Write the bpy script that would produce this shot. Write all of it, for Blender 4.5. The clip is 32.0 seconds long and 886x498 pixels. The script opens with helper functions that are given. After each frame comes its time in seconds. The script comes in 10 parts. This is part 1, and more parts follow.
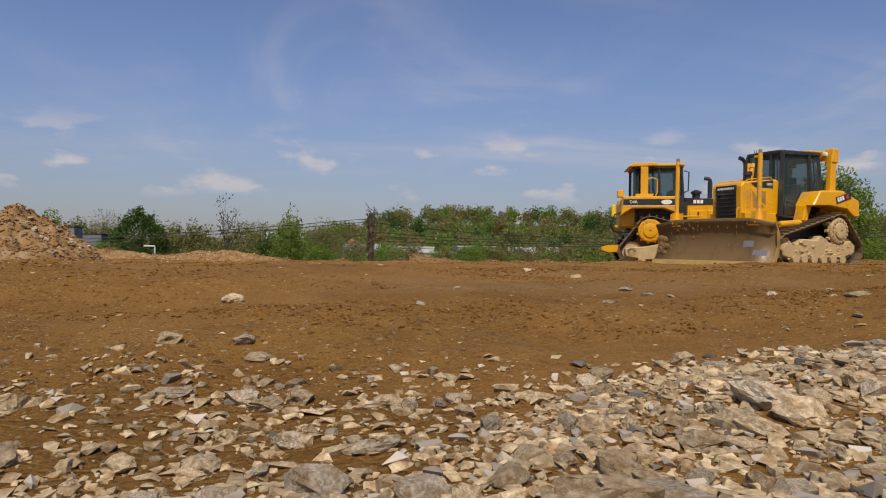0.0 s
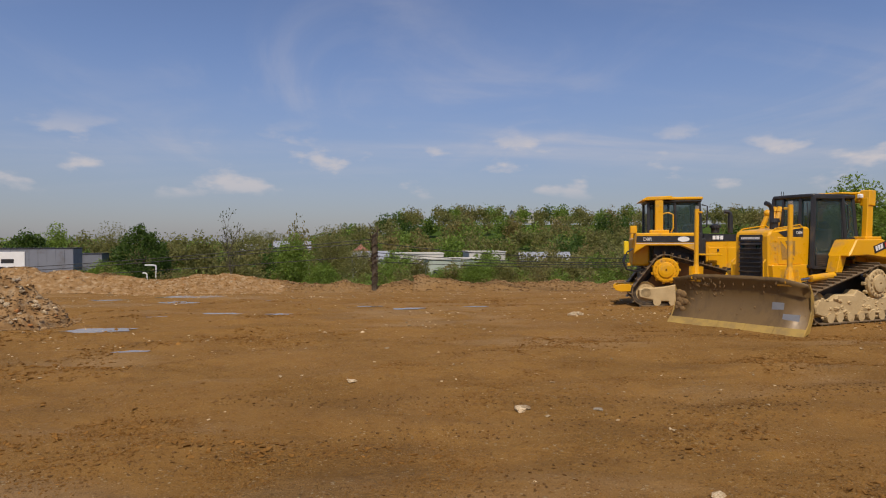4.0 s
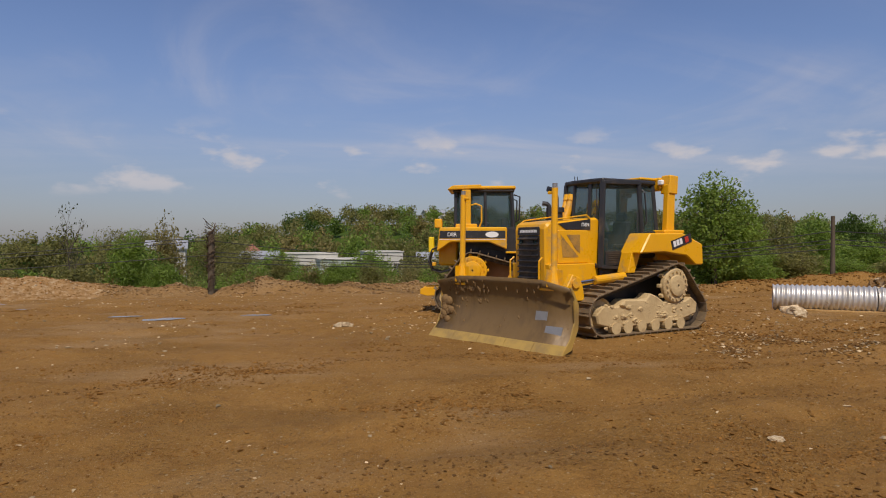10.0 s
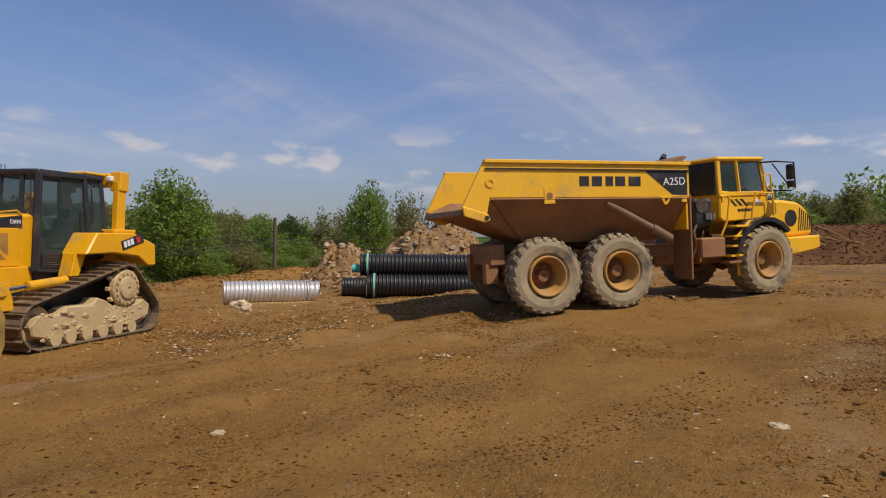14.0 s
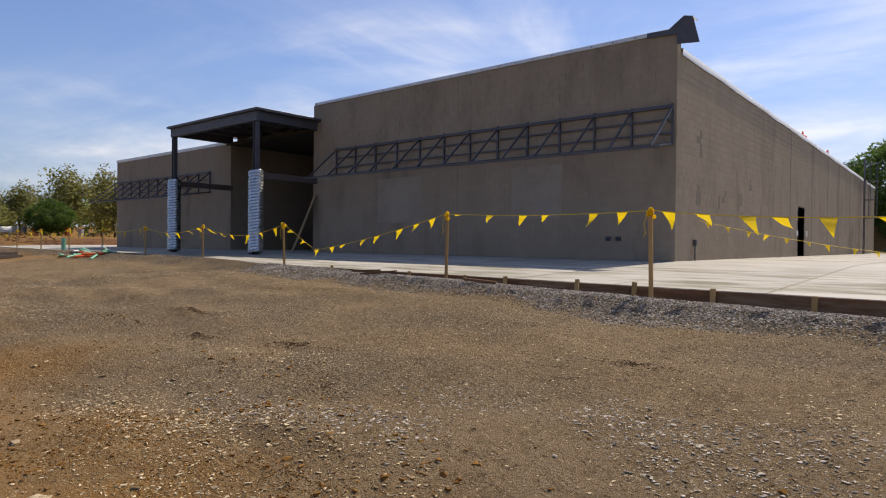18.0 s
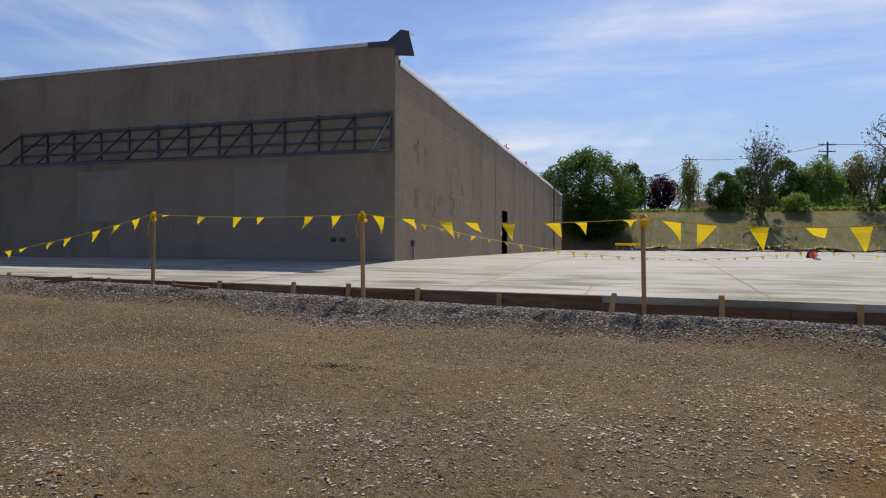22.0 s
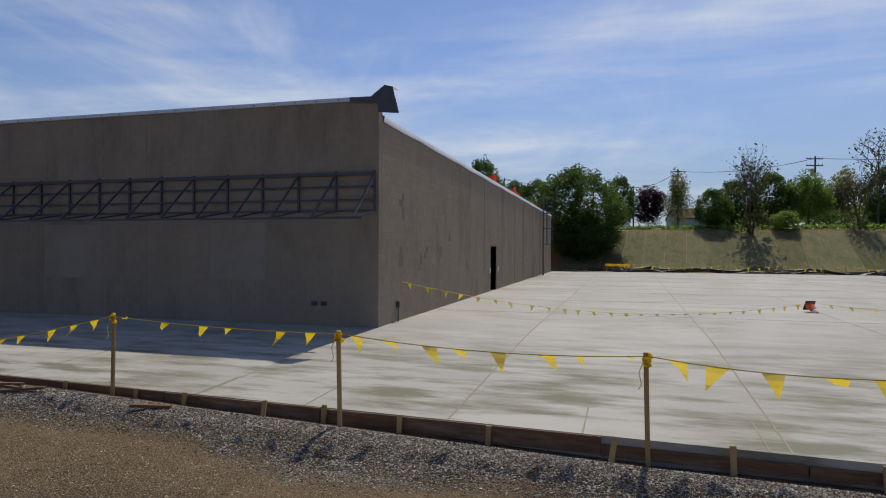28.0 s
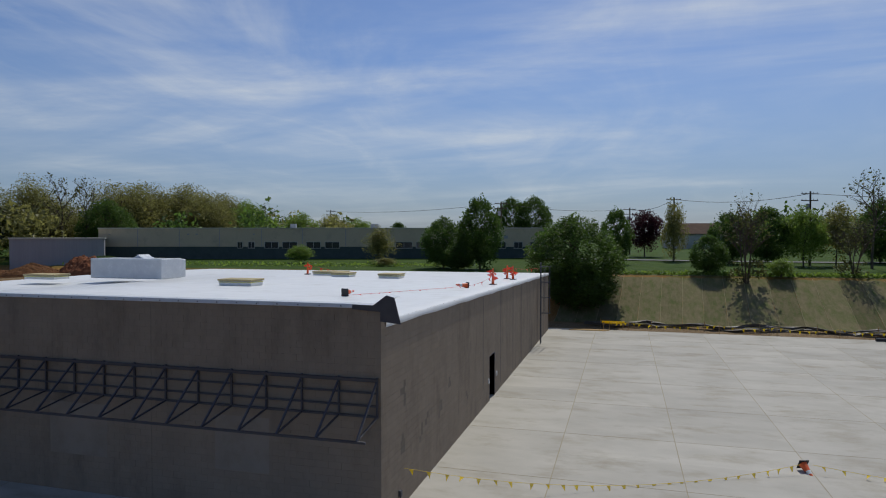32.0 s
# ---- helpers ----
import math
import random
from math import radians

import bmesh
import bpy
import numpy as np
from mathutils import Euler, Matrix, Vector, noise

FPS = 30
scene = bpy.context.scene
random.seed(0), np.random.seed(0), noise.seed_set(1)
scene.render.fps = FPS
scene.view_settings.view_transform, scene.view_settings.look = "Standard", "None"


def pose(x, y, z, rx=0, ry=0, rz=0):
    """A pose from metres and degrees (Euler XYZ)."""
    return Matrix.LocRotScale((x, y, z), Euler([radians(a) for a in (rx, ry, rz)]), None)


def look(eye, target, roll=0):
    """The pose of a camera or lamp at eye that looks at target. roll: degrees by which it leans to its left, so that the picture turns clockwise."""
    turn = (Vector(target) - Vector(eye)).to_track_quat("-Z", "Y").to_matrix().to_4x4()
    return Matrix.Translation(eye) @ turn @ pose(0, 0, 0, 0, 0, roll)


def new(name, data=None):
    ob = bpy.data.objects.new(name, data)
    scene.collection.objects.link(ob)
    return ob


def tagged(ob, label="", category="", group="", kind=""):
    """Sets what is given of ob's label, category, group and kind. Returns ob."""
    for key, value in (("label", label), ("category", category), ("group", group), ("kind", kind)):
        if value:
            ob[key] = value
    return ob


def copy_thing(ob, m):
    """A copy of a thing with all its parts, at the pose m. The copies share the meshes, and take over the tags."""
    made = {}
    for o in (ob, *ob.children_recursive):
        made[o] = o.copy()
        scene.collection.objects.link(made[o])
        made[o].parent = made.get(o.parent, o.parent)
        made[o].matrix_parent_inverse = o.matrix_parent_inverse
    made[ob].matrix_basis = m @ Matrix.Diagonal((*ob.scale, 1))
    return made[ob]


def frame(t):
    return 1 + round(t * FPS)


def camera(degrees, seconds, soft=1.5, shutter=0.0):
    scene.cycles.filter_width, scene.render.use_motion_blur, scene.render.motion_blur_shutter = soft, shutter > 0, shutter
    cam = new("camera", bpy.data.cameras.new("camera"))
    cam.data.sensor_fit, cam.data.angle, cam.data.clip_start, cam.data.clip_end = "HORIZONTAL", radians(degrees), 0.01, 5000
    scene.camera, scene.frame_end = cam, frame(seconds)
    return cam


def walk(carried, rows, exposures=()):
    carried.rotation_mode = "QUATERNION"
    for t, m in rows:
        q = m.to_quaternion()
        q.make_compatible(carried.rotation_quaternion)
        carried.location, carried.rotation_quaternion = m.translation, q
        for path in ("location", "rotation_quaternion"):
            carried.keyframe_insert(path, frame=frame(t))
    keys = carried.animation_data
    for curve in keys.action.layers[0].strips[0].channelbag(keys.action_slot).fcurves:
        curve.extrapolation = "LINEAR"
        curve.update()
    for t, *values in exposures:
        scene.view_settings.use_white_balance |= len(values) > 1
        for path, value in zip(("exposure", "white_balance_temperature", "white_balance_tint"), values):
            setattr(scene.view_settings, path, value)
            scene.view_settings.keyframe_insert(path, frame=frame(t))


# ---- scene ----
cam = camera(69.3, 32.0, soft=1.1)
PATH = [
    (0, (-4.553, -4.779, -1.097), (-4.422, -2.784, -1.115), 0.5),
    (0.5, (-4.331, -4.802, -0.916), (-4.215, -2.805, -0.936), 0.4),
    (1, (-4.261, -4.688, -0.749), (-4.147, -2.692, -0.772), 0.3),
    (1.5, (-4.304, -4.557, -0.591), (-4.192, -2.561, -0.614), 0.3),
    (2, (-4.402, -4.46, -0.434), (-4.29, -2.464, -0.46), 0.2),
    (2.5, (-4.477, -4.401, -0.234), (-4.366, -2.404, -0.261), 0.1),
    (4.5, (-3.671, -2.72, 0.482), (-3.58, -0.722, 0.457), -0.2),
    (5, (-3.232, -2.24, 0.485), (-3.129, -0.243, 0.46), -0.3),
    (5.5, (-2.918, -1.965, 0.423), (-2.744, 0.027, 0.397), -0.2),
    (6, (-2.724, -1.804, 0.329), (-2.476, 0.181, 0.304), -0.1),
    (6.5, (-2.601, -1.663, 0.251), (-2.315, 0.317, 0.227), -0.1),
    (7, (-2.14, -1.527, 0.134), (-1.836, 0.45, 0.111), 0.0),
    (7.5, (-1.45, -1.427, 0.081), (-1.146, 0.549, 0.058), 0.0),
    (8, (-0.911, -1.352, 0.087), (-0.609, 0.625, 0.063), -0.0),
    (8.5, (-0.379, -0.958, 0.112), (-0.08, 1.019, 0.089), -0.0),
    (9, (0.113, -0.533, 0.139), (0.419, 1.444, 0.117), -0.0),
    (9.5, (0.35, -0.341, 0.201), (0.687, 1.63, 0.178), -0.1),
    (10, (0.352, -0.252, 0.258), (0.697, 1.718, 0.233), -0.1),
    (10.5, (0.3, -0.178, 0.278), (0.646, 1.791, 0.253), -0.1),
    (11, (0.272, -0.137, 0.282), (0.617, 1.833, 0.257), -0.2),
    (11.5, (0.294, -0.104, 0.278), (0.693, 1.855, 0.251), 0.0),
    (12, (0.341, -0.112, 0.285), (0.938, 1.797, 0.258), 0.2),
    (12.5, (0.329, -0.136, 0.289), (1.165, 1.681, 0.263), 0.2),
    (13, (0.364, -0.217, 0.306), (1.46, 1.456, 0.277), 0.2),
    (13.5, (0.337, -0.267, 0.334), (1.742, 1.157, 0.305), 0.5),
    (14, (0.408, -0.341, 0.354), (2.062, 0.783, 0.324), 0.6),
    (14.5, (0.384, -0.381, 0.288), (2.201, 0.454, 0.27), 0.6),
    (16.5, (0.643, 0.333, 0.363), (2.585, -0.142, 0.345), 0.1),
    (17, (0.508, 0.302, 0.485), (2.315, -0.555, 0.453), 0.2),
    (17.5, (0.532, 0.354, 0.425), (2.118, -0.865, 0.401), 0.7),
    (18, (0.402, 0.42, 0.431), (1.694, -1.107, 0.413), 0.6),
    (18.5, (0.185, 0.58, 0.471), (1.16, -1.165, 0.449), 0.6),
    (19, (0.162, 0.596, 0.444), (0.876, -1.272, 0.429), 0.5),
    (19.5, (0.231, 0.622, 0.436), (0.867, -1.274, 0.421), 0.4),
    (20, (0.29, 0.605, 0.407), (0.903, -1.299, 0.393), 0.3),
    (20.5, (0.305, 0.521, 0.399), (0.904, -1.387, 0.385), 0.3),
    (21, (0.234, 0.412, 0.468), (0.827, -1.497, 0.455), 0.3),
    (21.5, (0.125, 0.326, 0.513), (0.717, -1.585, 0.498), 0.3),
    (22, (0.076, 0.244, 0.497), (0.666, -1.667, 0.482), 0.3),
    (22.5, (0.059, 0.147, 0.489), (0.649, -1.764, 0.475), 0.3),
    (23, (0.064, 0.082, 0.487), (0.651, -1.83, 0.474), 0.3),
    (23.5, (0.056, -0.033, 0.451), (0.642, -1.945, 0.438), 0.3),
    (24, (0.069, -0.094, 0.464), (0.651, -2.007, 0.45), 0.3),
    (24.5, (0.064, -0.116, 0.649), (0.638, -2.032, 0.631), 0.2),
    (25, (0.024, -0.197, 0.917), (0.599, -2.112, 0.897), 0.1),
    (25.5, (0.006, -0.306, 1.118), (0.58, -2.222, 1.097), 0.0),
    (27.5, (0.247, -0.703, 1.827), (0.807, -2.623, 1.817), 0.1),
    (28, (0.273, -0.599, 2.261), (0.829, -2.52, 2.251), 0.2),
    (28.5, (0.129, -0.511, 2.845), (0.691, -2.431, 2.834), 0.2),
    (29, (0.159, -0.44, 3.512), (0.721, -2.36, 3.499), 0.3),
    (29.5, (0.314, -0.54, 4.215), (0.876, -2.459, 4.201), 0.5),
    (30, (0.536, -0.55, 4.816), (1.087, -2.472, 4.801), 0.5),
    (30.5, (0.449, -0.506, 5.468), (1.01, -2.426, 5.451), 0.4),
    (31, (0.414, -0.459, 6.294), (0.972, -2.38, 6.273), 0.3),
    (31.5, (0.25, -0.297, 7.207), (0.81, -2.217, 7.185), 0.1),
    (32, (0.35, -0.341, 8.286), (0.895, -2.265, 8.249), 0.0),
]
walk(cam, [(t, look(eye, target, roll)) for t, eye, target, roll in PATH], exposures=[(0, -0.02, 7400, 13), (12.5, -0.05, 7250, 13), (14.5, 0.0, 7100, 12), (17, 0.07, 7050, 9), (18, 0.36, 7250, 11), (19, 0.12, 7000, 9), (21, 0.06, 6800, 8), (25, 0.03, 6750, 8), (28, -0.25, 6600, 7), (30, -0.45, 6450, 5), (32, -0.48, 6400, 5)])

# ---- world, sun ----
SUN_EL, SUN_AZ = radians(54.4), (-0.075, -1.0)
world = bpy.data.worlds.new("world")
scene.world = world
world.use_nodes = True


def build_world():
    nt = world.node_tree
    nt.nodes.clear()
    N, L = nt.nodes.new, nt.links.new

    def math_n(op, a, b=None):
        n = N("ShaderNodeMath")
        n.operation = op
        for i, v in enumerate((a, b)):
            if v is None:
                continue
            if isinstance(v, (int, float)):
                n.inputs[i].default_value = v
            else:
                L(v, n.inputs[i])
        return n.outputs[0]

    def ramp(v, lo, hi):
        n = N("ShaderNodeMapRange")
        n.interpolation_type = "SMOOTHSTEP"
        n.inputs["From Min"].default_value, n.inputs["From Max"].default_value = lo, hi
        L(v, n.inputs["Value"])
        return n.outputs[0]

    sky = N("ShaderNodeTexSky")
    sky.sky_type = "NISHITA"
    sky.sun_disc = False
    sky.sun_elevation = SUN_EL
    sky.sun_rotation = math.atan2(SUN_AZ[0], SUN_AZ[1])
    sky.dust_density, sky.ozone_density, sky.air_density = 0.6, 3.0, 1.0
    tc = N("ShaderNodeTexCoord")
    sep = N("ShaderNodeSeparateXYZ")
    L(tc.outputs["Generated"], sep.inputs[0])
    zz = math_n("MAXIMUM", sep.outputs[2], 0.0)
    den = math_n("ADD", zz, 0.10)
    u, v = math_n("DIVIDE", sep.outputs[0], den), math_n("DIVIDE", sep.outputs[1], den)
    comb = N("ShaderNodeCombineXYZ")
    L(u, comb.inputs[0])
    L(v, comb.inputs[1])

    def noise_n(scale, det, rough, dist, sx, sy, rot, off):
        mp = N("ShaderNodeMapping")
        mp.inputs["Scale"].default_value = (sx, sy, 1)
        mp.inputs["Rotation"].default_value = (0, 0, radians(rot))
        mp.inputs["Location"].default_value = (off, off * 0.7, 0)
        L(comb.outputs[0], mp.inputs[0])
        n = N("ShaderNodeTexNoise")
        n.inputs["Scale"].default_value, n.inputs["Detail"].default_value = scale, det
        n.inputs["Roughness"].default_value, n.inputs["Distortion"].default_value = rough, dist
        L(mp.outputs[0], n.inputs["Vector"])
        return n.outputs[0]

    streak = ramp(noise_n(0.75, 7, 0.54, 0.8, 0.36, 1.0, -9, 3.1), 0.40, 0.76)
    fan = ramp(noise_n(1.0, 9, 0.60, 1.1, 1.0, 0.55, 22, 7.7), 0.42, 0.80)
    veil = ramp(noise_n(0.35, 8, 0.62, 0.8, 0.55, 1.0, -20, 11.0), 0.38, 0.60)
    wisps = math_n("ADD", math_n("MULTIPLY", streak, 0.58), math_n("MULTIPLY", fan, 0.34))
    cirrus = math_n("MULTIPLY", wisps, math_n("ADD", math_n("MULTIPLY", veil, 0.66), 0.30))
    cirrus = math_n("MULTIPLY", math_n("POWER", cirrus, 1.25), 1.3)
    # thin cloud sinks into the haze low in the sky
    low = math_n("MULTIPLY", math_n("SUBTRACT", 1.0, ramp(sep.outputs[2], 0.04, 0.20)), math_n("ADD", 0.6, math_n("MULTIPLY", ramp(sep.outputs[1], -0.5, 0.2), 0.4)))
    cirrus = math_n("MULTIPLY", cirrus, math_n("SUBTRACT", 1.0, low))
    # low fair-weather clouds near the horizon
    hz = N("ShaderNodeCombineXYZ")
    L(math_n("ARCTAN2", sep.outputs[0], sep.outputs[1]), hz.inputs[0])
    L(math_n("MULTIPLY", sep.outputs[2], 2.3), hz.inputs[1])
    cn = N("ShaderNodeTexNoise")
    cn.inputs["Scale"].default_value, cn.inputs["Detail"].default_value = 9.0, 6
    L(hz.outputs[0], cn.inputs["Vector"])
    band = math_n("MULTIPLY", ramp(sep.outputs[2], 0.055, 0.085), math_n("SUBTRACT", 1.0, ramp(sep.outputs[2], 0.12, 0.19)))
    cum = math_n("MULTIPLY", math_n("MULTIPLY", ramp(cn.outputs[0], 0.54, 0.66), math_n("MULTIPLY", band, ramp(sep.outputs[1], -0.45, 0.1))), 0.7)
    haze = math_n("MULTIPLY", math_n("SUBTRACT", 1.0, ramp(sep.outputs[2], -0.05, 0.30)), 0.62)
    blue = N("ShaderNodeMix")
    blue.data_type, blue.blend_type = "RGBA", "MULTIPLY"
    blue.inputs["Factor"].default_value = 1.0
    L(sky.outputs[0], blue.inputs["A"])
    blue.inputs["B"].default_value = (0.83, 0.90, 1.14, 1)
    hm = N("ShaderNodeMix")
    hm.data_type = "RGBA"
    L(haze, hm.inputs["Factor"])
    L(blue.outputs["Result"], hm.inputs["A"])
    hz_tint = N("ShaderNodeMix")
    hz_tint.data_type = "RGBA"
    L(ramp(sep.outputs[1], -0.3, 0.7), hz_tint.inputs["Factor"])
    hz_tint.inputs["A"].default_value = (2.45, 3.05, 4.35, 1)
    hz_tint.inputs["B"].default_value = (1.9, 2.0, 2.6, 1)
    L(hz_tint.outputs["Result"], hm.inputs["B"])
    cm = N("ShaderNodeMix")
    cm.data_type = "RGBA"
    L(math_n("MINIMUM", math_n("ADD", cirrus, cum), 0.9), cm.inputs["Factor"])
    L(hm.outputs["Result"], cm.inputs["A"])
    lit = N("ShaderNodeMix")
    lit.data_type = "RGBA"
    L(ramp(sep.outputs[1], -0.85, 0.55), lit.inputs["Factor"])
    lit.inputs["A"].default_value = (9.6, 9.6, 9.7, 1)
    lit.inputs["B"].default_value = (5.5, 5.6, 6.3, 1)
    L(lit.outputs["Result"], cm.inputs["B"])
    bg = N("ShaderNodeBackground")
    bg.inputs["Strength"].default_value = 0.1
    out = N("ShaderNodeOutputWorld")
    L(cm.outputs["Result"], bg.inputs[0])
    L(bg.outputs[0], out.inputs[0])


build_world()
sun_data = bpy.data.lights.new("sun", "SUN")
sun_data.energy, sun_data.angle, sun_data.color = 3.6, radians(0.53), (1.0, 0.94, 0.86)
sun_dir = Vector((SUN_AZ[0], SUN_AZ[1], 0)).normalized() * math.cos(SUN_EL) + Vector((0, 0, math.sin(SUN_EL)))
sun = new("sun", sun_data)
sun.matrix_world = look(sun_dir * 100, (0, 0, 0))


# ---- materials ----
def surf(name, c1, c2, scale=6.0, rough=0.8, metal=0.0, bump=0.3, bscale=40.0, dirt=None, dirt_amt=0.4, dirt_scale=1.5,
         rand=0.0, island=0.0, dist=0.02, stretch=(1, 1, 1), rough_var=0.15, detail=6, world_space=False):
    m = bpy.data.materials.new(name)
    m.use_nodes = True
    nt = m.node_tree
    N, L = nt.nodes.new, nt.links.new
    b = nt.nodes["Principled BSDF"]
    if world_space:
        src = N("ShaderNodeNewGeometry").outputs["Position"]
    else:
        src = N("ShaderNodeTexCoord").outputs["Object"]
    mp = N("ShaderNodeMapping")
    mp.inputs["Scale"].default_value = stretch
    L(src, mp.inputs[0])

    def noise_n(s, d=detail, r=0.6):
        n = N("ShaderNodeTexNoise")
        n.inputs["Scale"].default_value, n.inputs["Detail"].default_value, n.inputs["Roughness"].default_value = s, d, r
        L(mp.outputs[0], n.inputs["Vector"])
        return n.outputs[0]

    def rng(v, lo, hi, a=0.0, c=1.0):
        n = N("ShaderNodeMapRange")
        n.inputs["From Min"].default_value, n.inputs["From Max"].default_value = lo, hi
        n.inputs["To Min"].default_value, n.inputs["To Max"].default_value = a, c
        L(v, n.inputs["Value"])
        return n.outputs[0]

    def mix(f, a, c, blend="MIX"):
        n = N("ShaderNodeMix")
        n.data_type, n.blend_type = "RGBA", blend
        for key, val in (("Factor", f), ("A", a), ("B", c)):
            if isinstance(val, (tuple, list)):
                n.inputs[key].default_value = (*val, 1) if len(val) == 3 else val
            elif isinstance(val, (int, float)):
                n.inputs[key].default_value = val
            else:
                L(val, n.inputs[key])
        return n.outputs["Result"]

    n1 = noise_n(scale)
    col = mix(rng(n1, 0.3, 0.7), c1, c2)
    if dirt:
        n2 = noise_n(dirt_scale, 8, 0.68)
        col = mix(rng(n2, 0.62 - dirt_amt * 0.45, 0.80 - dirt_amt * 0.30), col, dirt)
    if rand:
        oi = N("ShaderNodeObjectInfo")
        val = rng(oi.outputs["Random"], 0, 1, 1 - rand, 1 + rand)
        cc = N("ShaderNodeCombineColor")
        for i in range(3):
            L(val, cc.inputs[i])
        col = mix(1.0, col, cc.outputs[0], "MULTIPLY")
    if island:
        g = N("ShaderNodeNewGeometry")
        val = rng(g.outputs["Random Per Island"], 0, 1, 1 - island, 1 + island)
        cc = N("ShaderNodeCombineColor")
        for i in range(3):
            L(val, cc.inputs[i])
        col = mix(1.0, col, cc.outputs[0], "MULTIPLY")
    L(col, b.inputs["Base Color"])
    L(rng(noise_n(scale * 2.3), 0.3, 0.7, max(0.02, rough - rough_var), min(1, rough + rough_var)), b.inputs["Roughness"])
    b.inputs["Metallic"].default_value = metal
    if rough >= 0.75:
        b.inputs["Specular IOR Level"].default_value = 0.2 if rough < 0.88 else 0.06
    if bump:
        bp = N("ShaderNodeBump")
        bp.inputs["Strength"].default_value, bp.inputs["Distance"].default_value = bump, dist
        L(noise_n(bscale, 5, 0.65), bp.inputs["Height"])
        L(bp.outputs[0], b.inputs["Normal"])
    return m


DUST = (0.36, 0.25, 0.14)
M_YEL = surf("yellow_paint", (0.80, 0.40, 0.012), (0.72, 0.35, 0.010), 1.2, 0.38, 0, 0.04, 60, DUST, 0.16, 2.2)
M_YELT = surf("hauler_yellow_paint", (0.88, 0.49, 0.028), (0.82, 0.44, 0.024), 1.0, 0.42, 0, 0.04, 60, (0.52, 0.32, 0.10), 0.18, 1.4)
M_BLK = surf("black_paint", (0.018, 0.018, 0.02), (0.03, 0.03, 0.032), 3, 0.45, 0, 0.05, 50, (0.10, 0.075, 0.05), 0.12, 3)
M_RUB = surf("tyre_rubber", (0.40, 0.32, 0.20), (0.26, 0.21, 0.135), 2.5, 0.9, 0, 0.3, 25, (0.09, 0.08, 0.07), 0.28, 2.2)
M_MUD = surf("dried_mud", (0.56, 0.43, 0.24), (0.46, 0.34, 0.18), 3, 0.95, 0, 0.7, 18, (0.30, 0.20, 0.10), 0.15, 4, dist=0.02)
M_TRK = surf("track_steel", (0.20, 0.145, 0.085), (0.14, 0.10, 0.062), 4, 0.65, 0.25, 0.3, 30, (0.33, 0.23, 0.12), 0.35, 3)
M_DKTRK = surf("track_chain", (0.055, 0.045, 0.038), (0.09, 0.07, 0.05), 5, 0.75, 0.1, 0.4, 20, (0.25, 0.18, 0.10), 0.15, 3)
M_BLADE = surf("worn_blade_steel", (0.150, 0.092, 0.036), (0.225, 0.142, 0.052), 2.2, 0.48, 0.10, 0.15, 40, (0.085, 0.052, 0.024), 0.36, 2.2, stretch=(1, 1, 0.35))
M_EDGE = surf("cutting_edge", (0.50, 0.33, 0.09), (0.40, 0.26, 0.07), 2, 0.45, 0.2, 0.1, 40, (0.25, 0.17, 0.08), 0.3, 2)
M_SCREEN = surf("dusty_mesh_screen", (0.46, 0.25, 0.045), (0.36, 0.19, 0.035), 3, 0.7, 0, 0.6, 120, (0.24, 0.14, 0.05), 0.3, 6)
M_GREYPATCH = surf("grey_wear_plate", (0.30, 0.30, 0.29), (0.25, 0.25, 0.25), 4, 0.4, 0.4, 0.05)
M_RUST = surf("rusty_underbody", (0.33, 0.160, 0.066), (0.24, 0.115, 0.052), 2, 0.7, 0.1, 0.2, 30, (0.20, 0.11, 0.045), 0.3, 1.3)
M_STEELG = surf("grey_steel_rod", (0.42, 0.40, 0.37), (0.33, 0.30, 0.27), 6, 0.35, 0.7, 0.05)
M_CHROME = surf("chrome", (0.7, 0.7, 0.7), (0.65, 0.65, 0.65), 6, 0.15, 1.0, 0.0)
M_WHITE = surf("white_paint", (0.8, 0.8, 0.78), (0.74, 0.74, 0.72), 4, 0.5, 0, 0.02)
M_RED = surf("red_paint", (0.55, 0.05, 0.03), (0.48, 0.04, 0.03), 4, 0.45, 0, 0.02)
M_ORANGE = surf("orange_plastic", (0.85, 0.14, 0.03), (0.75, 0.11, 0.02), 4, 0.5, 0, 0.02)
M_SEAT = surf("seat_fabric", (0.03, 0.03, 0.035), (0.05, 0.05, 0.05), 8, 0.8)


def glass_mat(name, tint, alpha):
    m = bpy.data.materials.new(name)
    m.use_nodes = True
    nt = m.node_tree
    b = nt.nodes["Principled BSDF"]
    b.inputs["Base Color"].default_value = (*tint, 1)
    b.inputs["Roughness"].default_value = 0.03
    tr = nt.nodes.new("ShaderNodeBsdfTransparent")
    tr.inputs[0].default_value = (*[0.45 + 0.5 * c for c in tint], 1)
    mx = nt.nodes.new("ShaderNodeMixShader")
    fr = nt.nodes.new("ShaderNodeFresnel")
    ad = nt.nodes.new("ShaderNodeMath")
    ad.operation = "ADD"
    ad.inputs[1].default_value = alpha
    nt.links.new(fr.outputs[0], ad.inputs[0])
    nt.links.new(ad.outputs[0], mx.inputs[0])
    nt.links.new(tr.outputs[0], mx.inputs[1])
    nt.links.new(b.outputs[0], mx.inputs[2])
    nt.links.new(mx.outputs[0], nt.nodes["Material Output"].inputs[0])
    return m


M_GLASS = glass_mat("cab_glass", (0.10, 0.17, 0.17), 0.18)
M_WINDOW = surf("dark_window", (0.03, 0.035, 0.04), (0.05, 0.055, 0.06), 2, 0.1, 0, 0.0, rough_var=0.04)


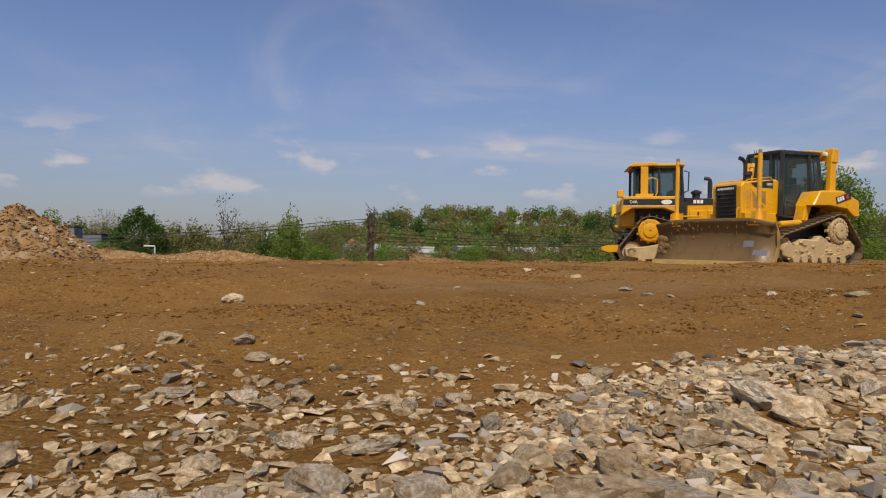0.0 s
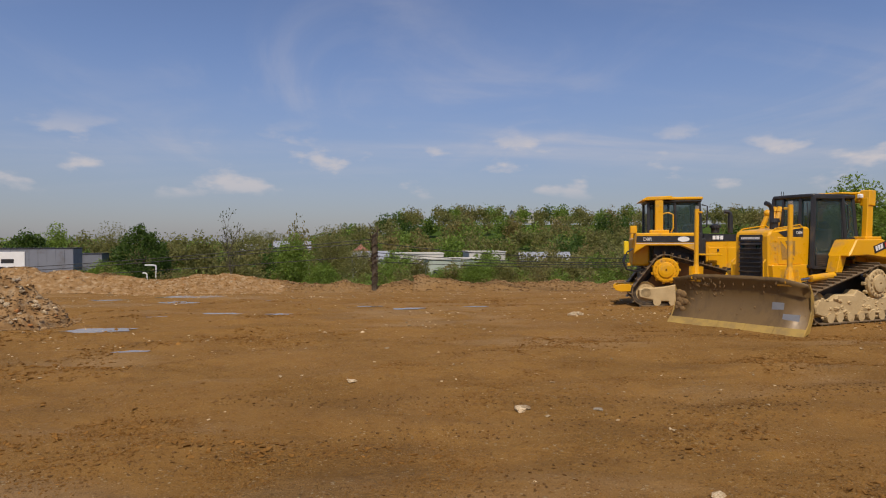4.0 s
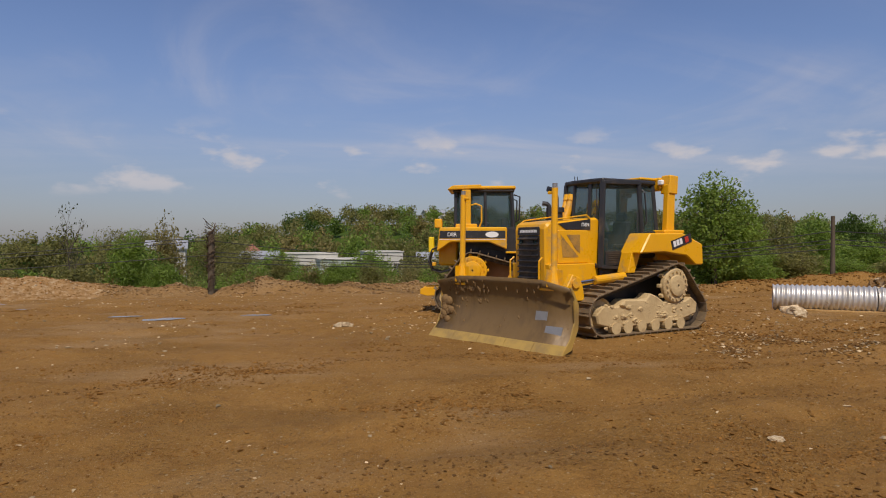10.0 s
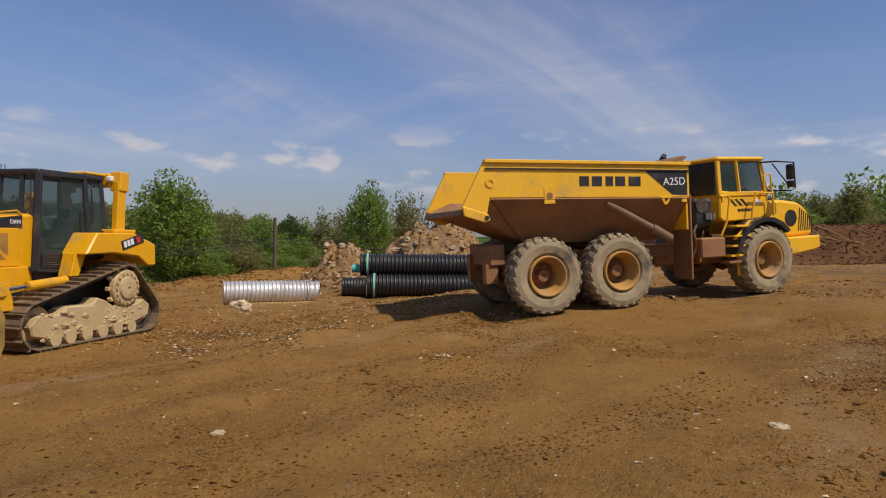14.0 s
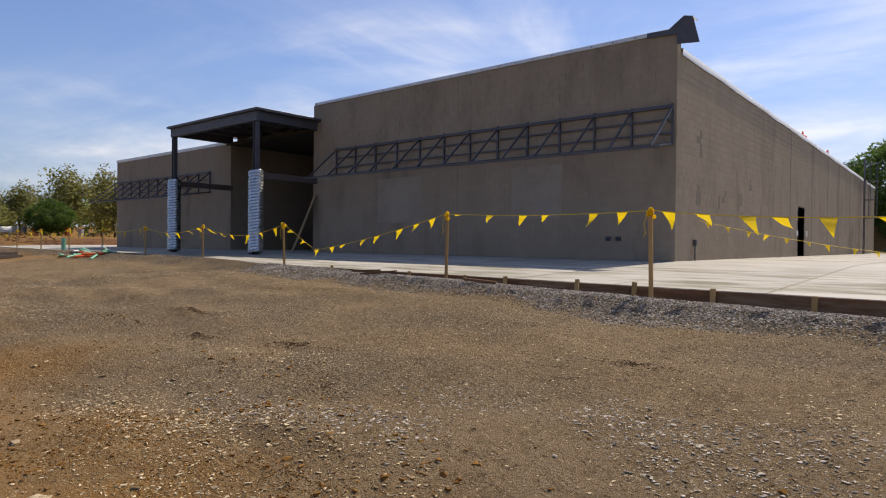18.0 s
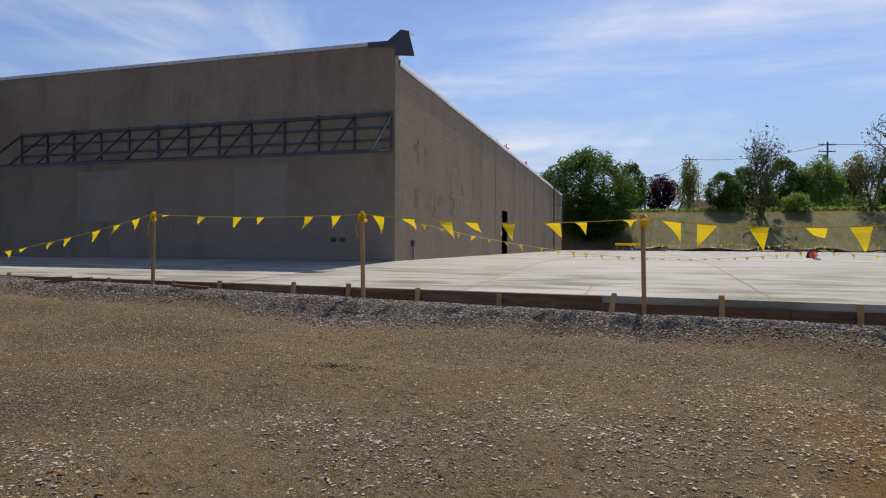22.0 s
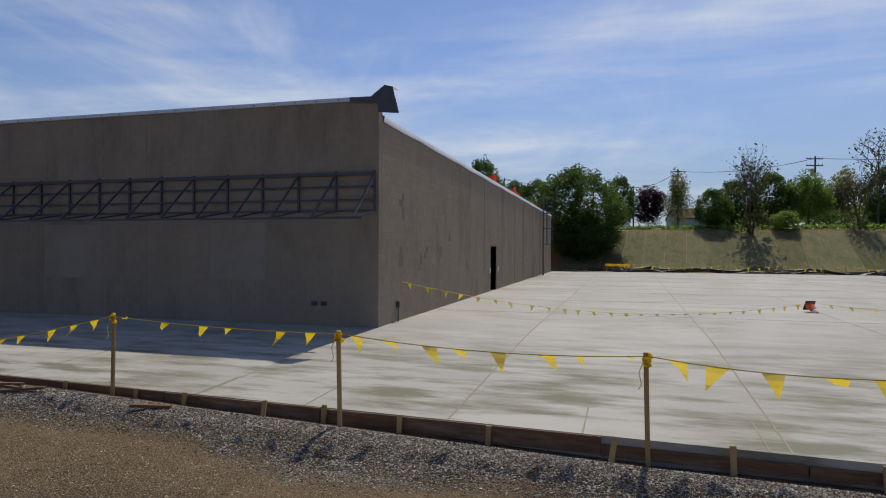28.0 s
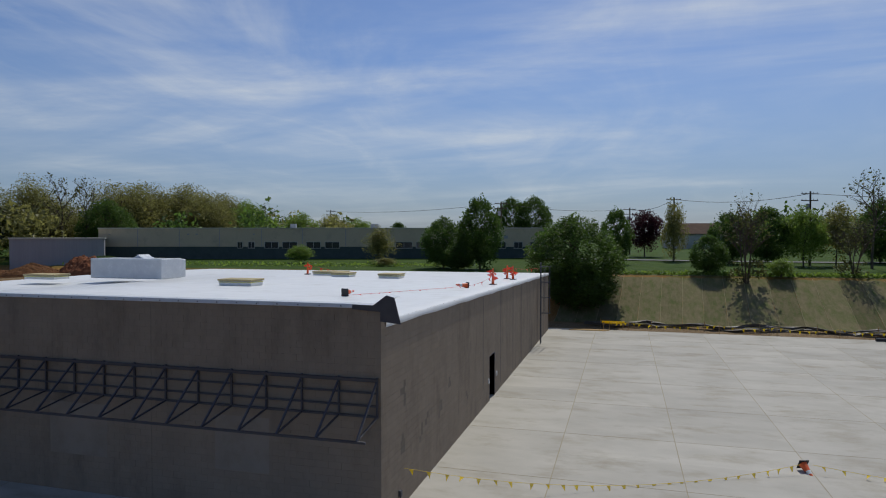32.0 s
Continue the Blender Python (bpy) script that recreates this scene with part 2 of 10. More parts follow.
# ---- mesh helpers ----
def mesh_from(name, bm, mat, smooth=False):
    me = bpy.data.meshes.new(name)
    bm.normal_update()
    bm.to_mesh(me)
    bm.free()
    if mat:
        me.materials.append(mat)
    if smooth:
        me.polygons.foreach_set("use_smooth", [True] * len(me.polygons))
    return me


def part(name, bm, material, parent=None, label="", smooth=False):
    ob = new(name, mesh_from(name, bm, material, smooth))
    if parent is not None:
        ob.parent = parent
    if label:
        ob["label"] = label
    return ob


def thing(name, label, category, m=None, group="", kind=""):
    e = new(name)
    e.empty_display_size = 0.2
    if m is not None:
        e.matrix_world = m
    return tagged(e, label, category, group, kind)


def B():
    return bmesh.new()


def box(bm, c, s, m=None, bev=0.0):
    mat = Matrix.Translation(c) @ (m or Matrix()) @ Matrix.Diagonal((s[0], s[1], s[2], 1))
    r = bmesh.ops.create_cube(bm, size=1.0, matrix=mat)
    if bev:
        es = list({e for v in r["verts"] for e in v.link_edges})
        bmesh.ops.bevel(bm, geom=es, offset=bev, segments=1, affect="EDGES", clamp_overlap=True)
    return bm


def boxp(c, s, m=None, bev=0.02):
    return box(B(), c, s, m, bev)


def rot(axis, deg):
    return Matrix.Rotation(radians(deg), 4, axis)


def prism(bm, pts, a, b, plane="xz", bev=0.0):
    """A polygon drawn in a plane and pushed from a to b along the third axis."""
    def put(p, d):
        return {"xz": (p[0], d, p[1]), "xy": (p[0], p[1], d), "yz": (d, p[0], p[1])}[plane]
    v0 = [bm.verts.new(put(p, a)) for p in pts]
    v1 = [bm.verts.new(put(p, b)) for p in pts]
    n = len(pts)
    fs = [bm.faces.new(v0), bm.faces.new(v1[::-1])]
    for i in range(n):
        fs.append(bm.faces.new((v0[i], v1[i], v1[(i + 1) % n], v0[(i + 1) % n])))
    bmesh.ops.recalc_face_normals(bm, faces=fs)
    if bev:
        es = list({e for f in fs for e in f.edges})
        bmesh.ops.bevel(bm, geom=es, offset=bev, segments=1, affect="EDGES", clamp_overlap=True)
    return bm


def cyl(bm, p0, p1, r, r2=None, seg=12, caps=True):
    p0, p1 = Vector(p0), Vector(p1)
    d = p1 - p0
    m = Matrix.Translation((p0 + p1) / 2) @ d.to_track_quat("Z", "Y").to_matrix().to_4x4()
    bmesh.ops.create_cone(bm, cap_ends=caps, cap_tris=False, segments=seg, radius1=r, radius2=r if r2 is None else r2, depth=d.length, matrix=m)
    return bm


def tube(bm, pts, r, seg=8):
    """A bent round bar through the points."""
    pts = [Vector(p) for p in pts]
    rings = []
    for i, p in enumerate(pts):
        d = (pts[min(i + 1, len(pts) - 1)] - pts[max(i - 1, 0)]).normalized()
        q = d.to_track_quat("Z", "Y").to_matrix()
        rings.append([bm.verts.new(p + q @ Vector((r * math.cos(k * math.tau / seg), r * math.sin(k * math.tau / seg), 0))) for k in range(seg)])
    for a, c in zip(rings, rings[1:]):
        best = min(range(seg), key=lambda s: sum((a[k].co - c[(k + s) % seg].co).length for k in range(0, seg, 2)))
        for k in range(seg):
            bm.faces.new((a[k], a[(k + 1) % seg], c[(k + 1 + best) % seg], c[(k + best) % seg]))
    bm.faces.new(rings[0][::-1])
    bm.faces.new(rings[-1])
    return bm


def lathe(bm, prof, seg=32, m=None):
    """A closed (radius, height) outline turned round z, then moved by m."""
    m = m or Matrix()
    rings = [[bm.verts.new(m @ Vector((r * math.cos(k * math.tau / seg), r * math.sin(k * math.tau / seg), h))) for k in range(seg)] for r, h in prof]
    for a, c in zip(rings, rings[1:] + rings[:1]):
        for k in range(seg):
            bm.faces.new((a[k], a[(k + 1) % seg], c[(k + 1) % seg], c[k]))
    return bm


def soup(name, verts, faces, mat, parent=None, smooth=False):
    me = bpy.data.meshes.new(name)
    me.from_pydata([tuple(v) for v in verts] if not isinstance(verts, np.ndarray) else verts.tolist(), [], faces.tolist() if isinstance(faces, np.ndarray) else faces)
    me.materials.append(mat)
    if smooth:
        me.polygons.foreach_set("use_smooth", [True] * len(me.polygons))
    ob = new(name, me)
    if parent is not None:
        ob.parent = parent
    return ob


def words(name, text, size, mat, parent, m, depth=0.004):
    """Lettering with the built-in font, turned into a mesh."""
    cu = bpy.data.curves.new(name, "FONT")
    cu.body, cu.size, cu.extrude, cu.align_x, cu.align_y = text, size, depth, "CENTER", "CENTER"
    tmp = bpy.data.objects.new(name + "_tmp", cu)
    me = bpy.data.meshes.new_from_object(tmp)
    bpy.data.objects.remove(tmp)
    me.materials.append(mat)
    ob = new(name, me)
    ob.parent = parent
    ob.matrix_local = m
    return ob


# ---- smooth random relief ----
NRNG = np.random.RandomState(5)
LAT = NRNG.rand(256, 256)


def vnoise(x, y):
    x, y = np.asarray(x, float), np.asarray(y, float)
    xi, yi = np.floor(x).astype(int), np.floor(y).astype(int)
    fx, fy = x - xi, y - yi
    fx, fy = fx * fx * (3 - 2 * fx), fy * fy * (3 - 2 * fy)
    a, b = LAT[xi % 256, yi % 256], LAT[(xi + 1) % 256, yi % 256]
    c, d = LAT[xi % 256, (yi + 1) % 256], LAT[(xi + 1) % 256, (yi + 1) % 256]
    return (a + (b - a) * fx) * (1 - fy) + (c + (d - c) * fx) * fy - 0.5


def fbm(x, y, scale, octaves=4, gain=0.5):
    out, amp = 0.0, 1.0
    for o in range(octaves):
        f = 2.0 ** o / scale
        out = out + amp * vnoise(np.asarray(x) * f + 17.3 * o, np.asarray(y) * f + 9.1 * o)
        amp *= gain
    return out


def sms(a, b, x):
    t = np.clip((np.asarray(x, float) - a) / (b - a), 0, 1)
    return t * t * (3 - 2 * t)


# ---- the lie of the land ----
PROFILE = [(-2500, 14.0), (-400, 9.0), (-150, 5.2), (-74, 4.1), (-64.5, 0.0), (-62, -0.35), (-59, -0.45), (-12, -0.52), (-9.6, -0.54), (-9.1, -0.54), (-8.75, -0.45), (-8.3, -0.50),
           (-7.7, -0.68), (-5, -0.86), (-1.5, -1.24), (2, -1.42), (9, -1.58), (15, -1.70), (25, -2.15), (36, -2.75), (46, -4.4), (70, -8.0), (140, -9.0), (2500, -9.0)]
PY, PZ = [p[0] for p in PROFILE], [p[1] for p in PROFILE]


def slab_edge(x):
    return -9.25 - 0.06 * np.clip(x, -8, 60)


def base_z(x, y):
    x, y = np.asarray(x, float), np.asarray(y, float)
    shift = 0.06 * np.clip(x, -8, 60) * (1 - sms(-9, 3, y)) * sms(-60, -12, y)
    z = np.interp(y + shift, PY, PZ)
    z = z + 0.02 * np.clip(x, 0, 20) * (1 - sms(20, 40, y)) * sms(-62, -12, y) * (1 - sms(10, 13, x) * sms(8.5, 13.5, y))
    z = z + 0.20 * sms(11.8, 14.5, x) * (1 - sms(8, 14, y)) * sms(-6, -1, y)
    z = z - 0.62 * (1 - sms(-4.0, -0.8, x)) * (1 - sms(-5, 0.5, y)) * sms(-9.0, -6.0, y)
    # wooded hill to the north and higher land to the south-east
    z = z + 18.0 * sms(-75, 10, x) * sms(150, 340, y) * (1 - 0.3 * sms(170, 300, x))
    z = z + np.maximum(0, 3.6 - z) * sms(48, 62, x) * (1 - sms(-62, -45, y))
    return z


RIDGES = [(8.5, 10.3, 1.9, 0.7, 100, 0.16), (8.2, 7.9, 1.3, 0.55, 10, 0.15), (9.6, 8.3, 1.2, 0.5, 20, 0.13), (7.0, 9.4, 0.9, 0.5, 60, 0.10), (7.8, 4.6, 0.6, 0.3, 0, 0.07), (12.9, 5.9, 1.8, 0.35, -40, 0.10), (15.2, 3.7, 1.6, 0.35, -40, 0.10),
          (10.4, -1.1, 1.4, 0.7, -20, 0.12), (6.8, -4.45, 0.8, 0.16, 8, 0.075), (8.4, -4.05, 0.4, 0.16, 8, 0.06), (5.2, -3.5, 0.35, 0.18, -10, 0.05), (9.9, -4.8, 0.5, 0.2, 5, 0.06), (4.5, -2.55, 1.1, 0.25, 172, 0.05), (3.0, -5.6, 0.5, 0.12, 15, 0.025)]


def mound(x, y, cx, cy, rx, ry, h, a=0.0):
    c, s = math.cos(radians(a)), math.sin(radians(a))
    dx, dy = np.asarray(x) - cx, np.asarray(y) - cy
    u, v = (c * dx + s * dy) / rx, (-s * dx + c * dy) / ry
    d = np.sqrt(u * u + v * v)
    return h * np.clip(1 - d, 0, 1) ** 1.15


def ground_z(x, y):
    x, y = np.asarray(x, float), np.asarray(y, float)
    z = base_z(x, y)
    lot = sms(-9.0, -8.2, y + 0.06 * np.clip(x, -8, 60)) * (1 - sms(44, 60, y)) * (1 - sms(60, 90, np.abs(x)))
    rough = 0.06 * fbm(x, y, 3.0, 3) + 0.045 * fbm(x, y, 0.7, 3) + 0.10 * fbm(x, y, 9.0, 2)
    # wheel ruts that sweep across the lot
    wob = 1.2 * fbm(x, y, 7.0, 2)
    r1 = np.sin((y - 0.55 * x + wob) * 2.4) * sms(-7, -4, y) * (1 - sms(24, 34, y))
    r2 = np.sin((y + 0.30 * x + 1.7 * wob) * 3.9)
    mask = sms(-0.05, 0.25, fbm(x + 40, y - 13, 6.0, 3))
    rough = rough + 0.026 * r1 + 0.026 * r2 * mask
    # drag lines of the grading blade and crumbly ground between them
    drag = fbm(0.20 * x + 0.05 * y, y - 0.12 * x, 0.55, 4)
    crumb = sms(-0.05, 0.25, fbm(x + 3, y + 9, 2.2, 4))
    soil = sms(-4.2, -2.0, y) * (1 - sms(20, 30, y))
    rough = rough + soil * (0.040 * drag * sms(-0.15, 0.2, fbm(x - 8, y + 5, 4.0, 3)) + 0.040 * crumb * np.abs(fbm(x, y, 0.30, 3)))
    z = z + lot * rough
    # broken ridges of clods left at the turning places
    for px, py, rx, ry, a, hh in RIDGES:
        z = z + mound(x + 0.35 * fbm(x, y, 0.6, 3), y + 0.35 * fbm(x + 9, y, 0.6, 3), px, py, rx, ry, hh, a) * (0.55 + 1.2 * np.abs(fbm(x, y, 0.35, 3)))
    # the heaped edge of the lot and the spoil heaps
    lump = 0.55 + 0.9 * (fbm(x, y, 4.0, 4) + 0.5)
    bank = np.exp(-((y - 39.0 - 0.10 * (x + 20) * (x < -4) - 1.2 * fbm(x, 0 * y, 9.0, 2)) / 1.5) ** 2) * (1 - sms(19, 24, x)) * 1.15
    bank = bank + np.exp(-((y - 31.0 + 0.35 * (x - 22)) / 1.4) ** 2) * sms(17, 22, x) * (1 - sms(44, 52, x)) * 0.6
    z = z + bank * lump
    return z


PUDDLES = [(-4.19, 18.4, 0.55, 0.30), (-5.6, 19.9, 0.42, 0.20), (-1.8, 19.3, 0.40, 0.18), (-13.6, 23.4, 0.8, 0.7), (-9.8, 16.4, 0.7, 0.3), (-11.4, 12.1, 1.0, 0.35),
           (-9.2, 8.6, 0.34, 0.18), (-11.3, 15.2, 0.4, 0.25), (-15.6, 31.0, 1.6, 0.9), (-8.0, 16.1, 0.4, 0.2), (-17.6, 26.5, 1.2, 0.4), (-10.3, 24.5, 0.6, 0.3)]


def hollow(x, y, z):
    """Press the puddles' beds into the ground."""
    for px, py, rx, ry in PUDDLES:
        d = np.sqrt(((x - px) / rx) ** 2 + ((y - py) / ry) ** 2)
        w = 1 - sms(0.8, 2.2, d)
        z = z + w * (float(base_z(px, py)) - 0.035 - z)
    d = np.sqrt(((x - 5.3) / 4.2) ** 2 + ((y - 11.8) / 2.7) ** 2)
    w = 1 - sms(0.9, 1.6, d)
    return z + w * (-1.615 + 0.35 * (z - base_z(x, y)) - z)


def lot_z(x, y):
    """Ground with the raised bank to the east."""
    x, y = np.asarray(x, float), np.asarray(y, float)
    z = ground_z(x, y)
    front = 42.0 + 1.75 * np.clip(-y - 6.0, 0, 9) + 1.0 * fbm(x, y, 6.0, 2) + 0.9 * np.clip(y - 10, 0, 30)
    top = 1.5 - 0.75 * sms(2, 10, -y) + 0.35 * fbm(x, y, 3.0, 4)
    up = sms(0, 5.5, x - front) * sms(-44, -30, y) * (1 - sms(26, 44, y))
    z = hollow(x, y, z)
    return z + up * np.maximum(0, top - z) + up * (1 - up) * 1.4 * fbm(x, y, 1.3, 3)


# ---- ground sheet ----
def ground_material():
    m = bpy.data.materials.new("lot_earth")
    m.use_nodes = True
    nt = m.node_tree
    N, L = nt.nodes.new, nt.links.new
    b = nt.nodes["Principled BSDF"]
    b.inputs["Specular IOR Level"].default_value = 0.07
    pos = N("ShaderNodeNewGeometry").outputs["Position"]

    def noise_n(s, d=6, r=0.6, stretch=None, rotz=0):
        n = N("ShaderNodeTexNoise")
        n.inputs["Scale"].default_value, n.inputs["Detail"].default_value, n.inputs["Roughness"].default_value = s, d, r
        if stretch:
            mp = N("ShaderNodeMapping")
            mp.inputs["Scale"].default_value = stretch
            mp.inputs["Rotation"].default_value = (0, 0, radians(rotz))
            L(pos, mp.inputs[0])
            L(mp.outputs[0], n.inputs["Vector"])
        else:
            L(pos, n.inputs["Vector"])
        return n.outputs[0]

    def rng(v, lo, hi, a=0.0, c=1.0):
        n = N("ShaderNodeMapRange")
        n.inputs["From Min"].default_value, n.inputs["From Max"].default_value = lo, hi
        n.inputs["To Min"].default_value, n.inputs["To Max"].default_value = a, c
        L(v, n.inputs["Value"])
        return n.outputs[0]

    def mix(f, a, c, blend="MIX"):
        n = N("ShaderNodeMix")
        n.data_type, n.blend_type = "RGBA", blend
        for key, val in (("Factor", f), ("A", a), ("B", c)):
            if isinstance(val, tuple):
                n.inputs[key].default_value = (*val, 1)
            elif isinstance(val, (int, float)):
                n.inputs[key].default_value = val
            else:
                L(val, n.inputs[key])
        return n.outputs["Result"]

    def attr(name):
        n = N("ShaderNodeAttribute")
        n.attribute_name = name
        return n.outputs["Fac"]

    def mth(op, a, c):
        n = N("ShaderNodeMath")
        n.operation = op
        for i, v in enumerate((a, c)):
            if isinstance(v, (int, float)):
                n.inputs[i].default_value = v
            else:
                L(v, n.inputs[i])
        return n.outputs[0]

    soil = mix(rng(noise_n(0.35, 8, 0.65), 0.35, 0.65), (0.268, 0.140, 0.038), (0.305, 0.163, 0.047))
    soil = mix(rng(noise_n(3.2, 7, 0.75), 0.46, 0.70, 0, 0.6), soil, (0.190, 0.088, 0.024))
    soil = mix(rng(noise_n(22, 4, 0.7), 0.55, 0.75, 0, 0.6), soil, (0.33, 0.20, 0.085))
    # dark pits: the crumbs' own small shadows put into the soil colour
    soil = mix(rng(noise_n(60, 3, 0.7), 0.30, 0.45, 0.65, 0.0), soil, (0.105, 0.050, 0.014))
    soil = mix(rng(noise_n(17, 5, 0.75), 0.30, 0.43, 0.60, 0.0), soil, (0.120, 0.056, 0.016))
    # dry pale film where water stood, and dark drag streaks
    soil = mix(rng(noise_n(0.42, 7, 0.6, (0.35, 1.0, 1.0), 8), 0.54, 0.63, 0, 0.75), soil, (0.300, 0.186, 0.086))
    soil = mix(rng(noise_n(1.9, 7, 0.72, (0.16, 1.0, 1.0), -7), 0.58, 0.72, 0, 0.35), soil, (0.130, 0.065, 0.021))
    soil = mix(rng(noise_n(120, 2, 0.5), 0.65, 0.71, 0, 0.85), soil, (0.42, 0.31, 0.17))
    damp = rng(noise_n(0.16, 5, 0.6), 0.48, 0.62)
    soil = mix(mth("MULTIPLY", damp, 0.16), soil, (0.170, 0.080, 0.024))
    # pale crushed stone trodden into the earth
    vo = N("ShaderNodeTexVoronoi")
    vo.inputs["Scale"].default_value = 34.0
    vo.inputs["Randomness"].default_value = 1.0
    L(pos, vo.inputs["Vector"])
    chip = N("ShaderNodeSeparateColor")
    L(vo.outputs["Color"], chip.inputs[0])
    chips = mix(chip.outputs[0], (0.15, 0.115, 0.075), (0.42, 0.345, 0.235))
    # shade in the gaps between chips, painted as a darker colour
    chips = mix(rng(vo.outputs["Distance"], 0.28, 0.50, 0, 0.85), chips, (0.075, 0.055, 0.038))
    # single pebbles pressed into the surface, in two sizes
    pebbles, pebble_h = None, None
    for sc, least, seed in ((26.0, 0.82, 3.0), (58.0, 0.72, 9.0)):
        vp = N("ShaderNodeTexVoronoi")
        vp.inputs["Scale"].default_value = sc
        off = N("ShaderNodeMapping")
        off.inputs["Location"].default_value = (seed, seed * 0.7, 0)
        wob = N("ShaderNodeMix")
        wob.data_type = "RGBA"
        wob.blend_type = "ADD"
        wob.inputs["Factor"].default_value = 0.5 / sc
        L(pos, wob.inputs["A"])
        nz = N("ShaderNodeTexNoise")
        nz.inputs["Scale"].default_value = sc * 1.6
        L(pos, nz.inputs["Vector"])
        L(nz.outputs["Color"], wob.inputs["B"])
        L(wob.outputs["Result"], off.inputs[0])
        L(off.outputs[0], vp.inputs["Vector"])
        sep = N("ShaderNodeSeparateColor")
        L(vp.outputs["Color"], sep.inputs[0])
        one = mth("MULTIPLY", rng(sep.outputs[0], least, least + 0.02), rng(vp.outputs["Distance"], 0.30, 0.42, 1.0, 0.0))
        tone = mix(rng(sep.outputs[1], 0.45, 0.80), (0.135, 0.070, 0.028), (0.46, 0.35, 0.20))
        pebbles = (one, tone) if pebbles is None else (mth("MAXIMUM", pebbles[0], one), mix(one, pebbles[1], tone))
        pebble_h = one if pebble_h is None else mth("ADD", mth("MULTIPLY", pebble_h, 1.0), mth("MULTIPLY", one, 0.5))
    stony = rng(noise_n(0.9, 6, 0.7), 0.34, 0.58, 0.15, 1.0)
    gr = mth("MULTIPLY", attr("gravel"), rng(noise_n(1.3, 6, 0.7), 0.36, 0.58, 0.35, 1.0))
    beige = mix(rng(noise_n(0.8, 7, 0.65), 0.35, 0.65), (0.285, 0.202, 0.115), (0.228, 0.154, 0.081))
    # shaded crevices between small stones, drawn as dark noise in the colour
    beige = mix(rng(noise_n(6.0, 8, 0.78), 0.36, 0.48, 0.75, 0.0), beige, (0.095, 0.060, 0.030))
    beige = mix(rng(noise_n(20, 6, 0.75, (0.55, 1.0, 1.0), 12), 0.36, 0.45, 0.80, 0.0), beige, (0.080, 0.050, 0.026))
    beige = mix(rng(noise_n(70, 4, 0.75), 0.34, 0.48, 0.60, 0.0), beige, (0.100, 0.066, 0.036))
    beige = mix(rng(noise_n(95, 3, 0.7), 0.58, 0.68, 0, 0.6), beige, (0.36, 0.28, 0.17))
    ch2 = mix(mth("MULTIPLY", rng(chip.outputs[1], 0.42, 0.46), rng(vo.outputs["Distance"], 0.26, 0.40, 0.8, 0.0)), beige, chips)
    col = mix(attr("beige"), soil, ch2)
    col = mix(gr, col, chips)
    spots = mth("MULTIPLY", mth("MULTIPLY", pebbles[0], stony), mth("SUBTRACT", 1.0, mth("MAXIMUM", gr, attr("grass"))))
    col = mix(mth("MULTIPLY", spots, 0.85), col, pebbles[1])
    gcol = mix(rng(noise_n(0.25, 6), 0.35, 0.65), (0.040, 0.078, 0.011), (0.062, 0.100, 0.016))
    gcol = mix(rng(noise_n(9, 5, 0.7), 0.5, 0.75), gcol, (0.036, 0.060, 0.012))
    dug = mix(rng(noise_n(1.6, 8, 0.7), 0.35, 0.65), (0.190, 0.095, 0.042), (0.105, 0.050, 0.024))
    col = mix(attr("spoil"), col, dug)
    col = mix(attr("grass"), col, gcol)
    L(col, b.inputs["Base Color"])
    L(rng(noise_n(0.45, 6, 0.6), 0.35, 0.68, 0.74, 0.97), b.inputs["Roughness"])
    bp = N("ShaderNodeBump")
    bp.inputs["Strength"].default_value, bp.inputs["Distance"].default_value = 1.0, 0.042
    # packed smooth mud, broken by crumbly patches and rows of tread marks
    crumb = rng(noise_n(0.55, 6, 0.65), 0.47, 0.60)
    cell = N("ShaderNodeTexVoronoi")
    cell.feature = "DISTANCE_TO_EDGE"
    cell.inputs["Scale"].default_value = 13.0
    L(pos, cell.inputs["Vector"])
    tread = N("ShaderNodeTexWave")
    tread.inputs["Scale"].default_value, tread.inputs["Distortion"].default_value, tread.inputs["Detail"].default_value = 2.6, 2.2, 3
    mpt = N("ShaderNodeMapping")
    mpt.inputs["Rotation"].default_value = (0, 0, radians(28))
    L(pos, mpt.inputs[0])
    L(mpt.outputs[0], tread.inputs["Vector"])
    lane = N("ShaderNodeTexWave")
    lane.bands_direction = "Y"
    lane.inputs["Scale"].default_value, lane.inputs["Distortion"].default_value = 0.17, 3.0
    L(mpt.outputs[0], lane.inputs["Vector"])
    tmask = mth("MULTIPLY", rng(lane.outputs["Fac"], 0.62, 0.85), rng(noise_n(0.3, 3), 0.45, 0.56))
    h = mth("ADD", mth("MULTIPLY", noise_n(5, 8, 0.72), mth("ADD", mth("MULTIPLY", crumb, 0.30), 0.55)), mth("MULTIPLY", noise_n(26, 6, 0.75), mth("ADD", mth("MULTIPLY", crumb, 0.40), 0.40)))
    h = mth("ADD", h, mth("MULTIPLY", mth("MULTIPLY", rng(cell.outputs["Distance"], 0.0, 0.12), crumb), 0.22))
    h = mth("ADD", h, mth("MULTIPLY", mth("MULTIPLY", tread.outputs["Fac"], tmask), 0.16))
    h = mth("ADD", h, mth("MULTIPLY", mth("MULTIPLY", attr("gravel"), vo.outputs["Distance"]), -1.1))
    h = mth("ADD", h, mth("MULTIPLY", mth("MULTIPLY", pebble_h, stony), 0.30))
    h = mth("ADD", h, mth("MULTIPLY", noise_n(75, 4, 0.7), mth("ADD", mth("MULTIPLY", attr("beige"), 0.45), 0.25)))
    L(h, bp.inputs["Height"])
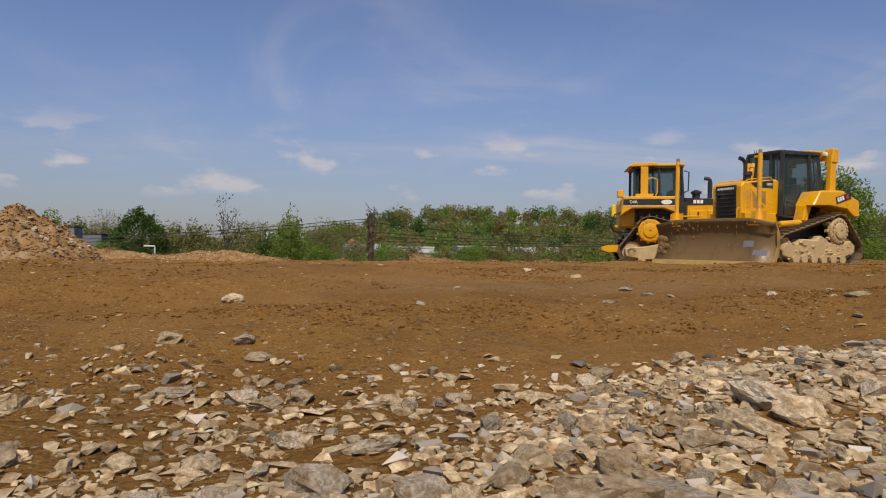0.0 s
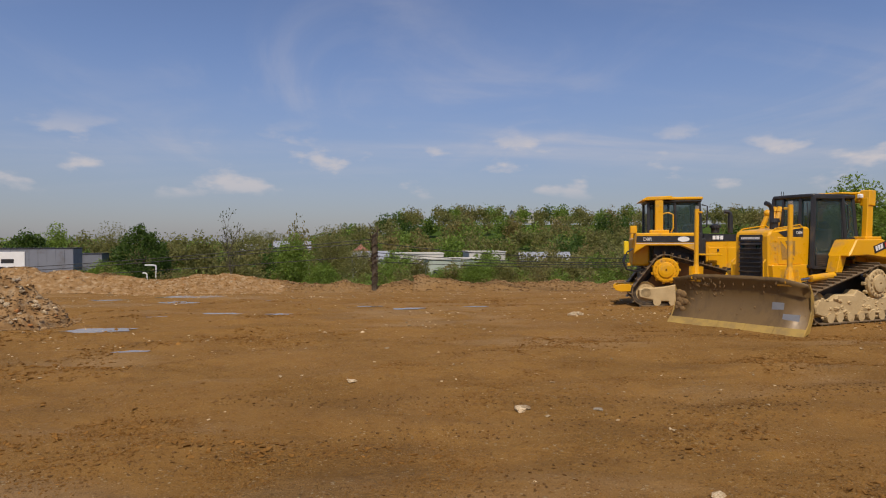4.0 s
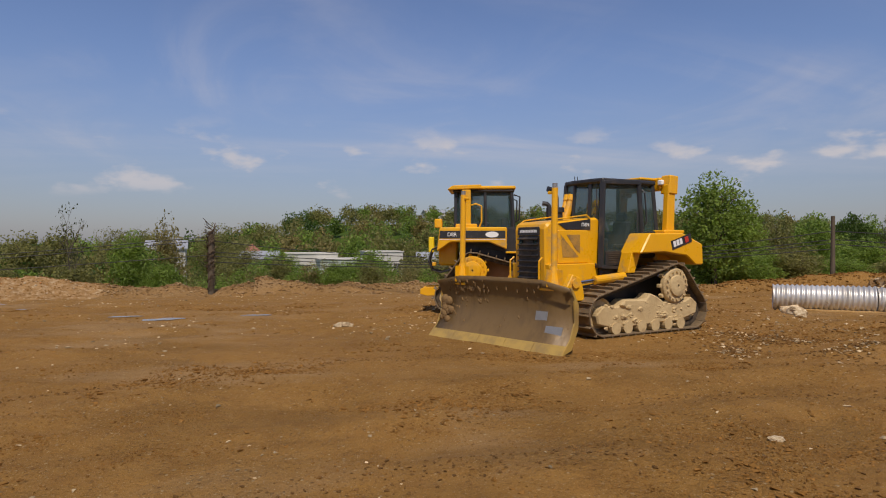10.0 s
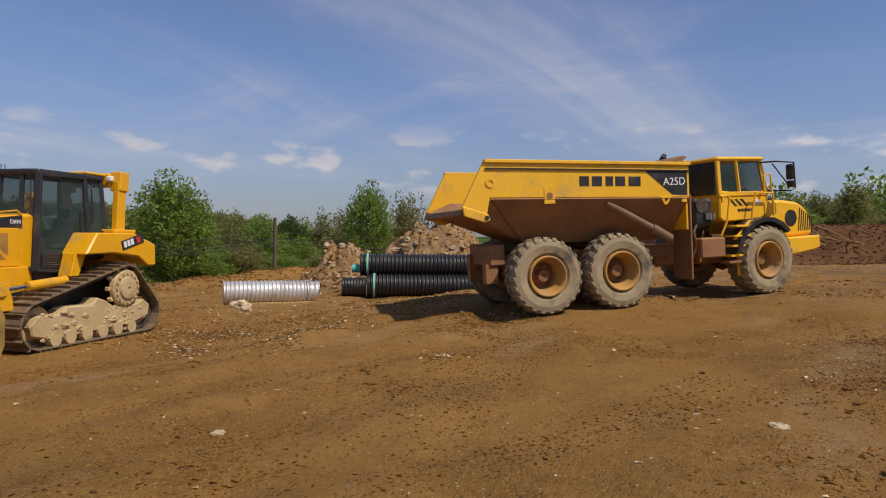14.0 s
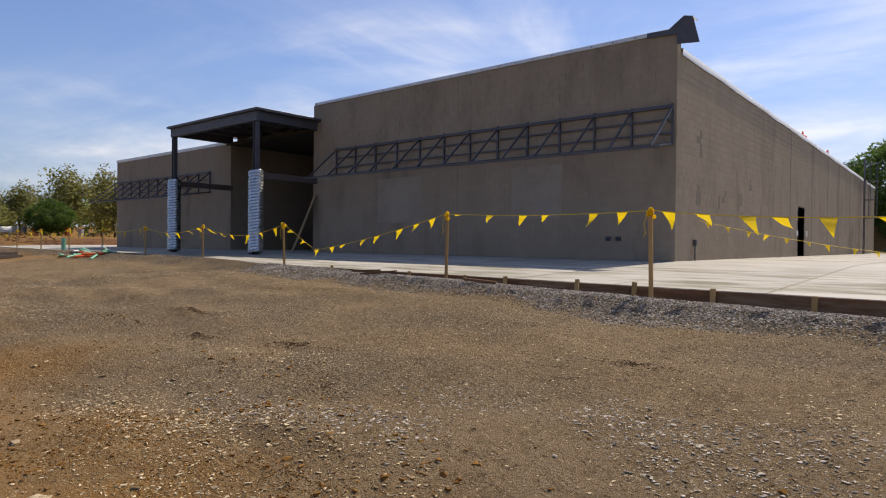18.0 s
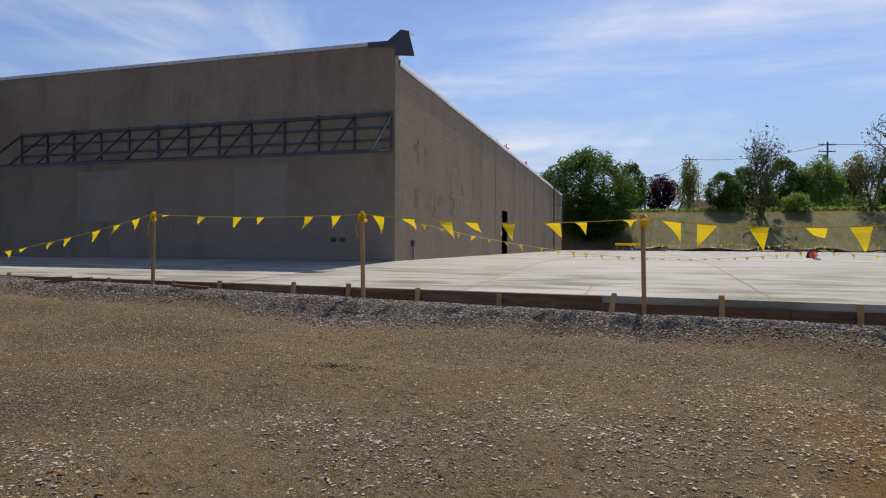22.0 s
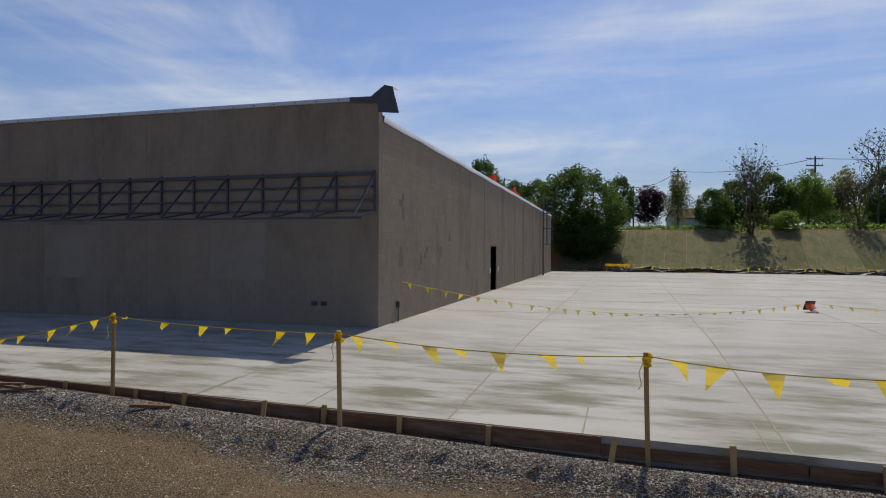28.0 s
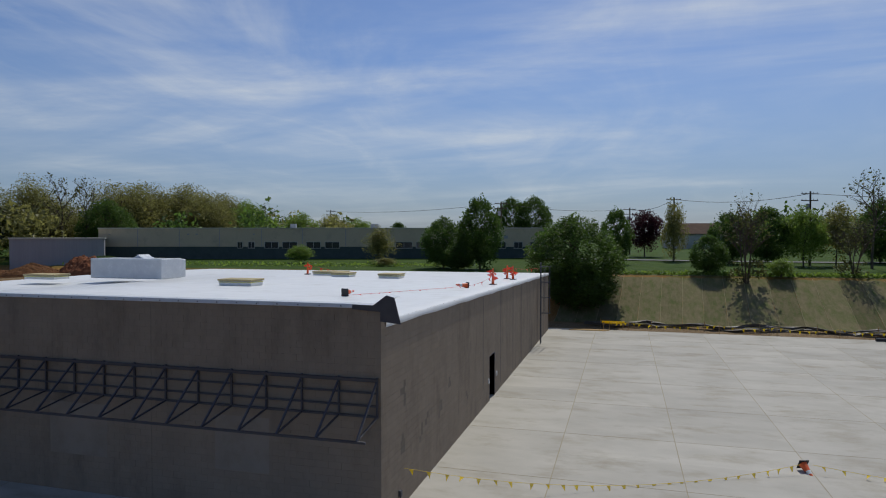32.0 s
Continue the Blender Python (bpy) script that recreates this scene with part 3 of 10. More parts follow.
    L(bp.outputs[0], b.inputs["Normal"])
    return m


def axis_steps(spans):
    out = []
    for a, b, step in spans:
        out += list(np.arange(a, b, step))
    return np.array(out + [spans[-1][1]])


def build_ground():
    xs = axis_steps([(-2500, -300, 220), (-300, -60, 20), (-60, -16, 1.0), (-16, -9, 0.30), (-9, 14, 0.075), (14, 22, 0.14), (22, 34, 0.35), (34, 60, 0.55), (60, 300, 20), (300, 2500, 220)])
    ys = axis_steps([(-2500, -200, 230), (-200, -80, 12), (-80, -58, 1.2), (-58, -12, 8), (-11.6, -9.0, 0.30), (-9.0, 12, 0.075), (12, 18, 0.12), (18, 30, 0.30), (30, 44, 0.45), (44, 140, 4), (140, 500, 40), (500, 2500, 250)])
    X, Y = np.meshgrid(xs, ys)
    Z = lot_z(X, Y)
    under = (Y < slab_edge(X) - 0.25) & (Y > -59.2) & (X < 55) & (X > -41)
    Z = np.where(under, -0.75, Z)
    nx, ny = len(xs), len(ys)
    idx = np.arange(nx * ny).reshape(ny, nx)
    faces = np.stack([idx[:-1, :-1], idx[:-1, 1:], idx[1:, 1:], idx[1:, :-1]], -1).reshape(-1, 4)
    me = bpy.data.meshes.new("ground")
    me.from_pydata(np.stack([X, Y, Z], -1).reshape(-1, 3).tolist(), [], faces.tolist())
    me.polygons.foreach_set("use_smooth", [True] * len(me.polygons))
    e = Y + 0.06 * np.clip(X, -8, 60)
    n1 = fbm(X, Y, 1.8, 4)
    strip = sms(-9.6, -9.2, e) * (1 - sms(-8.2, -7.3, e + 0.5 * n1)) * sms(-12, -9, X)
    patch = sms(0.02, 0.30, fbm(X + 7, Y, 2.6, 4) + 0.10) * sms(-8.5, -6, e) * (1 - sms(-4.0, -1.0, Y - 0.20 * (X - 2)))
    worked = np.maximum(sms(-2.2, -0.4, X), 1 - sms(-6.0, -4.8, Y))
    gravel = np.clip(np.maximum(strip, 0.55 * patch * worked), 0, 1)
    beige = sms(-9.5, -8.0, e) * (1 - sms(-3.3, -0.8, Y + 1.5 * n1)) * sms(-6, -2, X) * (1 - sms(24, 36, X)) * worked
    berm = 1.5 * np.exp(-((Y - 38.6 - 0.10 * (X + 20) * (X < -4)) / 2.0) ** 2) * (X > -45) * (1 - sms(19, 24, X))
    beige = np.maximum(beige, np.clip(0.3 * berm, 0, 0.4))
    beige = np.maximum(beige, sms(58.5, 59.5, -Y) * (1 - sms(63.5, 65.0, -Y)))
    grass = np.maximum(sms(41.5, 45, Y + 2 * n1), sms(73.0, 75.0, -Y + 1.2 * n1))
    grass = np.maximum(grass, np.maximum(sms(78, 84, X), sms(60, 70, -X)) * (Y > -20))
    spoil = sms(-2.0, 2.0, X - 42.0 - 1.75 * np.clip(-Y - 6.0, 0, 9) - 0.9 * np.clip(Y - 10, 0, 30)) * (Y > -44) * (1 - sms(26, 36, Y)) * (1 - sms(72, 78, X))
    for name, arr in (("gravel", gravel), ("beige", beige), ("grass", grass), ("spoil", spoil)):
        at = me.attributes.new(name, "FLOAT", "POINT")
        at.data.foreach_set("value", np.clip(arr, 0, 1).astype(np.float32).ravel())
    me.materials.append(ground_material())
    tagged(new("ground", me), "graded brown bare earth with crushed stone and grass beyond", "ground", kind="structure")


build_ground()

# ---- concrete slab ----
M_CONC = surf("new_concrete", (0.50, 0.47, 0.41), (0.40, 0.375, 0.325), 0.5, 0.75, 0, 0.12, 30, (0.33, 0.295, 0.23), 0.26, 0.55, detail=9, stretch=(0.55, 1.0, 1))
M_JOINT = surf("sawn_joint", (0.30, 0.26, 0.18), (0.38, 0.33, 0.23), 1.5, 0.9)


def pour_tones(m):
    """Each bay of the slab dried to a slightly different grey."""
    nt = m.node_tree
    N, L = nt.nodes.new, nt.links.new
    b = nt.nodes["Principled BSDF"]
    src = b.inputs["Base Color"].links[0].from_socket
    add = N("ShaderNodeVectorMath")
    add.inputs[1].default_value = (-2.75, 22.4, 0)
    L(N("ShaderNodeNewGeometry").outputs["Position"], add.inputs[0])
    snap = N("ShaderNodeVectorMath")
    snap.operation = "SNAP"
    snap.inputs[1].default_value = (4.4, 2.65, 50)
    L(add.outputs[0], snap.inputs[0])
    wn = N("ShaderNodeTexWhiteNoise")
    L(snap.outputs[0], wn.inputs["Vector"])
    mr = N("ShaderNodeMapRange")
    mr.inputs["To Min"].default_value, mr.inputs["To Max"].default_value = 0.90, 1.04
    L(wn.outputs["Value"], mr.inputs["Value"])
    mx = N("ShaderNodeVectorMath")
    mx.operation = "SCALE"
    L(src, mx.inputs[0])
    L(mr.outputs[0], mx.inputs["Scale"])
    # muddy water marks trodden in from the lot
    sep = N("ShaderNodeSeparateXYZ")
    geo = N("ShaderNodeNewGeometry")
    L(geo.outputs["Position"], sep.inputs[0])
    near = N("ShaderNodeMapRange")
    near.inputs["From Min"].default_value, near.inputs["From Max"].default_value = -18.0, -12.5
    L(sep.outputs["Y"], near.inputs["Value"])
    mp = N("ShaderNodeMapping")
    mp.inputs["Scale"].default_value = (0.42, 1.5, 1)
    L(geo.outputs["Position"], mp.inputs[0])
    nz = N("ShaderNodeTexNoise")
    nz.inputs["Scale"].default_value, nz.inputs["Detail"].default_value, nz.inputs["Roughness"].default_value = 1.15, 8, 0.62
    L(mp.outputs[0], nz.inputs["Vector"])
    cut = N("ShaderNodeMapRange")
    cut.inputs["From Min"].default_value, cut.inputs["From Max"].default_value = 0.45, 0.62
    cut.inputs["To Max"].default_value = 0.92
    L(nz.outputs[0], cut.inputs["Value"])
    fac = N("ShaderNodeMath")
    fac.operation = "MULTIPLY"
    L(near.outputs[0], fac.inputs[0])
    L(cut.outputs[0], fac.inputs[1])
    mud = N("ShaderNodeMix")
    mud.data_type = "RGBA"
    mud.inputs["B"].default_value = (0.185, 0.172, 0.112, 1)
    L(fac.outputs[0], mud.inputs["Factor"])
    L(mx.outputs[0], mud.inputs["A"])
    L(mud.outputs["Result"], b.inputs["Base Color"])


pour_tones(M_CONC)
M_FORM = surf("form_board", (0.22, 0.115, 0.062), (0.13, 0.070, 0.040), 2.5, 0.8, 0, 0.3, 30, (0.30, 0.22, 0.14), 0.3, 1.2, stretch=(0.6, 6, 6))
M_LATH = surf("stake_wood", (0.46, 0.30, 0.13), (0.38, 0.24, 0.10), 3, 0.75, 0, 0.2, 40, stretch=(6, 6, 0.8), rand=0.2)
M_PLY = surf("plywood", (0.33, 0.24, 0.14), (0.26, 0.18, 0.10), 1.5, 0.8, 0, 0.1, 20)

SLAB_W, SLAB_E, SLAB_S = -40.0, 54.0, -59.3


def slab_z(y):
    return float(np.interp(y, [-60, -17.3, -9.0], [0.0, 0.0, -0.24]))


def build_slab():
    bm = B()
    cols = [SLAB_W + (SLAB_E - SLAB_W) * i / 43 for i in range(44)]
    prev = None
    for x in cols:
        ye = float(slab_edge(x))
        line = [(x, ye), (x, -13.0), (x, -17.3), (x, SLAB_S)]
        vs = [bm.verts.new((px, py, slab_z(py))) for px, py in line] + [bm.verts.new((x, SLAB_S, -0.5)), bm.verts.new((x, ye, slab_z(ye) - 0.35))]
        if prev:
            for i in range(5):
                bm.faces.new((prev[i], prev[i + 1], vs[i + 1], vs[i]))
            bm.faces.new((prev[5], prev[0], vs[0], vs[5]))
        prev = vs
    bmesh.ops.recalc_face_normals(bm, faces=bm.faces[:])
    slab = tagged(part("floor_slab", bm, M_CONC), "broad new concrete floor slab with sawn joints and pale stains", "concrete slab", kind="structure")
    # joints run away from the lot every 4.4 m and across every 5.6 m, and short cuts at the edge
    for k in range(-9, 10):
        x = 2.75 + 4.4 * k
        if x > 6.4 and x < 23:
            y0, y1 = float(slab_edge(x)), -17.0
        else:
            y0, y1 = float(slab_edge(x)), SLAB_S
        if x < SLAB_W + 1 or x > 44:
            continue
        bm = B()
        for ya, yb in ((y0, -17.3), (-17.3, y1)):
            if yb >= ya:
                continue
            vs = [bm.verts.new((x + dx, yy, slab_z(yy) + 0.004)) for dx, yy in ((-0.014, ya), (0.014, ya), (0.014, yb), (-0.014, yb))]
            bm.faces.new(vs)
        part("saw_joint", bm, M_JOINT, slab)
    for k in range(8):
        y = -22.4 - 5.3 * k
        bm = B()
        box(bm, ((6.8 + SLAB_W) / 2, y, 0.002), (6.8 - SLAB_W, 0.024, 0.004))
        part("saw_joint", bm, M_JOINT, slab)
    for x in (0.85, -1.4, 5.1, 7.2):
        ye = float(slab_edge(x))
        bm = B()
        vs = [bm.verts.new((x + dx, yy, slab_z(yy) + 0.004)) for dx, yy in ((-0.012, ye), (0.012, ye), (0.012, ye - 1.3), (-0.012, ye - 1.3))]
        bm.faces.new(vs)
        part("saw_joint", bm, M_JOINT, slab)
    # timber edge forms with stakes
    rng = random.Random(3)
    x = -12.0
    while x < 52:
        ln = rng.choice((2.4, 3.0, 3.6, 4.2))
        x1 = x + ln
        ya, yb = float(slab_edge(x)), float(slab_edge(x1))
        zt = slab_z(ya) + rng.uniform(-0.012, 0.006) - (0.10 if x1 < 2.4 else 0.0)
        bm = B()
        prism(bm, [(x + 0.01, ya + 0.003), (x1 - 0.01, yb + 0.003), (x1 - 0.01, yb + 0.042), (x + 0.01, ya + 0.042)], zt - (0.15 if x1 < 2.4 else 0.235), zt, "xy")
        tagged(part("form_board", bm, M_FORM), "weathered brown timber form board along the slab edge", "form board", "form boards")
        x = x1
    x = -11.5
    n = 0
    while x < 43:
        ye = float(slab_edge(x)) + 0.045
        zt = slab_z(ye)
        bm = B()
        box(bm, (0, 0.022, -0.19), (0.075, 0.04, 0.42), None, 0.004)
        st = part("form_stake", bm, M_LATH)
        lean = rng.uniform(-3, 3) if n % 4 else rng.choice((-14, 12))
        st.matrix_world = pose(x, ye + (0.02 if n % 4 else 0.10), zt + rng.uniform(-0.03, 0.05), 4 if n % 4 else 24, lean * 0.6, 0)
        tagged(st, "short wooden stake bracing the form board", "stake", "form stakes")
        x += rng.uniform(1.0, 1.7)
        n += 1


build_slab()

# ---- bunting ----
M_FLAG = surf("yellow_pennant", (0.85, 0.62, 0.01), (0.80, 0.56, 0.01), 3, 0.28, 0, 0.15, 14, island=0.15)

def let_light_through(m, f, clear):
    """Thin plastic: part of the light is scattered through, part passes straight."""
    nt = m.node_tree
    b = nt.nodes["Principled BSDF"]
    tr = nt.nodes.new("ShaderNodeBsdfTranslucent")
    nt.links.new(b.inputs["Base Color"].links[0].from_socket, tr.inputs[0])
    pane = nt.nodes.new("ShaderNodeBsdfTransparent")
    last = b.outputs[0]
    for share, node in ((f, tr), (clear, pane)):
        mx = nt.nodes.new("ShaderNodeMixShader")
        mx.inputs[0].default_value = share
        nt.links.new(last, mx.inputs[1])
        nt.links.new(node.outputs[0], mx.inputs[2])
        last = mx.outputs[0]
    nt.links.new(last, nt.nodes["Material Output"].inputs[0])


let_light_through(M_FLAG, 0.60, 0.14)
M_FLAGR = surf("red_pennant", (0.80, 0.06, 0.03), (0.70, 0.04, 0.02), 3, 0.35, 0, 0.1, 14)
let_light_through(M_FLAGR, 0.4, 0.15)
M_CORD = surf("yellow_cord", (0.75, 0.52, 0.02), (0.65, 0.45, 0.02), 6, 0.6)


def bunting(name, p0, p1, sag, count, seed, label, mat=None, size=0.22, group="bunting lines", wind=0.6, kinks=(), stream=(-0.5, 0.35)):
    """A sagging cord with triangular pennants that flutter."""
    rng = random.Random(seed)
    p0, p1 = Vector(p0), Vector(p1)
    top = thing(name, label, "bunting", None, group)
    top.location = p0

    def at(t):
        z = -4 * sag * t * (1 - t)
        for kt, kd in kinks:
            z -= kd * (t / kt if t < kt else (1 - t) / (1 - kt))
        return (p1 - p0) * t + Vector((0, 0, z))

    pts = [at(i / 18) for i in range(19)]
    part("cord", tube(B(), pts, 0.007, 5), M_CORD if mat is None else mat, top)
    side = (p1 - p0).normalized().cross(Vector((0, 0, 1)))
    for k in range(count):
        t = (k + 0.5 + rng.uniform(-0.18, 0.18)) / count
        a, d = at(t), (at(min(1, t + 0.01)) - at(t)).normalized()
        w, h = size * 0.85, size * rng.uniform(1.05, 1.25)
        swing = rng.uniform(-wind, wind) + 0.25
        lift = rng.choice((0.0, 0.1, 0.25, 0.9)) * wind
        down = (Vector((0, 0, -1)) * math.cos(swing + lift) + side * math.sin(swing + lift) + d * rng.uniform(*stream)).normalized()
        bm = B()
        rows = 4
        grid = []
        nrm = down.cross(d).normalized()
        for r in range(rows + 1):
            f = r / rows
            half = w / 2 * (1 - f)
            bend = nrm * (0.06 * size / 0.22 * math.sin(f * 3.0 + k) * f)
            grid.append([bm.verts.new(a + d * s * half + down * h * f + bend + nrm * 0.012 * s * math.sin(k * 2.1)) for s in ((-1, 0, 1) if r < rows else (0,))])
        for r in range(rows):
            g0, g1 = grid[r], grid[r + 1]
            if len(g1) == 3:
                for c in range(2):
                    bm.faces.new((g0[c], g0[c + 1], g1[c + 1], g1[c]))
            else:
                for c in range(2):
                    bm.faces.new((g0[c], g0[c + 1], g1[0]))
        part("pennant", bm, mat or M_FLAG, top)
    return top


POSTS = [(-4.55, -8.98), (0.02, -9.20), (4.33, -9.28), (8.82, -9.70), (14.85, -10.10), (19.6, -10.39), (24.2, -10.67), (28.6, -10.93), (33.0, -11.2), (37.5, -11.46), (42.0, -11.7), (46.5, -11.95), (50.5, -12.2)]


def build_fence():
    tops = []
    rng = random.Random(8)
    for i, (x, y) in enumerate(POSTS):
        zg = float(ground_z(x, y + 0.12)) - 0.12
        h = 1.02 - zg if i < 4 else 0.95 - zg
        h += {0: 0.0, 1: -0.10, 2: 0.0, 3: 0.06}.get(i, 0.0)
        t = thing("fence_post", "slim wooden lath post topped with knotted yellow tape", "post", pose(x, y + 0.07, zg, rng.uniform(-1.5, 1.5), rng.uniform(-2, 2), 0), "bunting posts")
        part("post", boxp((0, 0, h / 2), (0.062, 0.04, h), None, 0.004), M_LATH, t)
        bm = B()
        for k in range(5):
            bmesh.ops.create_icosphere(bm, subdivisions=1, radius=0.045 + 0.012 * (k % 3), matrix=Matrix.Translation((rng.uniform(-0.04, 0.04), rng.uniform(-0.03, 0.04), h - 0.03 - 0.03 * k)) @ Matrix.Diagonal((1, 0.8, 0.75, 1)))
        part("tape_knot", bm, M_FLAG, t, "knot of yellow plastic tape")
        tube_end = B()
        tube(tube_end, [(0.02, 0.04, h - 0.08), (0.09, 0.05, h - 0.25), (0.06, 0.05, h - 0.4), (0.10, 0.06, h - 0.46)], 0.006, 5)
        part("loose_tape", tube_end, M_CORD, t)
        tops.append((x, y + 0.09, zg + h - 0.05))
    lab = "yellow plastic pennant bunting strung between slab edge posts"
    sags = [0.18, 0.10, 0.05, 0.10, 0.30, 0.22, 0.15, 0.2, 0.2, 0.15, 0.2, 0.2]
    for i in range(len(tops) - 1):
        n = {0: 8, 1: 8, 2: 6, 3: 8}.get(i, 6)
        if i == 3:
            bunting("pennant_bunting", tops[i], tops[i + 1], 0.12, 10, 20 + i, lab + ", sagging low", None, 0.25, wind=0.4, kinks=((0.76, 0.62),), stream=(0.8, 2.2))
        else:
            bunting("pennant_bunting", tops[i], tops[i + 1], sags[i], n, 20 + i, lab, None, (0.31, 0.26)[i] if i < 2 else 0.23, wind=0.5 if i < 1 else 0.8, stream={1: (-0.6, 0.1), 2: (0.4, 1.3)}.get(i, (-0.5, 0.5)))
    # thin line from the side wall over the slab to the cone and on
    lab2 = "yellow pennant bunting across the open slab"
    bunting("pennant_bunting", (6.85, -18.9, 1.17), (-5.6, -25.2, 0.32), 0.64, 26, 51, lab2, None, 0.17, "slab bunting", 0.4)
    bunting("pennant_bunting", (-6.0, -25.3, 0.32), (-14.9, -24.6, 0.30), 0.24, 14, 53, lab2, None, 0.15, "slab bunting", 0.5)
    # far line by the foot of the slope
    far = [(1.6, -59.5), (0.0, -59.5), (-7.5, -59.6), (-12.0, -59.6), (-16.7, -59.7), (-21.5, -59.8)]
    for i, (x, y) in enumerate(far):
        t = thing("fence_post", "thin stake carrying bunting at the far slab edge", "post", pose(x, y, -0.4), "far bunting posts")
        part("post", boxp((0, 0, 0.57), (0.05, 0.05, 1.14), None, 0.004), M_LATH, t)
        if i:
            n = max(4, int(1.5 * (far[i - 1][0] - x)))
            bunting("pennant_bunting", (far[i - 1][0], far[i - 1][1], 0.70), (x, y, 0.70), 0.24 if n > 5 else 0.08, n, 60 + i, "yellow pennant bunting along the far slab edge", None, 0.26, "far bunting", 0.25)


build_fence()


def traffic_cone(m, label, group=""):
    t = thing("traffic_cone", label, "traffic cone", m, group)
    part("base", boxp((0, 0, 0.02), (0.36, 0.36, 0.04), None, 0.01), M_BLK, t, "black rubber base")
    bm = B()
    cyl(bm, (0, 0, 0.04), (0, 0, 0.70), 0.14, 0.03, 16)
    part("cone", bm, M_ORANGE, t)
    bm = B()
    cyl(bm, (0, 0, 0.36), (0, 0, 0.50), 0.089, 0.067, 16)
    part("collar", bm, M_WHITE, t, "white reflective collar")
    return t


traffic_cone(Matrix.Translation((-5.82, -25.47, 0.17)) @ rot("Z", 200) @ rot("X", 118) @ Matrix.Translation((0, 0, -0.15)), "orange traffic cone lying tipped over on the slab")

# ---- block building ----
M_BLOCK = surf("grey_block", (0.322, 0.262, 0.198), (0.276, 0.226, 0.172), 0.7, 0.9, 0, 0.25, 45, (0.205, 0.166, 0.126), 0.22, 0.5, stretch=(1.6, 1.6, 0.55), island=0.035, world_space=True)
M_BLOCKP = surf("grey_block_piece", (0.322, 0.262, 0.198), (0.276, 0.226, 0.172), 0.7, 0.9, 0, 0.25, 45, (0.205, 0.166, 0.126), 0.22, 0.5, stretch=(1.6, 1.6, 0.55), rand=0.05, world_space=True)
M_INFILL = surf("pale_block_infill", (0.335, 0.290, 0.235), (0.300, 0.258, 0.208), 0.9, 0.9, 0, 0.2, 45, (0.26, 0.216, 0.168), 0.25, 0.8, world_space=True)
M_MORTAR = surf("mortar", (0.275, 0.226, 0.174), (0.240, 0.198, 0.153), 2, 0.95)
M_DAMP = surf("damp_block", (0.215, 0.180, 0.140), (0.180, 0.150, 0.117), 0.9, 0.85, 0, 0.2, 45, (0.26, 0.216, 0.168), 0.28, 1.2, world_space=True)
M_MEMB = surf("white_roof_membrane", (0.80, 0.80, 0.79), (0.74, 0.74, 0.73), 0.6, 0.45, 0, 0.15, 3, (0.62, 0.61, 0.58), 0.15, 0.5)
M_COPING = surf("pale_coping_sheet", (0.66, 0.67, 0.68), (0.58, 0.59, 0.60), 2, 0.4, 0.2, 0.04, 20)
M_GALV = surf("galvanised_steel", (0.55, 0.57, 0.58), (0.46, 0.48, 0.49), 3, 0.32, 0.9, 0.05, 20, (0.40, 0.38, 0.35), 0.2, 2)
M_FRAME = surf("dark_steel_frame", (0.070, 0.070, 0.082), (0.090, 0.090, 0.102), 3, 0.5, 0.3, 0.05)
# near-black base colour stands in for the shade inside the entrance
M_SHADEIN = surf("shade_toned_interior", (0.05, 0.047, 0.043), (0.065, 0.06, 0.055), 1, 0.9)
M_BEAM = surf("red_oxide_beam", (0.10, 0.075, 0.065), (0.08, 0.06, 0.055), 2, 0.6)

FX0, FY, SX = 6.9, -17.1, 6.9
BL, BH = 0.406, 0.203


def side_top(y):
    return 5.92 - 0.021 * (FY - y)


def block_quads(origin, du, dn, length, zfun, holes=(), skip=None):
    """Faces of bonded blocks, each proud of its joints, on a wall that runs along du and faces dn."""
    V, F = [], []
    du, dn = np.array(du, float), np.array(dn, float)
    rows = int(7.0 / BH) + 1
    for r in range(rows):
        z0, z1 = r * BH, (r + 1) * BH
        u = -(BL / 2) * (r % 2)
        while u < length:
            a, b = max(0.0, u), min(length, u + BL)
            u += BL
            if b - a < 0.05:
                continue
            zt = min(z1, zfun((a + b) / 2))
            if zt - z0 < 0.04:
                continue
            if any(a < hb - 0.05 and b > ha + 0.05 and z0 < hz1 - 0.05 and z1 > hz0 + 0.05 for ha, hb, hz0, hz1 in holes):
                continue
            if skip and skip(a, r):
                continue
            g = 0.0028
            q = [(a + g, z0 + g), (b - g, z0 + g), (b - g, zt - g), (a + g, zt - g)]
            k = len(V)
            for off in (0.0, -0.006):
                for (uu, zz) in q:
                    V.append(np.array(origin) + du * uu + dn * off + np.array((0, 0, zz)))
            F.append((k, k + 1, k + 2, k + 3))
            for i in range(4):
                F.append((k + i, k + 4 + i, k + 4 + (i + 1) % 4, k + (i + 1) % 4))
    return V, F


def near_block(a, r):
    return a < 6.4 and 3 <= r < 23


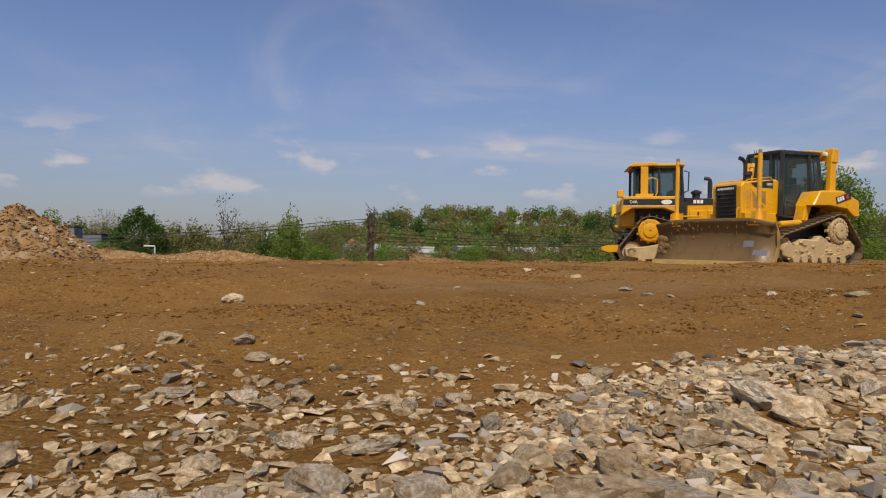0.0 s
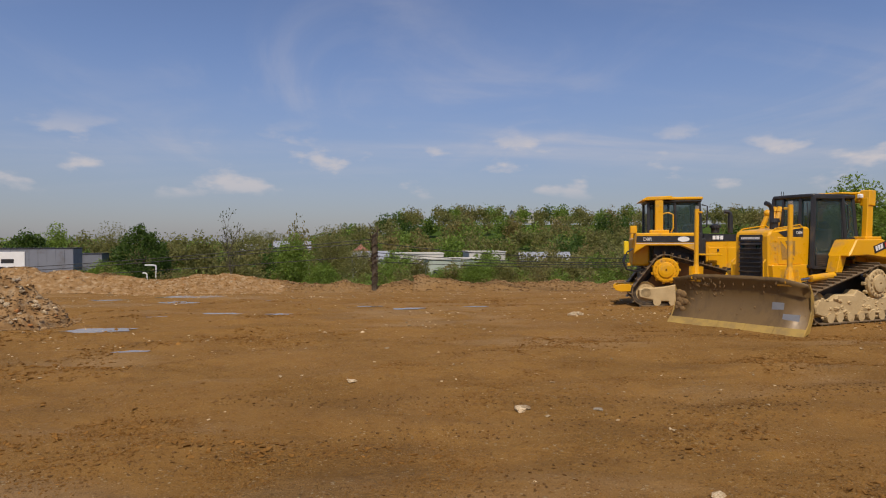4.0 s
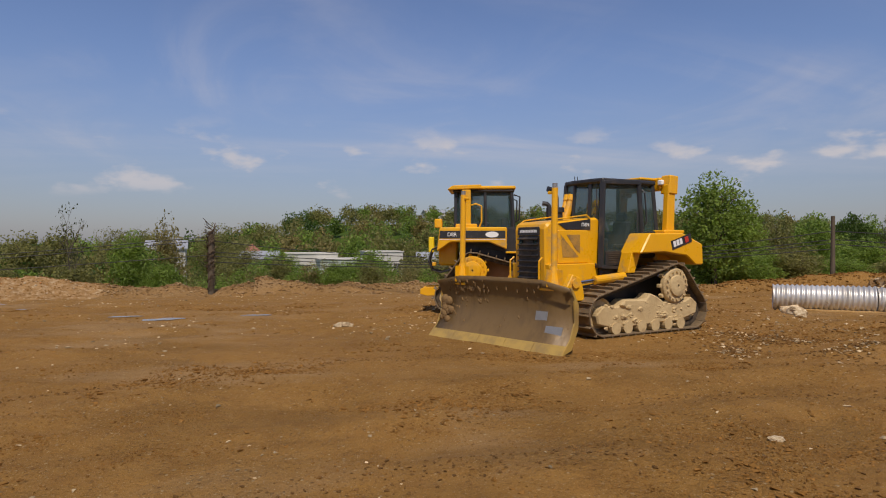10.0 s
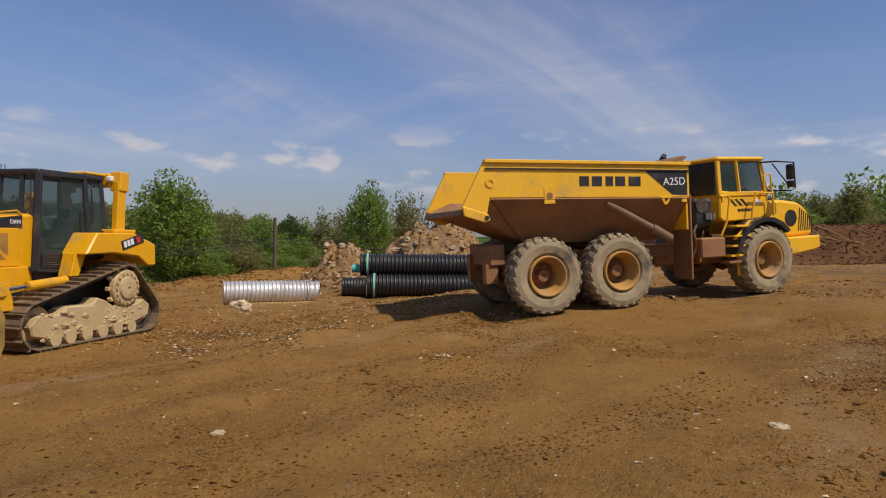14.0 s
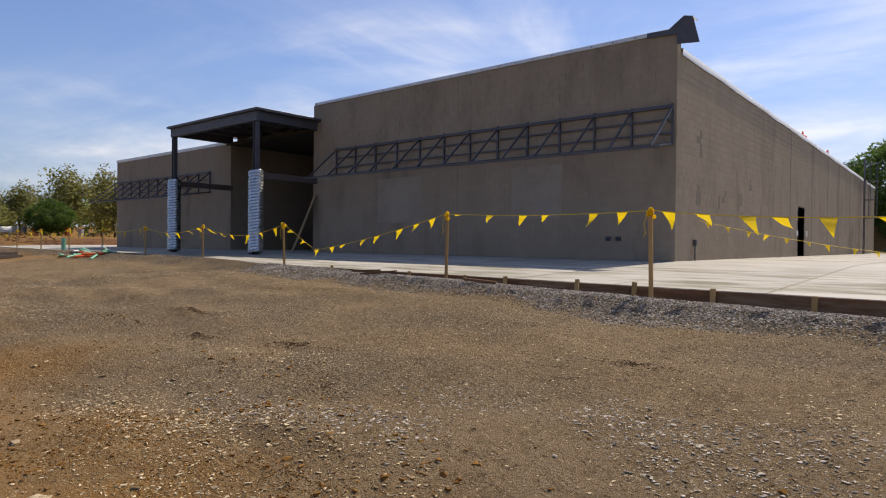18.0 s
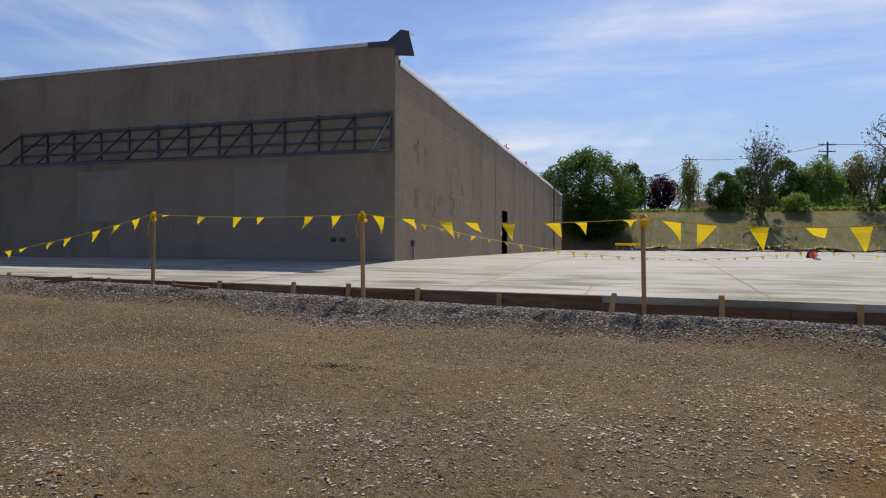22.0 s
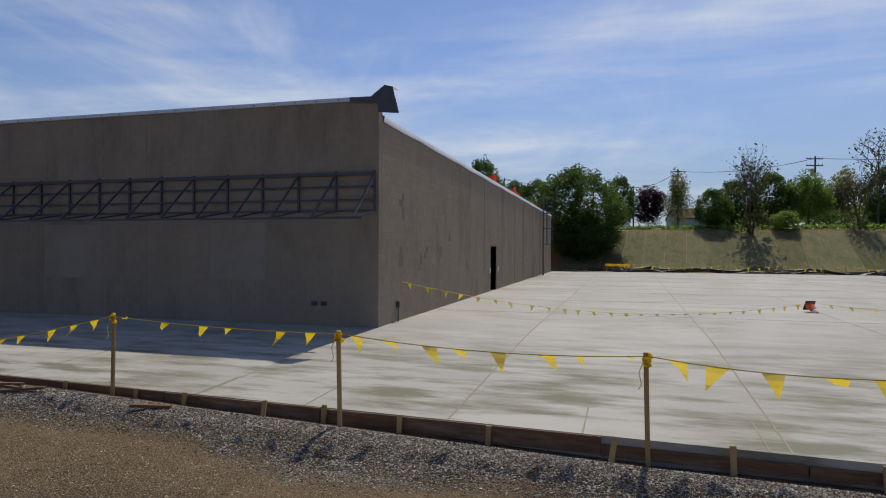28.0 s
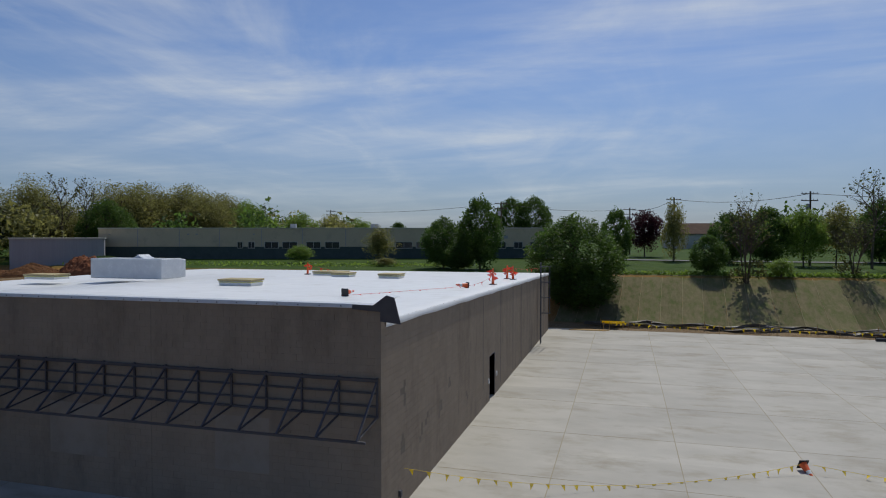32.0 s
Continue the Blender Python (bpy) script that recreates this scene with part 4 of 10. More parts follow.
def build_walls():
    # cores of the walls stand 11 mm behind the faces of the blocks
    H, HW = 6.30, 5.30
    bm = B()
    box(bm, ((FX0 + 22.6) / 2, FY - 0.005 - 0.145, H / 2), (22.6 - FX0 - 0.03, 0.29, H))
    front = tagged(part("wall_front", bm, M_MORTAR), "tall grey concrete block front wall of an unfinished store", "wall", kind="structure")
    bm = B()
    for ya, yb, za in ((FY - 0.31, -32.1, 0.0), (-33.4, -58.0, 0.0), (-32.1, -33.4, 2.24)):
        pts = [(ya, za), (yb, za), (yb, side_top(yb) - 0.02), (ya, side_top(ya) - 0.02)]
        prism(bm, pts, SX + 0.005, SX + 0.30, "yz")
    side = tagged(part("wall_side", bm, M_MORTAR), "long grey concrete block side wall with dark water streaks and a doorway", "wall", kind="structure")
    bm = B()
    box(bm, (35.6, FY - 0.005 - 0.145, HW / 2), (13.0, 0.29, HW))
    box(bm, (29.25, FY - 3.3, HW / 2), (0.29, 6.0, HW))
    wing = tagged(part("wall_wing", bm, M_MORTAR), "lower grey block wall of the store's further wing", "wall", kind="structure")
    # facing blocks
    V, F = block_quads((FX0, FY, 0), (1, 0, 0), (0, 1, 0), 15.7, lambda u: H)
    ob = soup("block_course", V, F, M_BLOCK, front)
    ob["kind"] = "stuff"
    V, F = block_quads((29.1, FY, 0), (1, 0, 0), (0, 1, 0), 13.0, lambda u: HW)
    ob = soup("block_course", V, F, M_BLOCK, wing)
    ob["kind"] = "stuff"
    V, F = block_quads((SX, FY, 0), (0, -1, 0), (-1, 0, 0), 40.9, lambda u: side_top(FY - u), ((15.0, 16.3, 0.0, 2.24),), near_block)
    ob = soup("block_course", V, [f[::-1] for f in F], M_BLOCK, side)
    ob["kind"] = "stuff"
    # blocks by the corner, one by one
    shapes = {}
    for r in range(3, 23):
        u = -(BL / 2) * (r % 2)
        while u < 6.4:
            a, b = max(0.0, u), u + BL
            u += BL
            w = round(b - a, 3)
            if w not in shapes:
                bm = B()
                box(bm, (0.004, -w / 2, BH / 2), (0.008, w - 0.006, BH - 0.006), None, 0.001)
                shapes[w] = mesh_from("block", bm, M_BLOCKP)
            ob = new("block", shapes[w])
            ob.parent = side
            ob.location = (SX, FY - a, r * BH)
    # control joint, hose bibbs and small outlets
    for nm, c, s in (("control_joint", (14.6, FY + 0.002, 3.1), (0.02, 0.006, 6.2)),):
        part(nm, boxp(c, s, None, 0), M_MORTAR, front)
    for x0, x1, z0, z1 in ((10.45, 12.3, 1.25, 2.92), (16.3, 18.6, 1.2, 2.9)):
        part("block_infill", boxp(((x0 + x1) / 2, FY + 0.0015, (z0 + z1) / 2), (x1 - x0, 0.003, z1 - z0)), M_INFILL, front, "slightly paler block infill")
    for x in (8.55, 8.85):
        bm = B()
        box(bm, (x, FY + 0.03, 0.62), (0.16, 0.06, 0.12), None, 0.01)
        cyl(bm, (x, FY + 0.03, 0.62), (x, FY + 0.11, 0.60), 0.03, None, 8)
        part("wall_outlet", bm, M_FRAME, front, "small dark pipe outlet")
    bm = B()
    box(bm, (SX - 0.05, -18.55, 0.52), (0.10, 0.12, 0.18), None, 0.01)
    cyl(bm, (SX - 0.05, -18.55, 0.45), (SX - 0.05, -18.55, 0.0), 0.02, None, 8)
    part("meter_box", bm, M_FRAME, side, "small dark box on a conduit")
    for y in (-31.8, -33.8):
        part("door_lamp_box", boxp((SX - 0.03, y, 1.05), (0.06, 0.12, 0.24), None, 0.01), M_WHITE, side, "pale electrical box")
    # doorway
    tagged(part("door_opening_frame", prism(B(), [(-32.1, 0), (-32.06, 0), (-32.06, 2.28), (-33.44, 2.28), (-33.44, 0), (-33.4, 0), (-33.4, 2.24), (-32.1, 2.24)], SX - 0.01, SX + 0.31, "yz"), M_FRAME), "dark steel frame of an open doorway", "door frame", kind="structure")
    # damp joints down the side wall and damp blocks
    for y, w, z0 in ((-30.6, 0.20, 0.9), (-35.1, 0.22, 0.3), (-39.2, 0.22, 0.2), (-42.6, 0.24, 0.2), (-46.5, 0.22, 0.2), (-50.8, 0.24, 0.2), (-54.6, 0.22, 0.2)):
        z1 = side_top(y) - 0.25
        part("damp_joint", boxp((SX - 0.0015, y, (z0 + z1) / 2), (0.003, w, z1 - z0), None, 0), M_DAMP, side, "dark damp joint between wall panels")
    rng = random.Random(31)
    for y, z, n in ((-18.93, 1.9, 3), (-20.66, 1.7, 3), (-21.3, 2.0, 2), (-22.96, 1.9, 3), (-19.1, 3.5, 4), (-24.6, 2.6, 2), (-27.4, 1.4, 2)):
        for k in range(n):
            part("damp_block", boxp((SX - 0.0012, y + rng.choice((0, 0.2, -0.2)), (round(z / BH) + k - n // 2 + 0.5) * BH), (0.0024, BL * rng.choice((0.5, 1.0)), BH - 0.008), None, 0), M_DAMP, side)
    return front, side, wing


build_walls()


def build_roof():
    bm = B()
    n = 24
    prev = None
    for i in range(n + 1):
        y = FY - 0.30 - (58.0 - 17.4) * i / n
        z = side_top(y)
        row = [bm.verts.new(p) for p in ((SX - 0.03, y, z - 0.19 - 0.02 * math.sin(i * 2.3)), (SX - 0.05, y, z - 0.03), (SX + 0.06, y, z + 0.03), (SX + 0.7, y, z + 0.01), (22.6, y, z - 0.02), (29.0, y, z - 0.04), (29.05, y, min(5.26, z - 0.06)), (42.0, y, min(5.24, z - 0.08)))]
        if prev:
            for k in range(len(row) - 1):
                bm.faces.new((prev[k], row[k], row[k + 1], prev[k + 1]))
        prev = row
    bmesh.ops.recalc_face_normals(bm, faces=bm.faces[:])
    roof = tagged(part("roof", bm, M_MEMB, None, "", True), "flat roof covered with bright white membrane lapped over the wall head", "roof", kind="structure")
    # front parapet cap and the loose flap at its corner
    bm = B()
    prism(bm, [(FY + 0.05, 6.28), (FY + 0.03, 6.40), (FY - 0.38, 6.40), (FY - 0.38, 6.28)], FX0 + 0.75, 22.5, "yz", 0.01)
    part("parapet_cap", bm, M_COPING, roof, "pale metal coping on the parapet")
    bm = B()
    box(bm, (14.8, FY - 0.34, 6.0), (15.6, 0.06, 0.6))
    part("parapet_back", bm, M_MEMB, roof, "white membrane up the back of the parapet")
    for k in range(22):
        part("cap_screw", boxp((FX0 + 1.2 + 0.68 * k, FY + 0.05, 6.33), (0.03, 0.012, 0.03), None, 0), M_FRAME, roof)
    outline = [(0.85, 6.25), (0.85, 6.38), (0.22, 6.37), (-0.18, 6.66), (-0.42, 6.60), (-0.61, 5.87), (0.0, 5.93), (0.0, 6.20)]
    bm = B()
    prism(bm, [(FX0 + a, z) for a, z in outline], FY + 0.05, FY + 0.065, "xz")
    # front of the pale coping takes a dark material for its shade
    part("loose_flap", bm, M_FRAME, roof, "bent loose end plate of the coping, coloured dark for its shaded front")
    bm = B()
    rows = [[bm.verts.new((FX0 + a, yy, z)) for a, z in ((0.85, 6.39), (0.22, 6.38), (-0.18, 6.67), (-0.42, 6.61))] for yy in (FY + 0.06, FY - 0.40)]
    for k in range(3):
        bm.faces.new((rows[0][k], rows[0][k + 1], rows[1][k + 1], rows[1][k]))
    fl = part("flap_top", bm, M_COPING, roof, "bent loose end of the metal coping")
    sol = fl.modifiers.new("thick", "SOLIDIFY")
    sol.thickness = 0.012
    # wing roof edge
    bm = B()
    prism(bm, [(FY + 0.05, 5.24), (FY + 0.05, 5.40), (FY - 0.38, 5.40), (FY - 0.38, 5.24)], 29.1, 42.1, "yz", 0.01)
    part("wing_cap", bm, M_COPING, roof)
    return roof


build_roof()


def awning_frame(x0, x1, zt, zb, n, out, label):
    """Steel bracket frame bolted on the wall: verticals, sloping braces and a rail that stands off the wall."""
    t = thing("awning_frame", label, "steel frame", pose(x0, FY, 0), "awning frames")
    ln = x1 - x0
    y = 0.05

    def bar(name, p, q, w=0.05):
        p, q = Vector(p), Vector(q)
        d = q - p
        bm = B()
        box(bm, (0, 0, 0), (w, w, d.length), None, 0)
        bmesh.ops.transform(bm, matrix=Matrix.Translation((p + q) / 2) @ d.to_track_quat("Z", "Y").to_matrix().to_4x4(), verts=bm.verts)
        part(name, bm, M_FRAME, t)

    bar("top_chord", (0, y, zt), (ln, y, zt), 0.09)
    bar("middle_rail", (0, y, zt - 0.36), (ln, y, zt - 0.36), 0.05)
    bar("middle_rail", (0, y, zb + 0.30), (ln, y, zb + 0.30), 0.05)
    bar("wall_rail", (0, y, zb), (ln, y, zb), 0.06)
    bar("outer_rail", (-0.25, out, zb - 0.26), (ln + 0.3, out, zb - 0.26), 0.06)
    for k in range(n + 1):
        x = ln * k / n
        bar("upright", (x, y, zb - 0.04), (x, y, zt + 0.08), 0.055)
        bar("brace", (x, y + 0.04, zt - 0.04), (x, out, zb - 0.24), 0.05)
        bar("arm", (x, y, zb), (x, out, zb - 0.24), 0.045)
    return t


awning_frame(7.0, 21.04, 4.26, 3.23, 12, 1.50, "dark steel awning bracket frame bolted across the front wall")
awning_frame(31.0, 42.3, 3.95, 2.95, 10, 1.50, "dark steel awning bracket frame on the further wing wall")


def build_entrance():
    # recess behind the entrance; its shade is put into the dark wall colour
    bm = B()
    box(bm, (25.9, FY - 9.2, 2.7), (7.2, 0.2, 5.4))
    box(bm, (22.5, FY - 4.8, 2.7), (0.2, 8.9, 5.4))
    tagged(part("wall_recess", bm, M_SHADEIN), "back wall of the entrance hall with its shade put into a dark colour", "wall", kind="structure")
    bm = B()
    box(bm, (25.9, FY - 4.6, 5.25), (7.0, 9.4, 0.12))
    tagged(part("ceiling_recess", bm, M_SHADEIN), "underside of the entrance hall deck, coloured dark for its shade", "ceiling", kind="structure")
    yc, xa, xb = -14.15, 22.45, 29.0
    for i, x in enumerate((xa, xb)):
        t = thing("canopy_column", "steel canopy column wrapped to half height in spiral metal tube", "column", pose(x, yc, slab_z(yc)), "canopy columns")
        bm = B()
        box(bm, (0, 0, 2.75), (0.17, 0.04, 5.5))
        box(bm, (-0.085, 0, 2.75), (0.03, 0.18, 5.5))
        box(bm, (0.085, 0, 2.75), (0.03, 0.18, 5.5))
        part("steel_column", bm, M_FRAME, t)
        bm = B()
        prof, zz = [], 0.0
        while zz < 3.15:
            prof += [(0.270, zz), (0.310, zz + 0.06), (0.270, zz + 0.12)]
            zz += 0.12
        seg = 28
        rings = [[bm.verts.new((r * math.cos(k * math.tau / seg), r * math.sin(k * math.tau / seg), h + 0.24 * (k / seg if k <= seg / 2 else 1 - k / seg))) for k in range(seg)] for r, h in prof]
        for a, c in zip(rings, rings[1:]):
            for k in range(seg):
                bm.faces.new((a[k], a[(k + 1) % seg], c[(k + 1) % seg], c[k]))
        part("spiral_tube", bm, M_GALV, t, "corrugated galvanised spiral tube", True)
    bm = B()
    c = thing("entrance_canopy", "flat dark steel entrance canopy carried on two columns", "canopy")
    part("deck", boxp(((xa + xb) / 2, (yc - 0.2 + FY) / 2 + 0.0, 5.62), (xb - xa + 0.7, 3.6, 0.10), None, 0.01), M_FRAME, c)
    part("front_beam", boxp(((xa + xb) / 2, yc, 5.38), (xb - xa + 0.35, 0.22, 0.40), None, 0.01), M_FRAME, c)
    for x in (xa, xb):
        part("side_beam", boxp((x, (yc + FY) / 2, 5.40), (0.20, abs(FY - yc), 0.36), None, 0.01), M_FRAME, c)
    for k in range(1, 5):
        x = xa + (xb - xa) * k / 5
        part("joist", boxp((x, (yc + FY) / 2, 5.48), (0.08, abs(FY - yc), 0.2), None, 0), M_FRAME, c)
    for x in (xa, xb):
        part("tie_beam", boxp((x, (yc + FY) / 2 - 0.1, 3.05), (0.24, abs(FY - yc) - 0.2, 0.24), None, 0.01), M_BEAM, c, "rust-brown tie beam")
    # plywood sheet that leans by the opening, bent
    bm = B()
    rows = []
    for i in range(9):
        f = i / 8
        rows.append([bm.verts.new((22.95 - 0.75 * f * (1.2 - 0.2 * f) + 0.0, FY + 0.75 - 0.62 * f + 0.02, 2.45 * f)), bm.verts.new((23.30 - 0.75 * f * (1.2 - 0.2 * f), FY + 0.60 - 0.62 * f, 2.45 * f))])
    for a, b in zip(rows, rows[1:]):
        bm.faces.new((a[0], a[1], b[1], b[0]))
    ob = tagged(part("plywood_sheet", bm, M_PLY), "bent brown plywood strip leaning against the wall by the entrance", "plywood sheet")
    sol = ob.modifiers.new("thick", "SOLIDIFY")
    sol.thickness = 0.03


build_entrance()


# ---- things on the roof ----
def roof_z(y):
    return side_top(y) - 0.01


def roof_curb(x, y, w, d, h, label):
    t = thing("roof_curb", label, "roof curb", pose(x, y, roof_z(y), 0, 0, 0), "roof curbs")
    part("curb", boxp((0, 0, h / 2), (w, d, h), None, 0.01), M_WHITE, t)
    part("cover", boxp((0, 0, h + 0.06), (w + 0.12, d + 0.12, 0.10), None, 0.01), M_PLYL, t, "pale yellow insulation cover board")
    part("rim", boxp((0, 0, h * 0.80), (w + 0.06, d + 0.06, 0.05), None, 0.005), M_FOAM, t)


M_PLYL = surf("cover_board", (0.50, 0.42, 0.24), (0.42, 0.34, 0.18), 2, 0.8)
M_FOAM = surf("yellow_foam", (0.62, 0.60, 0.25), (0.55, 0.52, 0.2), 3, 0.8)
M_WRAP = surf("white_wrap", (0.72, 0.74, 0.75), (0.62, 0.64, 0.66), 2, 0.2, 0, 0.5, 7)


def build_roof_things():
    roof_curb(20.9, -31.6, 2.0, 1.2, 0.26, "low white roof curb with a board cover")
    roof_curb(36.6, -33.5, 2.4, 1.2, 0.22, "low wide roof curb with a board cover")
    roof_curb(22.6, -46.5, 2.4, 1.4, 0.22, "low roof curb with a yellowish cover")
    roof_curb(20.6, -44.5, 1.4, 1.2, 0.22, "low roof curb with a yellowish cover")
    roof_curb(16.3, -43.2, 1.5, 1.2, 0.24, "small roof curb with a board cover")
    y = -36.0
    t = thing("rooftop_unit", "large air handling unit wrapped in white plastic film", "air conditioner", pose(31.4, y, roof_z(y)))
    part("base_rail", boxp((1.0, -1.05, 0.09), (3.4, 0.25, 0.16), None, 0.01), M_STEELG, t, "grey base rail")
    part("body", boxp((0.2, 0.2, 0.72), (5.6, 2.0, 1.30), None, 0.05), M_WRAP, t)
    part("hood", boxp((-1.6, -0.9, 0.70), (1.9, 0.7, 1.20), None, 0.05), M_WRAP, t)
    bm = B()
    prism(bm, [(-0.6, 1.36), (0.4, 1.36), (0.1, 1.50), (-0.1, 1.62), (-0.3, 1.48)], -0.6, 0.4, "xz")
    part("gathered_film", bm, M_WRAP, t)

    def flag_stand(x, y, n, seed):
        rng = random.Random(seed)
        s = thing("warning_line_stand", "orange warning line stand with fluttering red flags on the roof", "warning stand", pose(x, y, roof_z(y)), "warning stands")
        part("base", boxp((0, 0, 0.03), (0.42, 0.42, 0.06), None, 0.02), M_BLK, s)
        bm = B()
        cyl(bm, (0, 0, 0.06), (0, 0, 0.98), 0.09, 0.03, 10)
        part("cone", bm, M_ORANGE, s)
        for k in range(n):
            a, z = rng.uniform(0, 6.28), rng.uniform(0.45, 1.0)
            bm = B()
            p = Vector((0.04 * math.cos(a), 0.04 * math.sin(a), z))
            q = p + Vector((0.35 * math.cos(a), 0.35 * math.sin(a), -0.12))
            w = p + Vector((0.1 * math.cos(a + 0.9), 0.1 * math.sin(a + 0.9), -0.25))
            v = [bm.verts.new(c) for c in (p, q, w)]
            bm.faces.new(v)
            part("flag", bm, M_FLAGR, s)

    flag_stand(7.75, -37.2, 8, 3)
    flag_stand(7.75, -44.2, 10, 4)
    flag_stand(8.3, -45.0, 6, 5)
    flag_stand(25.0, -47.2, 6, 6)
    bunting("flag_line", (8.3, -45.0, roof_z(-45) + 0.85), (7.4, -55.0, roof_z(-55) + 0.55), 0.12, 6, 70, "red flag line strung over the roof", M_FLAGR, 0.26, "roof flag lines", 0.3)
    bunting("flag_line", (25.0, -47.2, roof_z(-47) + 0.8), (21.5, -47.4, roof_z(-47.4) + 0.3), 0.15, 5, 71, "red flag line strung over the roof", M_FLAGR, 0.26, "roof flag lines", 0.3)
    bunting("flag_line", (12.0, -25.6, roof_z(-25.6) + 0.05), (8.9, -33.0, roof_z(-33) + 0.08), 0.01, 12, 72, "red flag line lying on the roof", M_FLAGR, 0.13, "roof flag lines", 1.4)
    bunting("flag_line", (8.9, -33.0, roof_z(-33) + 0.15), (7.8, -37.2, roof_z(-37) + 0.5), 0.2, 5, 73, "red flag line strung over the roof", M_FLAGR, 0.2, "roof flag lines", 0.4)
    traffic_cone(Matrix.Translation((8.6, -33.3, roof_z(-33.3) + 0.17)) @ rot("Z", 130) @ rot("X", 84) @ Matrix.Translation((0, 0, -0.3)), "orange cone lying on its side on the white roof", "roof cones")
    traffic_cone(Matrix.Translation((11.9, -25.7, roof_z(-25.7) + 0.17)) @ rot("Z", -10) @ rot("X", 88) @ Matrix.Translation((0, 0, -0.05)), "orange cone with a black base tipped over on the white roof", "roof cones")
    # caged ladder at the back of the side wall
    lad = thing("caged_ladder", "tall grey steel ladder with a safety cage on the side wall", "ladder", pose(SX - 0.30, -50.3, 0.0))
    ht = side_top(-50.3) + 1.1
    for y in (-0.25, 0.25):
        part("rail", boxp((0, y, ht / 2), (0.05, 0.06, ht), None, 0), M_FRAME, lad)
    for k in range(int(ht / 0.3)):
        part("rung", cyl(B(), (0, -0.25, 0.3 + 0.3 * k), (0, 0.25, 0.3 + 0.3 * k), 0.016, None, 6), M_FRAME, lad)
    for z in (2.4, 3.6, 4.8, 6.0):
        pts = [(0.0 - 0.75 * math.sin(a), -0.36 * math.cos(a), z) for a in [math.pi * i / 8 for i in range(9)]]
        part("cage_hoop", tube(B(), pts, 0.02, 5), M_FRAME, lad)
    for i in range(1, 8, 2):
        a = math.pi * i / 8
        part("cage_strap", boxp((-0.75 * math.sin(a), -0.36 * math.cos(a), 4.2), (0.03, 0.03, 3.6), None, 0), M_FRAME, lad)


build_roof_things()


# ---- machines ----
def hull_path(circles, n):
    """n points with headings along a belt round three circles (x, z, r), all one way round."""
    pts = []
    k = len(circles)
    segs = []
    for i in range(k):
        (x0, z0, r0), (x1, z1, r1) = circles[i], circles[(i + 1) % k]
        d = math.hypot(x1 - x0, z1 - z0)
        a = math.atan2(z1 - z0, x1 - x0)
        b = math.asin(max(-1, min(1, (r0 - r1) / d)))
        nrm = a - math.pi / 2 + b
        segs.append((nrm, (x0 + r0 * math.cos(nrm), z0 + r0 * math.sin(nrm)), (x1 + r1 * math.cos(nrm), z1 + r1 * math.sin(nrm))))
    for i in range(k):
        nrm, p, q = segs[i]
        m = max(2, int(math.dist(p, q) / 0.01))
        pts += [(p[0] + (q[0] - p[0]) * j / m, p[1] + (q[1] - p[1]) * j / m) for j in range(m)]
        n2 = segs[(i + 1) % k][0]
        while n2 < nrm:
            n2 += math.tau
        x, z, r = circles[(i + 1) % k]
        m = max(2, int((n2 - nrm) * r / 0.01))
        pts += [(x + r * math.cos(nrm + (n2 - nrm) * j / m), z + r * math.sin(nrm + (n2 - nrm) * j / m)) for j in range(m)]
    pts = np.array(pts)
    step = np.r_[0, np.cumsum(np.hypot(*np.diff(np.vstack([pts, pts[:1]]), axis=0).T))]
    closed = np.vstack([pts, pts[:1]])
    out = []
    for j in range(n):
        s = step[-1] * j / n
        x, z = np.interp(s, step, closed[:, 0]), np.interp(s, step, closed[:, 1])
        x2, z2 = np.interp((s + 0.03) % step[-1], step, closed[:, 0]), np.interp((s + 0.03) % step[-1], step, closed[:, 1])
        x1, z1 = np.interp((s - 0.03) % step[-1], step, closed[:, 0]), np.interp((s - 0.03) % step[-1], step, closed[:, 1])
        out.append((x, z, math.atan2(z2 - z1, x2 - x1)))
    return out, step[-1] / n


def crawler_track(parent, circles, yc, width, n, mat_shoe, grouser):
    path, pitch = hull_path(circles, n)
    bm = B()
    box(bm, (0, 0, 0.0), (pitch * 0.97, width, 0.028), None, 0.004)
    box(bm, (pitch * 0.36, 0, -grouser / 2 - 0.01), (0.026, width, grouser), None, 0.005)
    box(bm, (0, -width * 0.09, 0.02), (0.05, 0.04, 0.025))
    box(bm, (0, width * 0.09, 0.02), (0.05, 0.04, 0.025))
    shoe = mesh_from("track_shoe", bm, mat_shoe)
    bm = B()
    for s in (-1, 1):
        box(bm, (0, s * 0.11, 0.075), (pitch * 1.05, 0.045, 0.10), None, 0.01)
    cyl(bm, (pitch * 0.4, -0.13, 0.075), (pitch * 0.4, 0.13, 0.075), 0.035, None, 8)
    link = mesh_from("track_link", bm, M_DKTRK)
    for x, z, a in path:
        for nm, me in (("track_shoe", shoe), ("track_link", link)):
            ob = new(nm, me)
            ob.parent = parent
            ob.matrix_local = Matrix.Translation((x, yc, z)) @ Matrix.Rotation(-a, 4, "Y")


